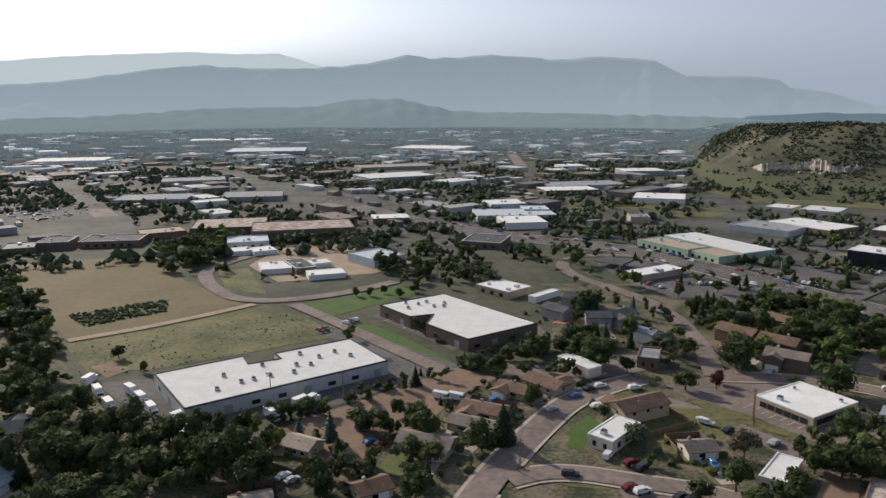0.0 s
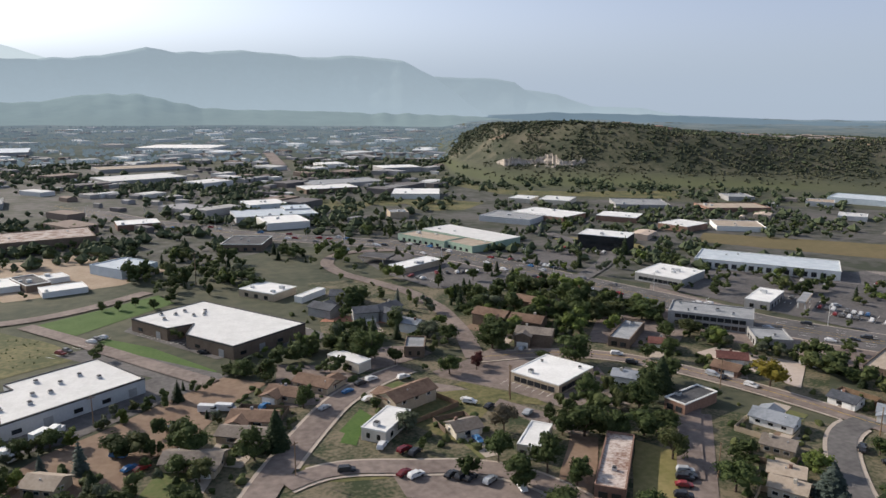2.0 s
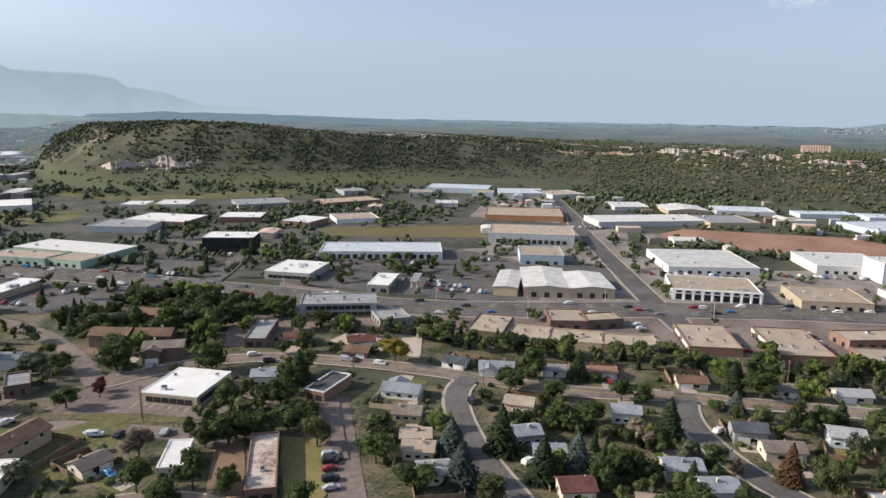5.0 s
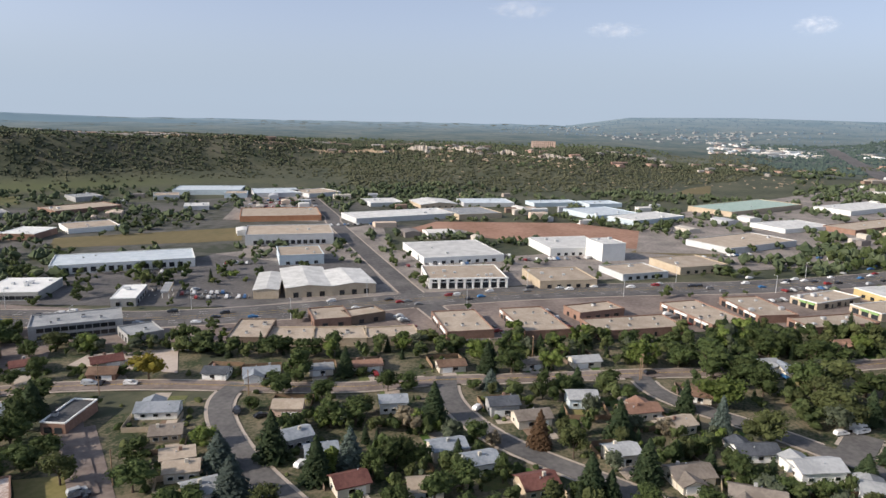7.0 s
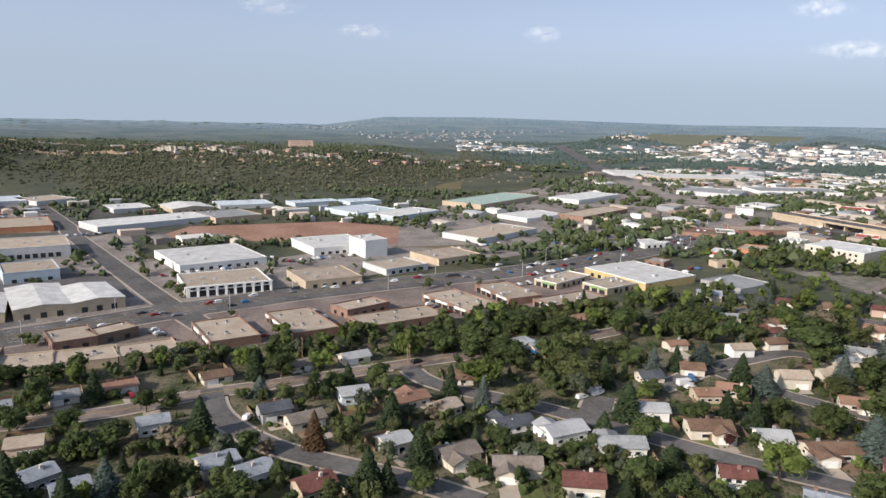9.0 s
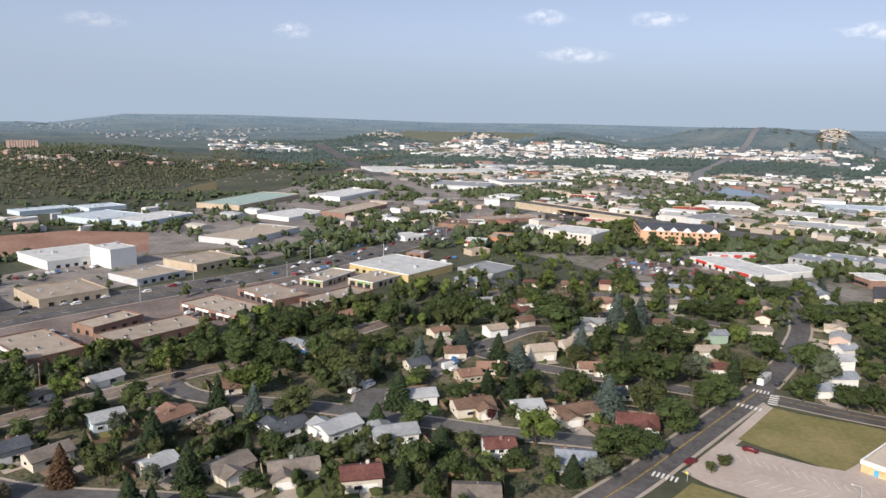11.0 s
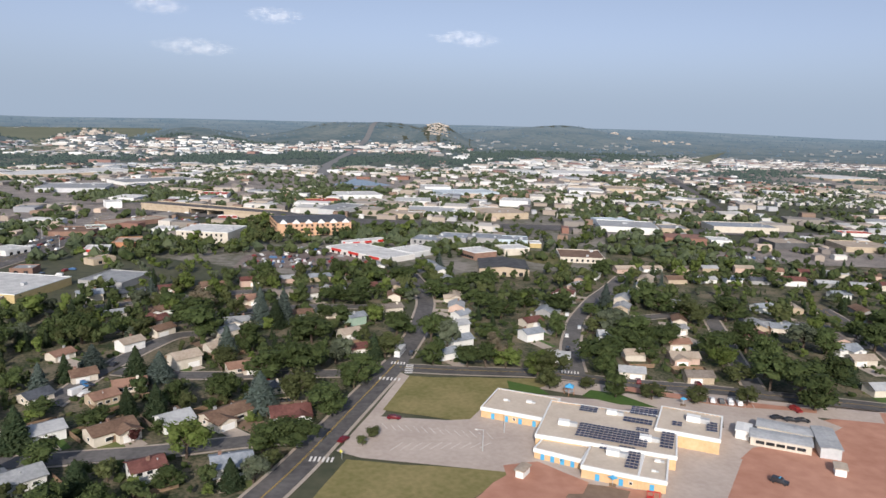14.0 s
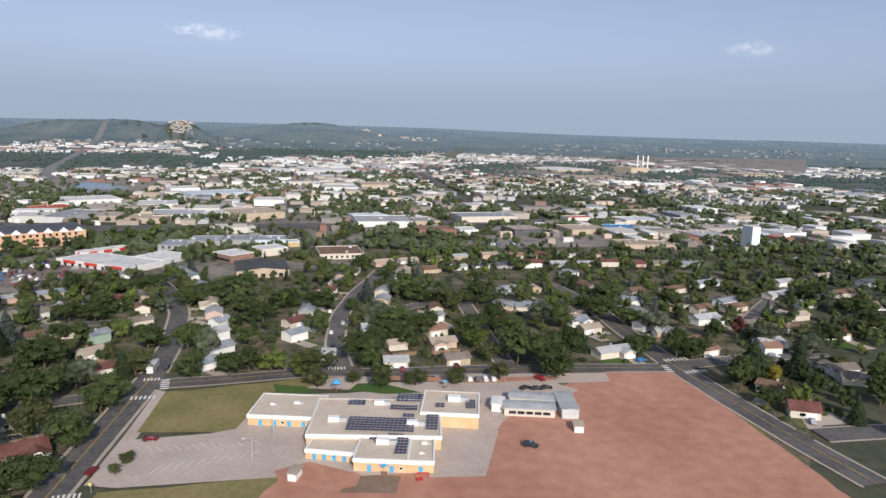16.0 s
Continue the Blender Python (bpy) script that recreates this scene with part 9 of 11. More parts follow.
grove("apart_row", [(128.1, 325.4), (183.5, 324.5), (217.1, 270.2), (219.4, 199.0), (204.3, 201.0), (186.1, 256.6), (140.9, 250.3), (109.4, 257.2)], 61, 5.5, 10, "leafy trees and shrubs crowding the yards")
grove("creek_trees", [(-42.0, 411.7), (-1.9, 479.2), (23.3, 441.2), (39.5, 356.8), (19.9, 375.4), (-7.9, 382.7)], 76, 6.5, 12, "leafy trees and shrubs crowding the yards")
grove("hill_top_trees", [(36.3, 424.3), (52.4, 477.1), (89.2, 465.9), (135.8, 568.4), (176.2, 596.2), (137.1, 473.8), (81.1, 422.7)], 63, 5.5, 11, "leafy trees and shrubs crowding the yards")
grove("west_belt", [(-202.2, 507.9), (-154.3, 540.9), (-123.0, 414.6), (-145.1, 400.9), (-164.8, 423.6)], 63, 6.5, 12, "leafy trees and shrubs crowding the yards")
grove("hedge_retail", [(112.5, 488.7), (211.2, 372.7), (239.2, 297.8), (193.0, 317.3), (150.7, 365.1), (110.2, 429.9)], 51, 4.5, 9, "leafy trees and shrubs crowding the yards")
grove("hedge_north_lot", [(239.9, 393.6), (283.9, 280.8), (311.9, 226.7), (345.7, 252.1), (316.9, 313.9)], 51, 4.5, 9, "leafy trees and shrubs crowding the yards")
grove("birch_east", [(13.4, -347.5), (-73.3, -442.5), (-40.7, -211.6), (-27.6, -254.0), (-6.8, -283.6)], 95, 5.5, 10, "leafy trees and shrubs crowding the yards")
grove("crop_weeds", [(-170.7, 322.5), (-154.3, 304.6), (-126.9, 328.7), (-133.7, 351.3), (-155.8, 336.4)], 418, 1, 1.6, "leafy trees and shrubs crowding the yards")
grove("lower_yards", [(191.1, 131.8), (188.6, 67.7), (170.9, -0.7), (167.1, -110.6), (124.9, -86.0), (115.8, 83.3)], 210, 6.5, 12, "leafy trees and shrubs crowding the yards")

# trees standing round the houses and along the streets
spots = []
for hx, hy, ha, hl, hw in HOUSES:
    for _ in range(3 if math.hypot(hx, hy) > 300 else 2):
        ang, rad = fill.uniform(0, 6.28), fill.uniform(1.0, 1.6)
        spots.append((hx + math.cos(ang) * (hl / 2 + 2.5) * rad, hy + math.sin(ang) * (hl / 2 + 2.5) * rad))
for nm, w, mt, q, side, wk, vg in ROAD_PTS:
    if mt == "darkasphalt" or nm in ("elm_east", "boulder", "boulder_north", "school", "birch", "hill"):
        for i in range(1, len(q), 3):
            for s in (-1, 1):
                if fill.uniform() < 0.5:
                    spots.append(tuple(q[i] + side[i] * s * (w / 2 + fill.uniform(2.6, 6.5))))
spots = np.array(spots)
spots = spots[~placed(spots) & ~near_road(spots, 2.4) & ~in_solid(spots, 2.2) & ~in_open(spots, ("concrete", "reddirt", "grass", "asphalt", "pinkasphalt", "paleasphalt"))]
size = fill.uniform(8.0, 15.0, len(spots)) * np.where(np.hypot(spots[:, 0], spots[:, 1]) < 330, 1.0, 0.88) * fill.choice([0.5, 0.85, 1.0, 1.0], len(spots))
k = fill.uniform(size=len(spots))
for lo_, hi_, mt_, wd_ in ((0, 0.34, "leaf_wood", "leafy green trees round the houses"), (0.34, 0.46, "leaf_d", "dark leafy trees round the houses"), (0.46, 0.56, "leaf_o", "olive green trees round the houses"), (0.56, 0.62, "leaf_g", "grey-green trees round the houses")):
    kk = (k >= lo_) & (k < hi_)
    rr_ = np.hypot(spots[:, 0], spots[:, 1])
    for k2, sh_ in ((kk & (rr_ < 270), NEARMID), (kk & (rr_ >= 270), FARMID)):
        many("yard_trees", sh_, spots[k2], size[k2], 0 * size[k2], mt_, wd_, "trees", fill)
many("pale_yard_trees", MID, spots[(k >= 0.62) & (k < 0.8)], size[(k >= 0.62) & (k < 0.8)], 0 * size[(k >= 0.62) & (k < 0.8)], "leaf_l", "lighter green trees round the houses", "trees", fill)
many("yard_spruces", MID_SPRUCE, spots[(k >= 0.8) & (k < 0.92)], size[(k >= 0.8) & (k < 0.92)] * 0.95, 0 * size[(k >= 0.8) & (k < 0.92)], "leaf_s", "dark spruces round the houses", "trees", fill, (1.1, 1.4))
many("yard_blue_spruces", MID_SPRUCE, spots[k >= 0.92], size[k >= 0.92] * 0.95, 0 * size[k >= 0.92], "leaf_b", "silvery spruces round the houses", "trees", fill, (1.1, 1.4))

spots = []
for nm, w, mt, q, side, wk, vg in ROAD_PTS:
    if nm == "arterial":
        for i in range(90, len(q), 4):
            for s in (-1, 1):
                if fill.uniform() < 0.45 and math.hypot(*q[i]) < 640:
                    spots.append(tuple(q[i] + side[i] * s * (w / 2 + fill.uniform(3, 16))))
spots = np.array(spots)
spots = spots[~near_road(spots, 1.5) & ~in_solid(spots, 1.5)]
size = fill.uniform(2.6, 6.5, len(spots))
many("street_trees", FARMID, spots, size, 0 * size, "leaf_wood", "small round trees in the planting strips by the road", "trees", fill)

spots = []
for hx, hy, ha, hl, hw in HOUSES:
    for _ in range(13):
        ang, rad = fill.uniform(0, 6.28), fill.uniform(0.75, 2.1)
        spots.append((hx + math.cos(ang) * (hl / 2 + 1.5) * rad, hy + math.sin(ang) * (hl / 2 + 1.5) * rad))
spots = np.array(spots)
spots = spots[~near_road(spots, 1.4) & ~in_solid(spots, 0.7)]
size = fill.uniform(0.7, 3.0, len(spots))
k = fill.uniform(size=len(spots))
many("yard_shrubs", BUSH, spots[k < 0.6], size[k < 0.6], 0 * size[k < 0.6], "leaf_d", "low dark shrubs round the houses", "shrubs", fill)
many("yard_shrubs", BUSH, spots[k >= 0.6], size[k >= 0.6], 0 * size[k >= 0.6], "leaf_o", "low olive shrubs round the houses", "shrubs", fill)
for row in DRIVE_CARS:
    car(*row)

# ---------------------------------------------------------------- the plan: vehicles and poles
car(-39.4, 171.2, 53.3, "white")
car(-36.7, 169.1, 44.5, "silver")
car(-18.1, 190.1, 40.2, "blue")
car(-15, 189.2, 38.2, "red")
car(37.7, 211.3, 35.6, "silver")
car(47.5, 221.9, 31.1, "blue")
car(53.2, 227.1, 31.3, "dark")
car(57.6, 229.7, 23.6, "white")
car(68.9, 227.9, 16.4, "white")
car(52.4, 213.6, 29.9, "white")
car(56.8, 217.5, 33.5, "white")
car(47.9, 180.2, 60.3, "white")
car(83, 200.2, -37.3, "white")
car(87.6, 195.1, 34.4, "dark")
car(97.4, 186.5, 41, "silver")
car(35.7, 170.2, -10.2, "dark")
car(49.5, 163.7, 32.2, "maroon")
car(52.1, 161.5, 23, "white")
car(-21.4, 198.7, -26.7, "blue")
car(-7.5, 210.4, -28.6, "dark")
car(2.9, 222.2, -46.2, "silver")
car(7.9, 220.6, -30.6, "red")
car(3.2, 278.5, -33.1, "dark")
car(24, 277.5, -32.5, "blue")
car(60.9, 158.9, 32.3, "dark")
car(63.2, 157, 31.4, "dark")
car(65, 155.6, 30.8, "dark")
car(69.2, 152.6, 32.5, "silver")
car(75.4, 146.9, -94.7, "white")
car(119.9, 139.8, -27.8, "silver")
car(117.3, 136.8, -28, "dark")
car(114.9, 134, -28.2, "red")
car(111.4, 129.8, -28.5, "dark")
car(108.6, 126.3, -27.8, "silver")
car(53.3, 175.9, 29.9, "maroon")
car(55.6, 173.4, 40, "dark")
car(48.3, 180.3, 53.6, "white")
car(175.2, 132.9, 31.8, "dark")
car(180.6, 181.2, -56.1, "white")
car(174.8, 194, -64.5, "silver")
car(154.2, 223.4, -27.2, "white")
car(154.3, 213.6, -38, "dark")
car(82.5, 201.5, -65.6, "white")
car(97, 186.8, 37.8, "silver")
car(176.3, 134.2, 25.8, "dark")
car(180, 180.5, -66.8, "white")
car(174.5, 192.6, -59.4, "silver")
car(153.2, 96.3, -5, "white")
car(175.3, 124.4, -35.1, "dark")
car(262.8, 14, -49.8, "dark")
car(207.3, 63.6, -10.8, "white")
car(232.3, -44.8, -55.3, "white")
car(119.1, 137.7, -34, "dark")
car(293.8, 246.5, -10.6, "silver")
car(235.9, -50.6, -50.8, "white")
car(215.6, -11.2, -63, "dark")
car(252.8, -90, -131.2, "dark")
car(268.1, -105.6, -54.8, "dark")
car(198, -101.2, -47.4, "silver")
car(245.1, -86, -67.3, "white")
car(157.1, -127.6, -71.6, "maroon")
car(158.5, -149.6, -137.6, "maroon")
car(204.7, -195.9, -58, "bus")
car(201.1, -199.3, -57.2, "dark")
car(192.2, -301.4, -60, "white")
car(171.7, -270.1, -57.6, "white")
car(175.1, -286, -59, "silver")
car(192.5, -131.5, -142.9, "dark")
car(54.5, -197.2, -172.8, "police")
car(68.1, -255.3, 149.2, "red")
car(36.1, -297.5, -131.3, "blue")
car(70.4, -243.4, -125.8, "dark")
car(66.4, -244.7, -147.3, "dark")
car(63.5, -247.2, -147.3, "dark")
car(160.5, -253.7, -61.4, "dark")
car(10.3, -316, -168, "silver")
car(9.9, -323.5, -156.8, "dark")
car(-15.7, -331.7, 144.3, "white")
box_truck(-101.9, 227.6, -43.8)
box_truck(-95.7, 220.4, -48.4)
box_truck(-89.1, 211.8, -51.6)
box_truck(-78, 207.3, 53.4)
box_truck(-120.7, 238.2, 80.9)
box_truck(-112.7, 226.7, -52.6)
box_truck(-104.2, 215.7, -49.9)
box_truck(-76.4, 194.7, 66.9)
box_truck(-72.5, 195.7, 79.8)
box_truck(-50.1, 207.2, -48.6)
box_truck(-42.6, 217.2, 49.2)
box_truck(-39.6, 218.2, 63.8)
box_truck(-64.5, 215.5, 33.6)
pole(22.7, 172.3, 10)
pole(96.7, 198.6, 12)
pole(3.1, 393, 18)
pole(-53.4, 220.6, 10)
pole(-29.8, 221.9, 10)
pole(97.9, 201.9, 11)
pole(169.2, 183.4, 11)
pole(256.4, 16.5, 10)
pole(188.5, 138.3, 9)
pole(126.4, 134.9, 10)
pole(254.3, 17, 9)
pole(261.1, 58.3, 10)
crosswalk(151.7, -115.2, -139, 7.4, 6, ROAD_Z + 0.004)
crosswalk(186.1, -173, -143.7, 8.7, 6, ROAD_Z + 0.004)
crosswalk(196.9, -187.6, -141.1, 6.2, 5, ROAD_Z + 0.004)
crosswalk(189, -186, -48.2, 11, 5, ROAD_Z + 0.004)
crosswalk(143.6, -229.8, -146.8, 7.4, 6, ROAD_Z + 0.004)
crosswalk(23.3, -306.3, -137.1, 12.1, 6, ROAD_Z + 0.004)
crosswalk(14.1, -294.3, -137.2, 10.8, 6, ROAD_Z + 0.004)
crosswalk(25, -292.2, 116.9, 9, 4, ROAD_Z + 0.004)
stall_line(156, -143.3, 160.4, 4.6)
stall_line(154, -144.8, 160.1, 4.6)
stall_line(151.9, -146.2, 159.7, 4.6)
stall_line(149.8, -147.7, 159.4, 4.6)
stall_line(147.7, -149.1, 159.1, 4.6)
stall_line(145.6, -150.6, 158.7, 4.6)
stall_line(143.5, -152, 158.4, 4.7)
stall_line(141.4, -153.5, 158, 4.7)
stall_line(139.3, -154.9, 157.7, 4.7)
stall_line(137.2, -156.4, 157.4, 4.7)
stall_line(135.1, -157.8, 157, 4.7)
stall_line(133, -159.3, 156.7, 4.7)
stall_line(130.9, -160.7, 156.4, 4.7)
stall_line(128.8, -162.2, 156, 4.7)
stall_line(143.1, -136.2, -78.5, 6.4)
stall_line(141.2, -138.4, -79.4, 6.2)
stall_line(139.2, -140.6, -80.4, 6)
stall_line(137.2, -142.8, -81.4, 5.8)
stall_line(135.3, -145.1, -82.5, 5.7)
stall_line(133.3, -147.3, -83.6, 5.5)
stall_line(131.3, -149.5, -84.9, 5.3)
stall_line(129.3, -151.7, -86.2, 5.2)
stall_line(127.4, -154, -87.6, 5)
stall_line(125.4, -156.2, -89.1, 4.9)
street_lamp(123.7, -152.8, 7, 30)
street_lamp(127.3, -167.6, 7, 30)
car(247.8, -84.9, -71.8, "white", "van")
car(238, -50.3, -79.6, "white", "van")
car(215, 189, -66.4, "white", "van")
car(3, 221.1, -24.2, "white", "van")
car(8.1, 220.1, -24.2, "white", "van")
warning_sign(148.5, -120, 20)


# ---------------------------------------------------------------- the open land's plants
rng = np.random.RandomState(77)


def wild(name, a0, a1, r0, r1, n, shapes, hlo, hhi, material, label, category, zmin=None, clump=0.0):
    xy = sector(a0, a1, r0, r1, n, rng)
    if clump:
        xy = xy[wave(xy[:, 0], xy[:, 1], 0.022, 91) + 0.7 * wave(xy[:, 0], xy[:, 1], 0.07, 92) + 0.5 * rng.normal(size=len(xy)) > clump]
    xy = xy[~in_open(xy, ("reddirt", "redfield", "concrete", "water")) & ~near_road(xy, 2) & ~in_solid(xy, 2)]
    if r0 >= 1300 and a0 > 80:
        xy = xy[wave(xy[:, 0], xy[:, 1], 0.006, 95) + 0.3 * rng.normal(size=len(xy)) < 0.12]
    if name == "lot_trees":
        xy = xy[~in_open(xy)]
    z = height(xy[:, 0], xy[:, 1])
    if zmin is not None:
        k = (z > zmin) & ((z > 9) | (rng.uniform(size=len(z)) < 0.25 + 0.75 * (np.degrees(np.arctan2(xy[:, 0], xy[:, 1])) > 62)))
        xy, z = xy[k], z[k]
    return many(name, shapes, xy, rng.uniform(hlo, hhi, len(xy)), z - 0.2, material, label, category, rng)


wild("mesa_scrub", 18, 106, 800, 1480, 36000, TUFT, 1.6, 4.4, "scrub", "low dark scrub oak over the mesa's slopes", "scrub", 3.0, -0.1)
wild("mesa_scrub", 90, 110, 1200, 1950, 3200, TUFT, 2.2, 5.0, "scrub", "low scrub over the mesa's eastern end", "scrub", 2.0)
wild("mesa_scrub", 60, 104, 800, 1280, 9000, TUFT, 1.6, 4.4, "scrub", "scrub oak on the mesa's dry southern slope", "scrub", 0.8, 0.0)
wild("mesa_trees", 19, 104, 1000, 1750, 4200, DOT, 3.5, 6.5, "leaf_far", "pines and scattered trees along the mesa's top", "trees", 17.0)
wild("valley_trees", -62, 22, 470, 1250, 14000, TINY, 4, 9, "leaf_far", "trees between the buildings of the western valley", "trees", None, 0.25)
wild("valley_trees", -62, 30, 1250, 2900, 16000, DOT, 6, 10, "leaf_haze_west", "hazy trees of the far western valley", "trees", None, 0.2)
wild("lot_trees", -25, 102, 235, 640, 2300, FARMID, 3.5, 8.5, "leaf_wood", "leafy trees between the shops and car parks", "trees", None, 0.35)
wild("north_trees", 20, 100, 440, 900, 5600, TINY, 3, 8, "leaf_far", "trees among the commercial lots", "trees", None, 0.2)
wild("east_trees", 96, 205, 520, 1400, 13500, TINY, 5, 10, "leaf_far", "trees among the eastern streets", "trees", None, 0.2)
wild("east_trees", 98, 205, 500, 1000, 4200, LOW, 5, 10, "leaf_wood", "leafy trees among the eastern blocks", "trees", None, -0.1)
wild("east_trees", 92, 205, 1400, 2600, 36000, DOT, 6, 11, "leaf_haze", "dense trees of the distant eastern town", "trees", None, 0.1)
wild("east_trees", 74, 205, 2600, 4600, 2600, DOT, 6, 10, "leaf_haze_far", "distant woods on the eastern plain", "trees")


def cliff(name, a0, a1, u0, u1, n, lo, hi, material, label):
    """Blocky sandstone outcrops at a level of the mesa's face."""
    a = rng.uniform(a0, a1, n)
    r = table(MESA_FOOT, a) + 330 * rng.uniform(u0, u1, n)
    xy = np.c_[r * np.sin(np.radians(a)), r * np.cos(np.radians(a))]
    rocks = []
    for s in range(4):
        q = np.random.RandomState(500 + s)
        v, f = ICO1
        rocks.append((np.sign(v) * np.abs(v) ** 0.6 * (0.7, 0.5, 0.42) * (1 + 0.2 * q.normal(size=(len(v), 1))) + (0, 0, 0.2), f))
    return many(name, rocks, xy, rng.uniform(lo, hi, n), height(xy[:, 0], xy[:, 1]) - 1, material, label, "rocks", rng)


def cliff_band(name, a0, a1, u, tall, material, label, seed):
    """A broken sandstone wall standing out of the slope, with ledges, cracks and gaps."""
    q = np.random.RandomState(seed)
    cols, rows_ = int((a1 - a0) * 34), 7
    a = np.linspace(a0, a1, cols)

    def worn(width):
        """Uneven but joined up along the wall."""
        w = np.convolve(q.normal(size=cols + width), np.ones(width) / width ** 0.5, "same")
        return w[:cols]
    foot = table(MESA_FOOT, a) + 330 * (u + 0.022 * np.sin(a * 1.3 + seed)) + 3.0 * worn(44)
    lift = tall * np.clip(0.72 + 0.22 * np.sin(a * 1.9 + seed) + 0.20 * worn(34) + 0.08 * worn(8), 0.25, 1.25)
    lift *= np.clip(np.minimum(a - a0, a1 - a) / 0.5, 0.0, 1.0)
    ledge = 0.7 * worn(24)
    base = height(foot * np.sin(np.radians(a)), foot * np.cos(np.radians(a)))
    V = []
    for j in range(rows_):
        k = j / (rows_ - 2)
        r = foot + (2.2 * k + (1.4 + ledge) * (j > 2) + 0.4 * worn(9) if j < rows_ - 1 else 16.0 + 0 * a)
        x, y = r * np.sin(np.radians(a)), r * np.cos(np.radians(a))
        top = base - 1.5 + (lift + 1.5) * min(1.0, k)
        V.append(np.c_[x, y, top if j < rows_ - 1 else np.maximum(np.minimum(top, height(x, y) + 0.3), base)])
    idx = np.arange(rows_ * cols).reshape(rows_, cols)
    f = np.stack([idx[:-1, :-1], idx[:-1, 1:], idx[1:, 1:], idx[1:, :-1]], -1).reshape(-1, 4)
    return tagged(link(name, mesh_from(name, np.concatenate(V), f, material), None), label, "cliff", kind="structure")


cliff_band("cliff_face", 24.3, 31.6, 0.635, 13.5, "palerock", "pale sandstone cliff band on the mesa's face", 3)
cliff_band("cliff_face_upper", 23.6, 27.0, 0.93, 5.0, "rock", "short tan ledge under the mesa's rim", 5)
cliff_band("cliff_rim_ledge", 48.0, 66.0, 0.90, 4.0, "rock", "low tan ledge along the mesa's rim", 8)
cliff_band("cliff_rim_ledge", 66.5, 81.0, 0.92, 6.0, "palerock", "pale broken ledge along the mesa's rim", 11)
cliff("cliff_face", 24.6, 31.2, 0.60, 0.70, 60, 2.0, 5, "palerock", "fallen pale blocks below the cliff")
wild("mesa_pines", 19, 66, 800, 1500, 34000, DOT, 2.0, 4.4, "leaf_pine", "dark pines and oak brush on the mesa's face", "trees", 11.0, -0.3)
wild("mesa_pines", 19, 40, 800, 1350, 14000, DOT, 2.0, 4.6, "leaf_pine", "dark pines crowding the mesa's western face", "trees", 22.0, -0.3)
rim_a = rng.uniform(21, 104, 5200)
rim_r = table(MESA_FOOT, rim_a) + 330 * rng.uniform(0.93, 1.35, 5200)
rim_xy = np.c_[rim_r * np.sin(np.radians(rim_a)), rim_r * np.cos(np.radians(rim_a))]
many("rim_pines", DOT, rim_xy, rng.uniform(3.2, 6.6, 5200), height(rim_xy[:, 0], rim_xy[:, 1]) - 0.3, "leaf_pine", "dark pines in a band along the mesa's rim", "trees", rng)
cliff("cliff_rim", 46, 66, 0.80, 0.99, 50, 2, 5, "rock", "broken tan ledges along the mesa's rim")
cliff("cliff_rim", 68, 82, 0.70, 0.98, 120, 2, 5.5, "rock", "tan boulders and ledges below the rim")


def outcrop(name, a0, a1, r0, r1, n, lo, hi, label):
    """Pale rock showing on a distant bluff."""
    xy = sector(a0, a1, r0, r1, n, rng)
    rocks = [(ICO1[0] * (0.9, 0.6, 0.35) * (1 + 0.25 * np.random.RandomState(600 + s).normal(size=(len(ICO1[0]), 1))), ICO1[1]) for s in range(3)]
    return many(name, rocks, xy, rng.uniform(lo, hi, n), height(xy[:, 0], xy[:, 1]), "palerock", label, "rocks", rng)


outcrop("bluff_rock", 135.5, 137.2, 2680, 3000, 110, 4, 11, "pale bare rock face on the eastern bluff")
outcrop("bluff_rock", 101.5, 104.6, 2250, 2480, 34, 10, 24, "pale rock on a low bluff")
outcrop("bluff_rock", 110.2, 112.4, 2350, 2580, 20, 8, 18, "pale rock on a low bluff")
outcrop("bluff_rock", 148, 156, 3450, 3700, 14, 12, 26, "pale rock on a distant bluff")
cliff("boulders", 66, 98, 0.25, 0.95, 300, 1.2, 3.2, "rock", "scattered sandstone boulders on the slope")


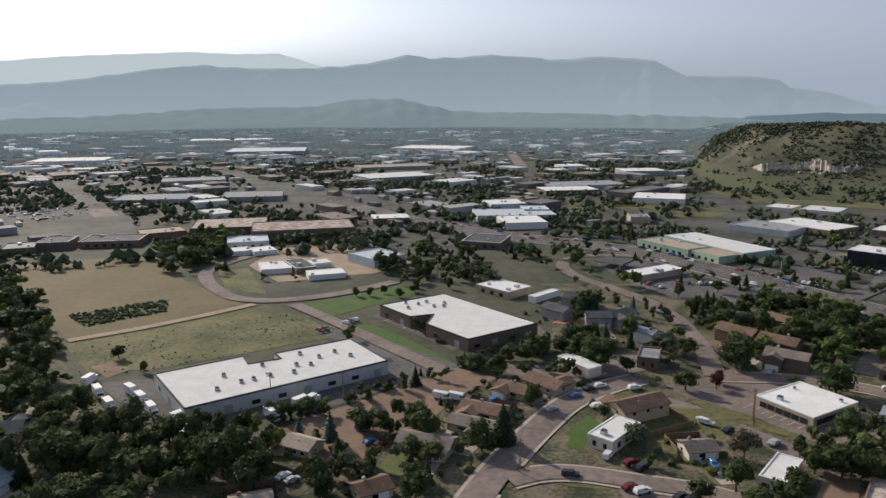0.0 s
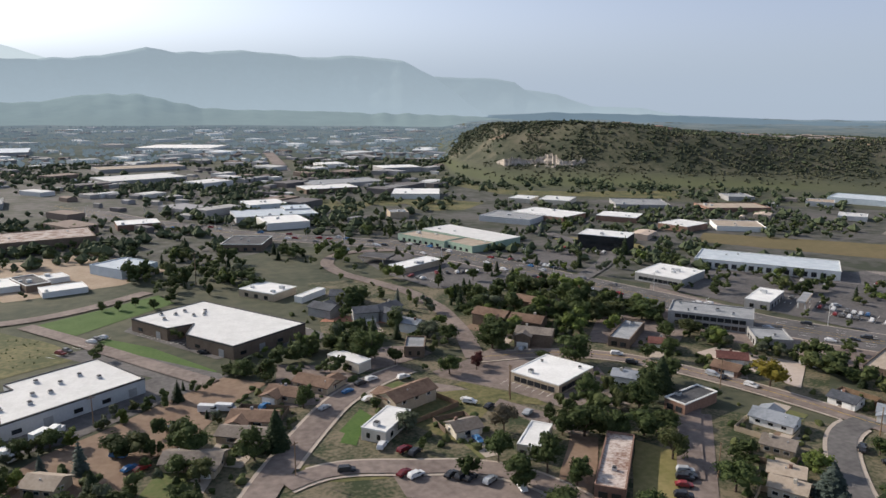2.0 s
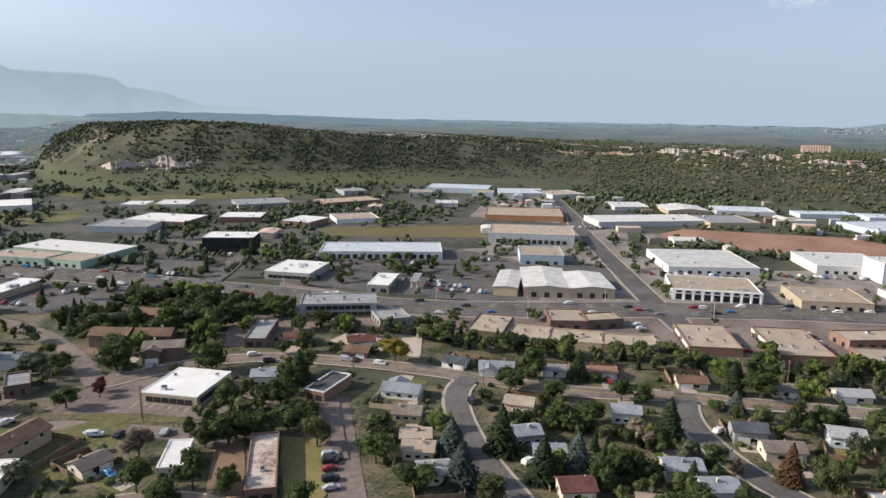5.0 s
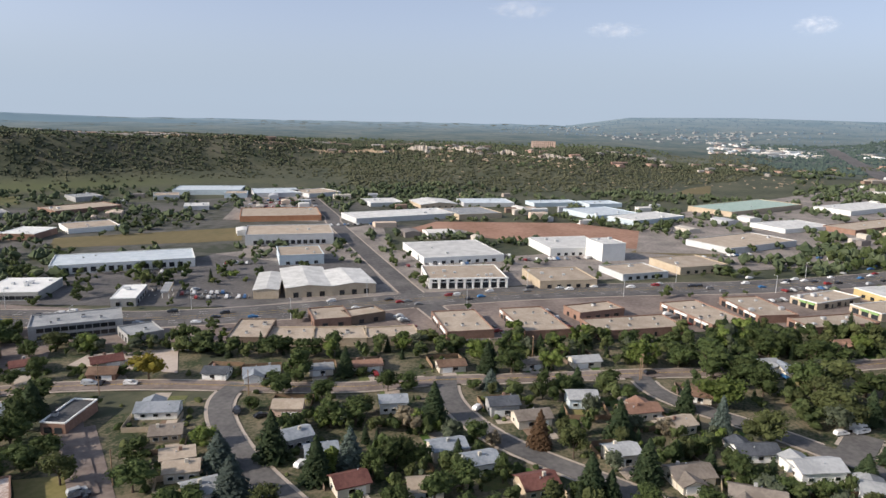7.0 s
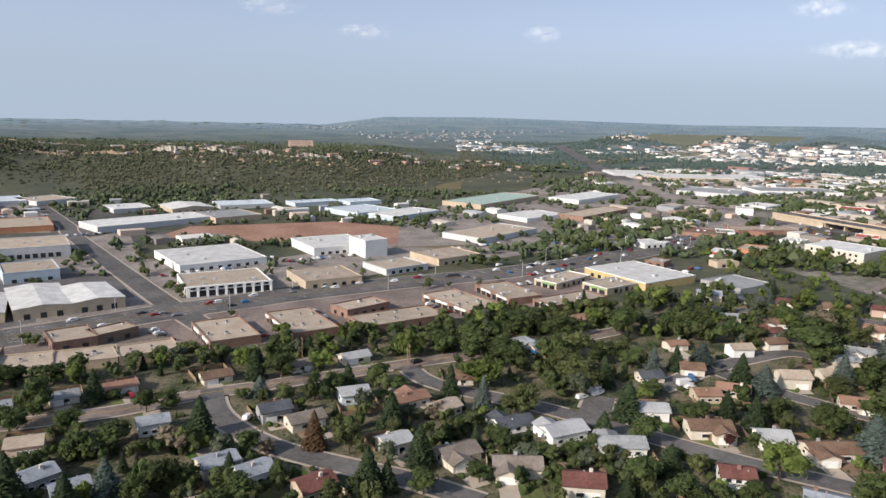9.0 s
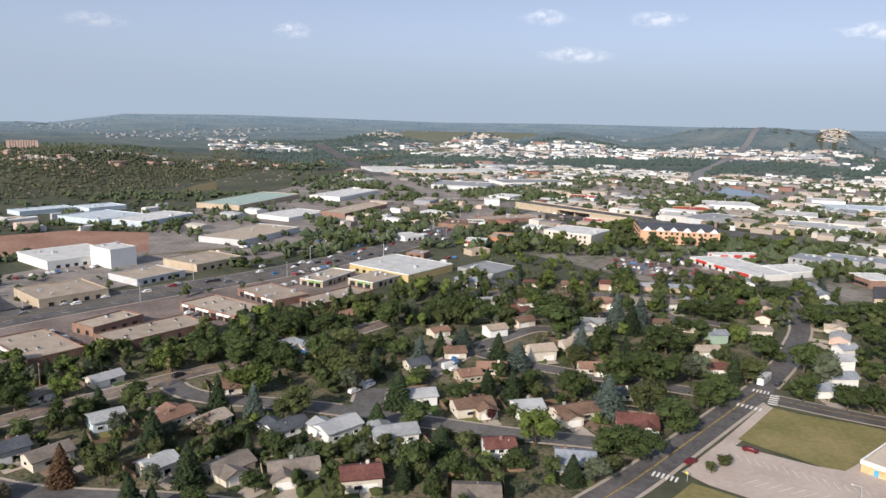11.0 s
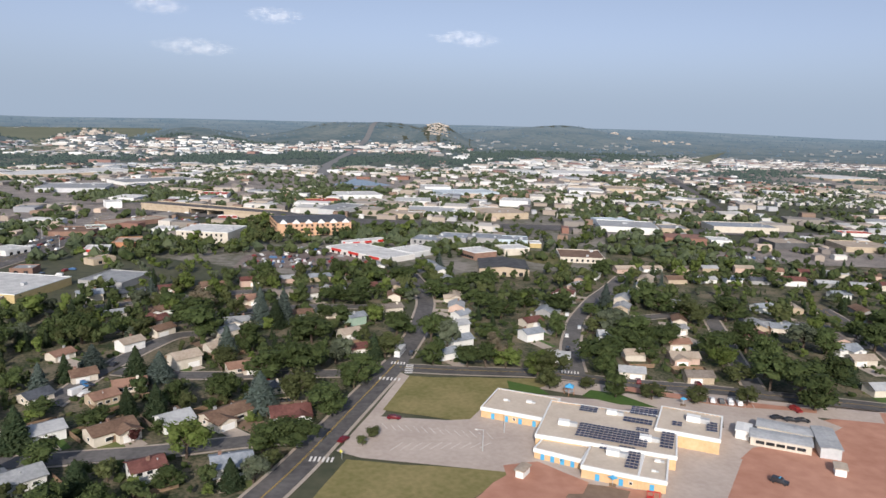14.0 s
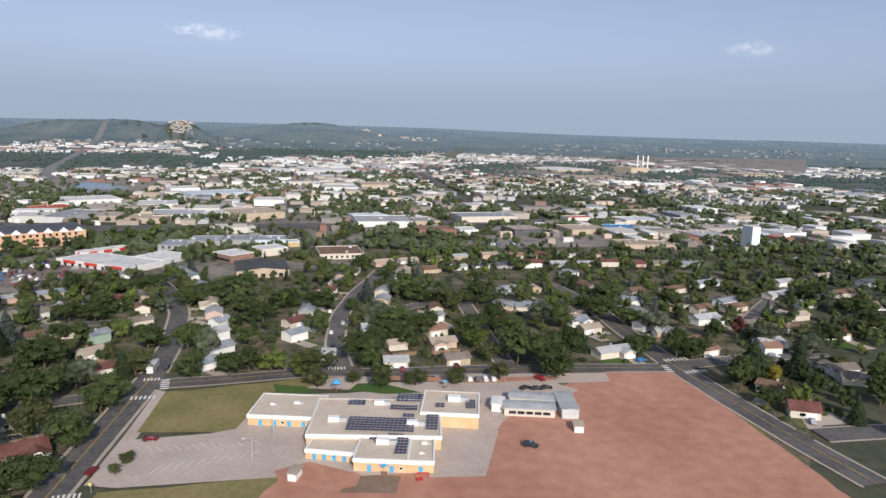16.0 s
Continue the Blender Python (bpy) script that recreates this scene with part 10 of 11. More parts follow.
def town(name, a0, a1, r0, r1, n, lo, hi, material, label, flat=False, ztop=30.0, gate=-0.35, ring=None):
    """Countless small buildings far off, boxes with flat or gabled roofs, on the street grid."""
    xy = sector(a0, a1, r0, r1, n, rng)
    if ring:
        a = rng.uniform(a0, a1, n)
        r = table(MESA_FOOT, a) + 330 * rng.uniform(ring[0], ring[1], n)
        xy = np.c_[r * np.sin(np.radians(a)), r * np.cos(np.radians(a))]
    band = r0 >= 1300 and a0 > 70
    xy = xy[wave(xy[:, 0], xy[:, 1], 0.006 if band else 0.010, 95) + (0.3 if band else 0.6) * rng.normal(size=n) > (0.05 if band else gate)]
    xy = xy[~in_open(xy) & ~near_road(xy, 6) & ~in_solid(xy, 6)]
    z = height(xy[:, 0], xy[:, 1])
    xy, z = xy[z < ztop], z[z < ztop]
    k = len(xy)
    L = rng.uniform(lo, hi, k) * rng.uniform(0.7, 1.35, k)
    D, h = L * rng.uniform(0.35, 0.8, k), rng.uniform(2.6, 4.2, k) + (0.07 if flat else 0.05) * L
    t = GRID + rng.choice([0, math.pi / 2], k) + rng.normal(size=k) * 0.05
    top = 1.0 if flat else 1.2
    base = np.array([(-.5, -.5, 0), (.5, -.5, 0), (.5, .5, 0), (-.5, .5, 0), (-.5, -.5, 1), (.5, -.5, 1), (.5, .5, 1), (-.5, .5, 1), (-.5, 0, top), (.5, 0, top)])
    v = base[None] * np.stack([L, D, h], -1)[:, None]
    c, s = np.cos(t)[:, None], np.sin(t)[:, None]
    P = np.stack([v[..., 0] * c - v[..., 1] * s + xy[:, :1], v[..., 0] * s + v[..., 1] * c + xy[:, 1:], v[..., 2] + z[:, None]], -1).reshape(-1, 3)
    f = np.array([(0, 1, 5), (0, 5, 4), (1, 2, 6), (1, 6, 5), (2, 3, 7), (2, 7, 6), (3, 0, 4), (3, 4, 7), (4, 5, 9), (4, 9, 8), (6, 7, 8), (6, 8, 9), (5, 6, 9), (7, 4, 8)])
    F = (f[None] + (np.arange(k) * 10)[:, None, None]).reshape(-1, 3)
    me = mesh_from(name, P, F, material)
    return tagged(link(name, me, None), label, "buildings", kind="stuff")


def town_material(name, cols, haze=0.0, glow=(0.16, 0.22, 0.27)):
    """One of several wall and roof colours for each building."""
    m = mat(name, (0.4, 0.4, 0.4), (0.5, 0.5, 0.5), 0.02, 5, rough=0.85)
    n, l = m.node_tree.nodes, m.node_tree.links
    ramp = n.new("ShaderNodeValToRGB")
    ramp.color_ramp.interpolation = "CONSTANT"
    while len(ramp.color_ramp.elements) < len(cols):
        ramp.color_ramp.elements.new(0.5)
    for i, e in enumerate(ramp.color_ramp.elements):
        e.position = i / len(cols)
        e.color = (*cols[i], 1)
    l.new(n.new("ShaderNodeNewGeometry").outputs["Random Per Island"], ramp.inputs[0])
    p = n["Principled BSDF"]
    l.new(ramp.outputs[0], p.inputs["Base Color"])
    # haze over the distant buildings, painted on as a faint even glow
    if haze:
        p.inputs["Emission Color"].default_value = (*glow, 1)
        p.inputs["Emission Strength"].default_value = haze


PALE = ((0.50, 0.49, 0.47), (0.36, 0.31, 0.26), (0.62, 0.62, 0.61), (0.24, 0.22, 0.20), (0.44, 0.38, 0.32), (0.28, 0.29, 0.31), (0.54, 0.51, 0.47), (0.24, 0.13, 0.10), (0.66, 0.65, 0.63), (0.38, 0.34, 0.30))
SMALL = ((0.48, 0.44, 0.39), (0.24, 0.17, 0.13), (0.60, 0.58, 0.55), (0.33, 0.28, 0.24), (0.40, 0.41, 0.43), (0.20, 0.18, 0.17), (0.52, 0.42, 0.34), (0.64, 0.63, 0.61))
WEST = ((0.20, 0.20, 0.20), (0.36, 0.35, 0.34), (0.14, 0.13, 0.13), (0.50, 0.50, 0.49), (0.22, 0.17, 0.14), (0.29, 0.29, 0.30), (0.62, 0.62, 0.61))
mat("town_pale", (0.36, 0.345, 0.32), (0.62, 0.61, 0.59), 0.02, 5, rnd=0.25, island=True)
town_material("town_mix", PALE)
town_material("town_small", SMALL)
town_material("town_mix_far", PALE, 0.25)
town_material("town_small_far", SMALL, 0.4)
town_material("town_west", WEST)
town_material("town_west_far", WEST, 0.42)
town("far_sheds", 100, 205, 640, 1500, 1150, 11, 32, "town_mix", "pale flat industrial buildings of the eastern town", True)
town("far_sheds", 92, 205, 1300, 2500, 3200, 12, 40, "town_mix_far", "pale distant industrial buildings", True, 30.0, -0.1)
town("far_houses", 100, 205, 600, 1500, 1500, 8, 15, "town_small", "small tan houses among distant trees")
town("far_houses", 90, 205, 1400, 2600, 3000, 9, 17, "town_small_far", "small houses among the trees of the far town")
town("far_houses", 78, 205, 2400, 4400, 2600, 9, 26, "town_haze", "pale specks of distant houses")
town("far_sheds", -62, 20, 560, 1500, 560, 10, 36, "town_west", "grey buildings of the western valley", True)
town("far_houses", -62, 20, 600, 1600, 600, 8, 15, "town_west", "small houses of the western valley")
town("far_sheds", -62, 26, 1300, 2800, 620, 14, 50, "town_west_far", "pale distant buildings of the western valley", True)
town("far_sheds", 120, 175, 620, 1250, 420, 8, 20, "town_small", "tan workshops along the freeway")
town("far_houses", 30, 98, 520, 820, 130, 9, 18, "town_small", "small buildings below the mesa")
town_material("town_rim", ((0.30, 0.25, 0.21), (0.20, 0.15, 0.12), (0.42, 0.38, 0.34), (0.26, 0.24, 0.22), (0.36, 0.24, 0.19)))
town("mesa_houses", 40, 104, 0, 1, 110, 10, 17, "town_rim", "large houses among pines along the mesa's rim", False, 200.0, -9.0, (1.0, 1.3))
town("mesa_houses", 34, 102, 0, 1, 34, 9, 15, "town_rim", "houses on the upper slope of the mesa", False, 200.0, -9.0, (0.84, 1.0))


rim_block = flat_building(1298.5, 287.7, -77.5, 44.0, 20.0, 16.0, "pink", "terracotta", "hotel")
rim_block.location.z = 27.7


def cloud(x, y, z, w, d, turn):
    """A small fair-weather cloud: a flat ragged veil, thick in the middle."""
    k, rings_ = 28, 6
    v = [(0, 0, 0)]
    q = np.random.RandomState(int(abs(x)) + 3)
    rim = 1 + 0.18 * q.normal(size=k)
    for j in range(1, rings_ + 1):
        for i in range(k):
            t = i * 2 * math.pi / k
            v.append((math.cos(t) * w / 2 * j / rings_ * rim[i], math.sin(t) * d * 0.09 * j / rings_ * rim[i], 6 * (1 - j / rings_)))
    f = [(0, 1 + i, 1 + (i + 1) % k) for i in range(k)]
    for j in range(rings_ - 1):
        for i in range(k):
            a, b2 = 1 + j * k + i, 1 + j * k + (i + 1) % k
            f += [(a, a + k, b2 + k), (a, b2 + k, b2)]
    ob = link("cloud", mesh_from("cloud", np.array(v), np.array(f), "cloud_veil", True), None)
    ob.matrix_world = pose(x, y, z, 78, 0, turn)
    ob.visible_shadow = False
    return tagged(ob, "small thin white fair-weather cloud", "cloud", "clouds", "structure")


def cloud_material():
    m = bpy.data.materials.new("cloud_veil")
    m.use_nodes = True
    n, l = m.node_tree.nodes, m.node_tree.links
    n.remove(n["Principled BSDF"])
    tc = n.new("ShaderNodeTexCoord")
    ns = n.new("ShaderNodeTexNoise")
    ns.inputs["Scale"].default_value = 0.022
    ns.inputs["Detail"].default_value = 6
    l.new(tc.outputs["Object"], ns.inputs["Vector"])
    gen = n.new("ShaderNodeVectorMath")
    gen.operation = "DISTANCE"
    gen.inputs[1].default_value = (0.5, 0.5, 0.0)
    flat = n.new("ShaderNodeVectorMath")
    flat.operation = "MULTIPLY"
    flat.inputs[1].default_value = (1, 1, 0)
    l.new(tc.outputs["Generated"], flat.inputs[0])
    l.new(flat.outputs[0], gen.inputs[0])
    fall = n.new("ShaderNodeMapRange")
    fall.inputs[1].default_value, fall.inputs[2].default_value = 0.46, 0.05
    l.new(gen.outputs["Value"], fall.inputs[0])
    thick = n.new("ShaderNodeMapRange")
    thick.inputs[1].default_value, thick.inputs[2].default_value = 0.36, 0.66
    l.new(ns.outputs[0], thick.inputs[0])
    mul = n.new("ShaderNodeMath")
    mul.operation = "MULTIPLY"
    l.new(fall.outputs[0], mul.inputs[0])
    l.new(thick.outputs[0], mul.inputs[1])
    df = n.new("ShaderNodeBsdfDiffuse")
    df.inputs["Color"].default_value = (0.95, 0.93, 0.92, 1)
    tp = n.new("ShaderNodeBsdfTransparent")
    mx = n.new("ShaderNodeMixShader")
    thin = n.new("ShaderNodeMath")
    thin.operation = "MULTIPLY"
    thin.inputs[1].default_value = 0.28
    l.new(mul.outputs[0], thin.inputs[0])
    l.new(thin.outputs[0], mx.inputs[0])
    l.new(tp.outputs[0], mx.inputs[1])
    l.new(df.outputs[0], mx.inputs[2])
    l.new(mx.outputs[0], n["Material Output"].inputs["Surface"])
    MATS["cloud_veil"] = m


cloud_material()
cloud(4159, 1093, 675, 374, 600, -75)
cloud(4273, -477, 563, 275, 600, -96)
cloud(4262, 572, 560, 354, 600, -82)
cloud(3794, -2024, 479, 433, 600, -118)
cloud(3873, -1868, 683, 315, 600, -116)
cloud(2850, -3220, 592, 433, 600, -138)
cloud(3581, -2380, 679, 354, 559, -124)
cloud(57, -4300, 556, 315, 600, -179)


# ---------------------------------------------------------------- the freeway bridge, the power plant and the trailer park
def overpass(ax, ay, bx, by, w, h):
    """A freeway on a tan retaining wall, with an opening for the street below."""
    L = math.hypot(bx - ax, by - ay)
    thing = tagged(new("overpass"), "tan concrete freeway overpass with retaining walls", "bridge")
    thing.matrix_world = pose((ax + bx) / 2, (ay + by) / 2, 0, 0, 0, math.degrees(math.atan2(by - ay, bx - ax)))
    box_part("deck", 0, 0, h - 1.1, L, w, 1.1, "asphalt", thing, 0, "grey asphalt deck")
    for s in (-1, 1):
        box_part("parapet", 0, s * w / 2, h - 1.0, L, 0.5, 1.9, "wall_tan", thing)
        for x0, x1 in ((-0.5, -0.12), (0.14, 0.5)):
            box_part("retaining_wall", (x0 + x1) / 2 * L, s * (w / 2 - 0.6), 0, (x1 - x0) * L, 0.6, h - 1.0, "wall_tan", thing)
    for x in (-0.12, 0.01, 0.14):
        box_part("pier", x * L, 0, 0, 1.2, w * 0.8, h - 1.1, "wall_tan", thing)
    for s in (-1, 1):
        bm = bmesh.new()
        v = [bm.verts.new(c) for c in ((0, -w / 2, 0), (0, w / 2, 0), (0, w / 2, h - 0.05), (0, -w / 2, h - 0.05), (s * 90, -w / 2, 0.0), (s * 90, w / 2, 0.0))]
        for f in ((0, 1, 2, 3), (3, 2, 5, 4), (0, 3, 4), (1, 5, 2)):
            bm.faces.new([v[i] for i in f])
        bmesh.ops.recalc_face_normals(bm, faces=bm.faces[:])
        part("ramp", bm, "asphalt", thing, "rising freeway ramp").location = (s * L / 2, 0, 0)
    return thing


def stack(x, y, z, h):
    thing = tagged(new("chimney_stack"), "tall pale chimney stack of the power plant", "chimney", "power plant stacks")
    thing.matrix_world = pose(x, y, z)
    bm = bmesh.new()
    bmesh.ops.create_cone(bm, cap_ends=True, segments=12, radius1=2.2, radius2=1.6, depth=h, matrix=Matrix.Translation((0, 0, h / 2)))
    part("shaft", bm, "wall_white", thing)
    bm = bmesh.new()
    bmesh.ops.create_cone(bm, cap_ends=True, segments=12, radius1=1.9, radius2=1.9, depth=1.6, matrix=Matrix.Translation((0, 0, h - 0.6)))
    part("rim", bm, "wall_grey", thing)


def trailer_park(name, pts, n, lo, hi, material, label):
    """Caravans or sheds in ranks, too many and too far to tell apart."""
    xy = scatter(pts, n, rng)
    k = len(xy)
    L, D, h = rng.uniform(lo, hi, k), rng.uniform(2.6, 4.5, k), rng.uniform(2.6, 4.0, k)
    base = np.array([(-.5, -.5, 0), (.5, -.5, 0), (.5, .5, 0), (-.5, .5, 0), (-.5, -.5, 1), (.5, -.5, 1), (.5, .5, 1), (-.5, .5, 1)])
    v = base[None] * np.stack([L, D, h], -1)[:, None]
    t = GRID + rng.normal(size=k) * 0.1
    c, s = np.cos(t)[:, None], np.sin(t)[:, None]
    P = np.stack([v[..., 0] * c - v[..., 1] * s + xy[:, :1], v[..., 0] * s + v[..., 1] * c + xy[:, 1:], v[..., 2]], -1).reshape(-1, 3)
    f = np.array([(0, 1, 5, 4), (1, 2, 6, 5), (2, 3, 7, 6), (3, 0, 4, 7), (4, 5, 6, 7)])
    F = (f[None] + (np.arange(k) * 8)[:, None, None]).reshape(-1, 4)
    return tagged(link(name, mesh_from(name, P, F, material), None), label, "trailers", kind="stuff")


overpass(722.4, -328.6, 576.2, -389.9, 24.0, 6.5)
stack(259.5, -1773.0, 0.0, 42.0)
stack(248.8, -1786.4, 0.0, 42.0)
stack(239.1, -1798.6, 0.0, 42.0)
trailer_park("caravans", [(399.9, -1036.7), (333.8, -1162.4), (201.4, -1135.3), (183.7, -1082.8), (292.5, -1021.3), (375.5, -985.6)], 230, 6, 12, "town_pale", "white caravans and trailers parked in ranks")
trailer_park("stored_vehicles", [(108.9, -736.4), (80.3, -785.7), (8.6, -845.3), (-21.5, -751.6), (22.4, -678.5), (92.7, -681.5)], 260, 5, 11, "town_pale", "white trailers and trucks stored in a yard")
trailer_park("mobile_homes", [(137.7, -1150.3), (108.8, -1266.7), (-87.2, -1395.9), (-72.0, -1118.7), (49.7, -985.3), (106.5, -1017.0)], 240, 8, 14, "town_pale", "pale mobile homes among trees")


# lamps along the arterial, and the traffic standing on it
traffic = random.Random(12)
for nm, w, mt, q, side, wk, vg in ROAD_PTS:
    if nm == "arterial":
        for i in range(14, len(q), 11):
            s = 1 if (i // 11) % 2 else -1
            p = q[i] + side[i] * s * (w / 2 + 1.2)
            if math.hypot(p[0], p[1]) < 700:
                street_lamp(p[0], p[1], 10.0, math.degrees(math.atan2(-side[i][1] * s, -side[i][0] * s)))
        for i in range(120, len(q) - 4):
            if math.hypot(q[i][0], q[i][1]) < 600 and traffic.random() < 0.42:
                s = traffic.choice((-1, 1))
                p = q[i] + side[i] * s * traffic.choice((3.0, 6.4, 9.8))
                hd = math.degrees(math.atan2(-side[i][0], side[i][1])) + (180 if s > 0 else 0)
                car(p[0], p[1], hd, traffic.choice(("white", "silver", "dark", "grey", "dark", "white", "red", "blue")))


def parked(name, pts, n, label):
    """Rows of parked cars far off, joined."""
    xy = scatter(pts, n, rng)
    xy = xy[~in_solid(xy, 1.5)]
    k = len(xy)
    base = np.array([(-2.2, -.85, .2), (2.2, -.85, .2), (2.2, .85, .2), (-2.2, .85, .2), (-2.2, -.85, .85), (2.2, -.85, .85), (2.2, .85, .85), (-2.2, .85, .85),
                     (-1.5, -.7, 1.45), (.8, -.7, 1.45), (.8, .7, 1.45), (-1.5, .7, 1.45)])
    f = np.array([(0, 1, 5, 4), (1, 2, 6, 5), (2, 3, 7, 6), (3, 0, 4, 7), (4, 5, 9, 8), (5, 6, 10, 9), (6, 7, 11, 10), (7, 4, 8, 11), (8, 9, 10, 11)])
    t = GRID + rng.choice([0, math.pi / 2, math.pi], k)
    c, s = np.cos(t)[:, None], np.sin(t)[:, None]
    P = np.stack([base[None, :, 0] * c - base[None, :, 1] * s + xy[:, :1], base[None, :, 0] * s + base[None, :, 1] * c + xy[:, 1:], np.repeat(base[None, :, 2] + 0.25, k, 0)], -1).reshape(-1, 3)
    F = (f[None] + (np.arange(k) * 12)[:, None, None]).reshape(-1, 4)
    return tagged(link(name, mesh_from(name, P, F, "parked_paint"), None), label, "parked cars", kind="stuff")


def paint_material():
    m = mat("parked_paint", (0.05, 0.05, 0.055), (0.5, 0.5, 0.5), 0.02, 5, rough=0.3, spec=0.5, rnd=0.5, island=True)
    n, l = m.node_tree.nodes, m.node_tree.links
    ramp = n.new("ShaderNodeValToRGB")
    ramp.color_ramp.interpolation = "CONSTANT"
    cols = ((0.03, 0.03, 0.035), (0.62, 0.62, 0.62), (0.25, 0.26, 0.27), (0.05, 0.12, 0.25), (0.20, 0.03, 0.03), (0.75, 0.75, 0.74), (0.10, 0.10, 0.10))
    while len(ramp.color_ramp.elements) < len(cols):
        ramp.color_ramp.elements.new(0.5)
    for i, e in enumerate(ramp.color_ramp.elements):
        e.position = i / len(cols)
        e.color = (*cols[i], 1)
    l.new(n.new("ShaderNodeNewGeometry").outputs["Random Per Island"], ramp.inputs[0])
    l.new(ramp.outputs[0], n["Principled BSDF"].inputs["Base Color"])


paint_material()


def stall_row(ax, ay, bx, by):
    """A painted row of stalls, about half of them taken."""
    L = math.hypot(bx - ax, by - ay)
    n = max(2, int(L / 2.75))
    u = np.array([(bx - ax) / L, (by - ay) / L])
    v = np.array([-u[1], u[0]])
    a = np.array([ax, ay])
    P, F = [], []
    for i in range(n + 1):
        c = a + u * (i * L / n)
        if in_solid(c, 0.3)[0]:
            continue
        k = len(P)
        P += [(*(c + u * s * 0.07 + v * e), ROAD_Z + 0.02) for s, e in ((-1, 0), (1, 0), (1, 5), (-1, 5))]
        F.append((k, k + 1, k + 2, k + 3))
    if F:
        tagged(link("stall_lines", mesh_from("stall_lines", np.array(P), np.array(F), "line_white"), None), "white painted parking stall lines", "road marking", kind="structure")
    spots_ = np.array([a + u * ((i + 0.5) * L / n) + v * 2.5 for i in range(n)])
    spots_ = spots_[(rng.uniform(size=n) < 0.55) & ~in_solid(spots_, 2.0)]
    if len(spots_) < 2:
        return
    base = np.array([(-2.2, -.85, .2), (2.2, -.85, .2), (2.2, .85, .2), (-2.2, .85, .2), (-2.25, -.88, .85), (2.2, -.88, .8), (2.2, .88, .8), (-2.25, .88, .85),
                     (-1.9, -.78, .95), (1.1, -.78, .92), (1.1, .78, .92), (-1.9, .78, .95), (-1.5, -.66, 1.5), (.4, -.66, 1.48), (.4, .66, 1.48), (-1.5, .66, 1.5)])
    f = np.array([(0, 1, 5, 4), (1, 2, 6, 5), (2, 3, 7, 6), (3, 0, 4, 7), (4, 5, 9, 8), (5, 6, 10, 9), (6, 7, 11, 10), (7, 4, 8, 11), (8, 9, 13, 12), (9, 10, 14, 13), (10, 11, 15, 14), (11, 8, 12, 15), (12, 13, 14, 15)])
    d = np.where(rng.uniform(size=len(spots_)) < 0.5, 1, -1)[:, None, None]
    w = base[None, :, 0, None] * d * v + base[None, :, 1, None] * d * u
    Q = np.concatenate([w + spots_[:, None], np.repeat(base[None, :, 2:] + ROAD_Z, len(spots_), 0)], -1).reshape(-1, 3)
    G = (f[None] + (np.arange(len(spots_)) * 16)[:, None, None]).reshape(-1, 4)
    tagged(link("parked_cars", mesh_from("parked_cars", Q, G, "parked_paint"), None), "row of parked cars in painted stalls", "parked cars", kind="stuff")


parked("west_lot", [(-433.3, 714.4), (-380.9, 733.2), (-312.8, 617.9), (-358.9, 604.4)], 110, "cars of many colours parked in the lot")
parked("fence_lot", [(-698.8, 1164.5), (-595.4, 1157.5), (-292.7, 650.3), (-339.3, 603.6)], 150, "cars of many colours parked in the lot")
parked("mall_west", [(-191.9, 550.0), (-147.7, 566.7), (-146.6, 528.5), (-177.0, 518.0)], 40, "cars of many colours parked in the lot")
parked("east_cars", [(627.5, 452.7), (660.1, 392.2), (567.6, 332.5), (545.8, 394.7)], 60, "cars of many colours parked in the lot")
parked("arterial_cars", [(458.6, -1.9), (653.4, -258.6), (593.0, -235.8), (449.5, -29.9)], 70, "cars of many colours parked in the lot")
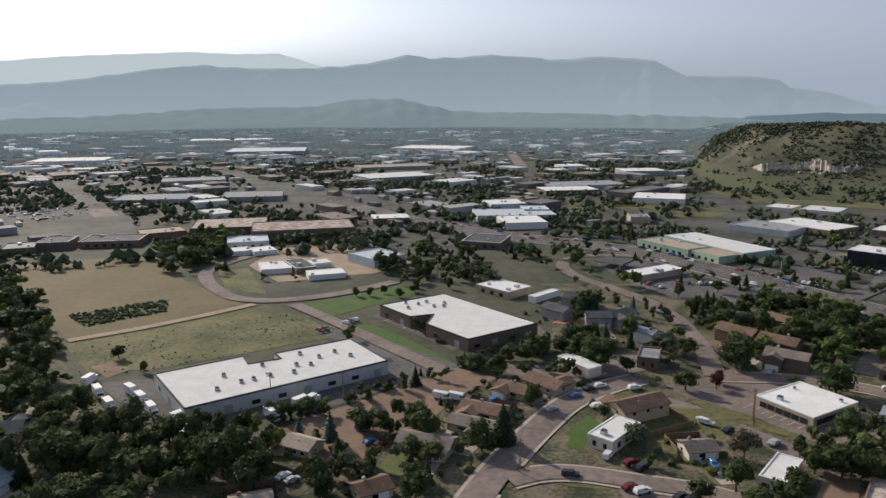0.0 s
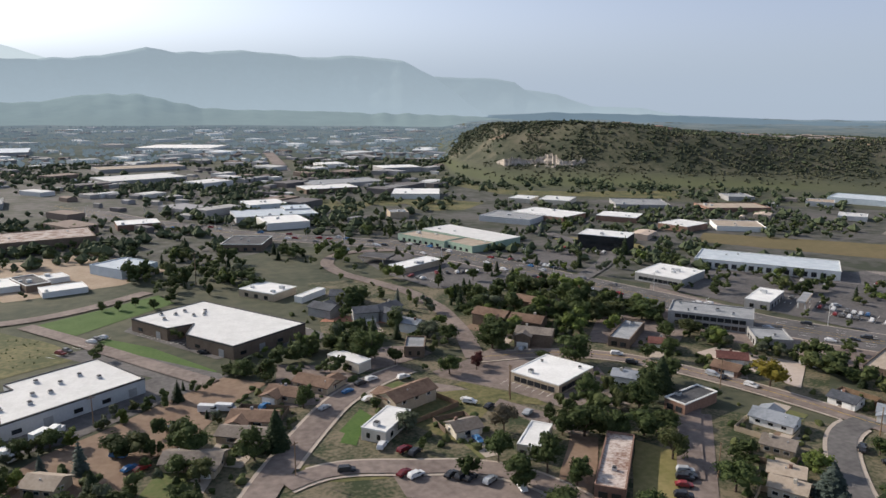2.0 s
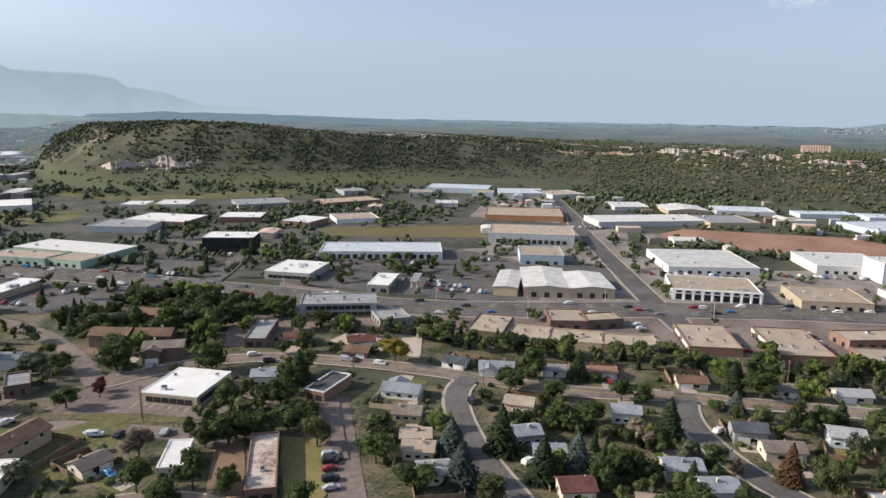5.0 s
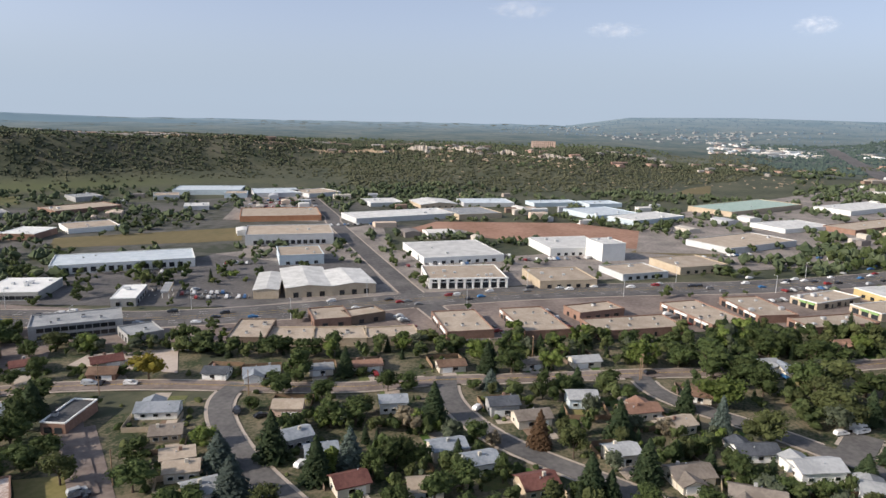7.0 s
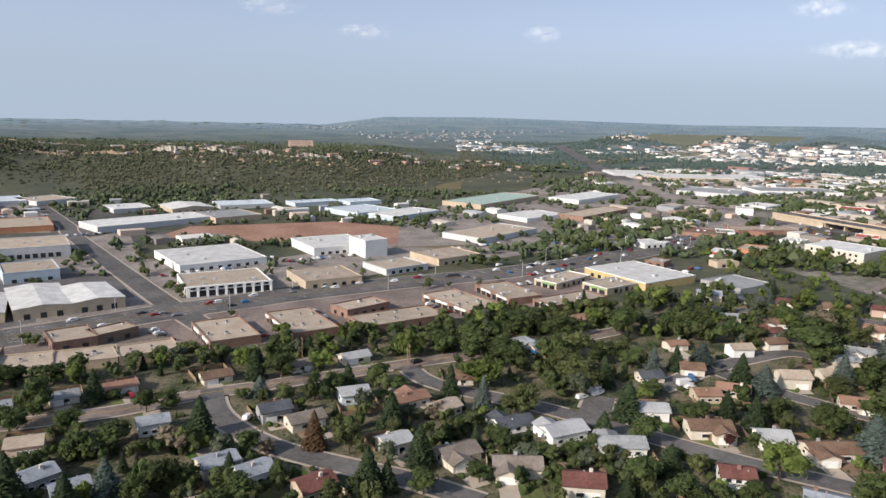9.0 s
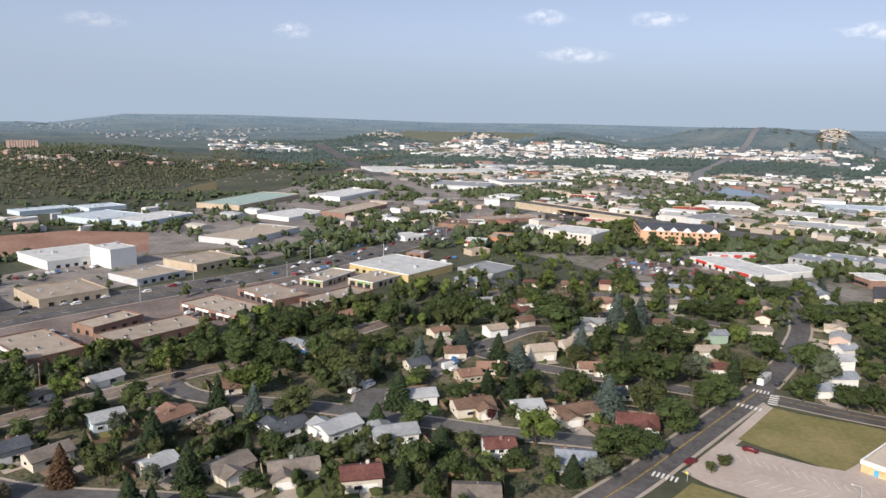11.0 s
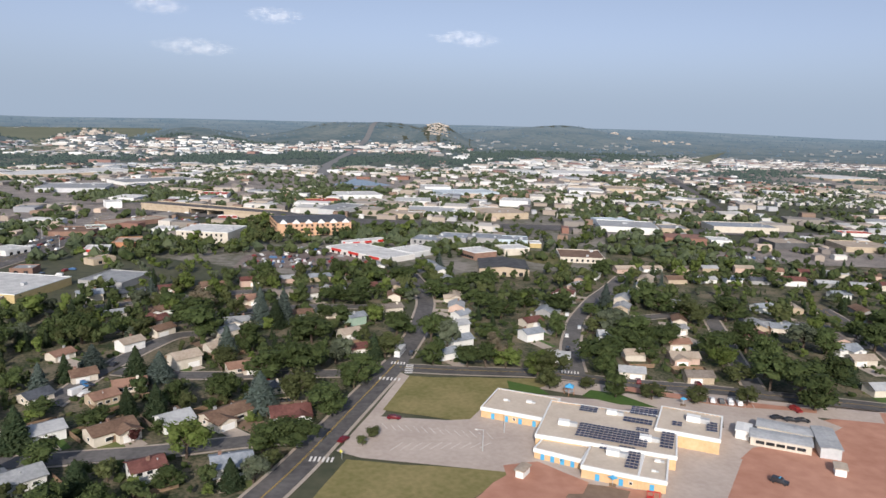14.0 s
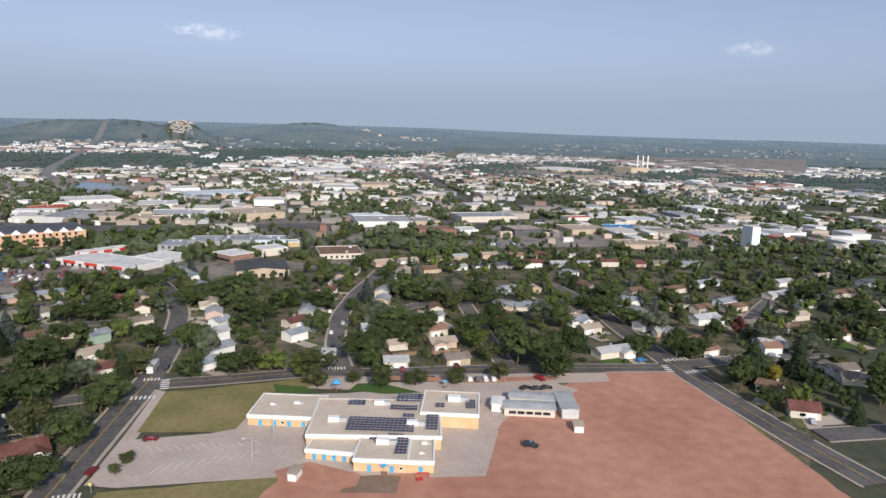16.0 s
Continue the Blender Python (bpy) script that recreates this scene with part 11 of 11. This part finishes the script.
parked("mall_cars", [(402.3, -235.6), (365.5, -282.6), (359.2, -325.0), (440.5, -317.7)], 60, "cars of many colours parked in the lot")
parked("far_cars_a", [(531.2, -58.8), (597.6, -208.7), (780.3, -420.8), (683.9, -442.8), (532.4, -210.0)], 220, "cars of many colours parked in the lot")
parked("far_cars_b", [(110.4, -592.7), (-50.0, -716.7), (-58.7, -874.3), (114.9, -756.9)], 330, "cars of many colours parked in the lot")
parked("store_cars", [(448.4, -110.7), (460.8, -160.9), (421.8, -132.4), (419.9, -114.0)], 22, "cars of many colours parked in the lot")

stall_row(289.1, 77.8, 317.5, 103.2)
stall_row(305.2, 48.4, 331.2, 66.8)
stall_row(334.4, 0.2, 353.2, 12.9)
stall_row(359.1, -29.6, 386.7, -14.2)
stall_row(270.2, 104.7, 294.5, 128.6)
stall_row(272.6, 279.1, 292, 250.9)
stall_row(277.9, 235.5, 294.6, 204)
stall_row(391.3, 168.1, 417.1, 132.7)
stall_row(408.2, 178.7, 451.1, 117)
stall_row(440.7, 106.7, 477.1, 51.8)
stall_row(441.2, 320.3, 465.3, 282.3)
stall_row(495.3, 6.2, 529.9, -34.1)
stall_row(408, -247.7, 383.4, -286.6)
stall_row(424.3, -262.2, 420.8, -303.8)
stall_row(-22, 309.1, 7.8, 275.5)
stall_row(26.9, 283.6, 47.5, 294.5)
stall_row(99, 211.1, 110.3, 193.2)
stall_row(108.3, 381.9, 125.1, 354.5)
stall_row(267.2, 268.5, 294.8, 224.8)
stall_row(185.4, 396.1, 205, 362)
stall_row(97.3, -235.9, 78.8, -246.4)
stall_row(213.9, -529.3, 168.4, -564.7)
stall_row(131.5, 371.8, 158.3, 367.5)
stall_row(350.7, 272.5, 357.2, 258.8)
stall_row(310.3, 297.9, 324.4, 278)
stall_row(499.6, 297.9, 540.5, 245.9)
stall_row(237.7, 418.9, 255.8, 391)
stall_row(93.3, 461.4, 111, 433)
stall_row(-49.5, 289.6, -32.2, 309.4)
stall_row(421.6, -45.8, 443.5, -74.6)
stall_row(386.9, -28, 409.9, -56.4)
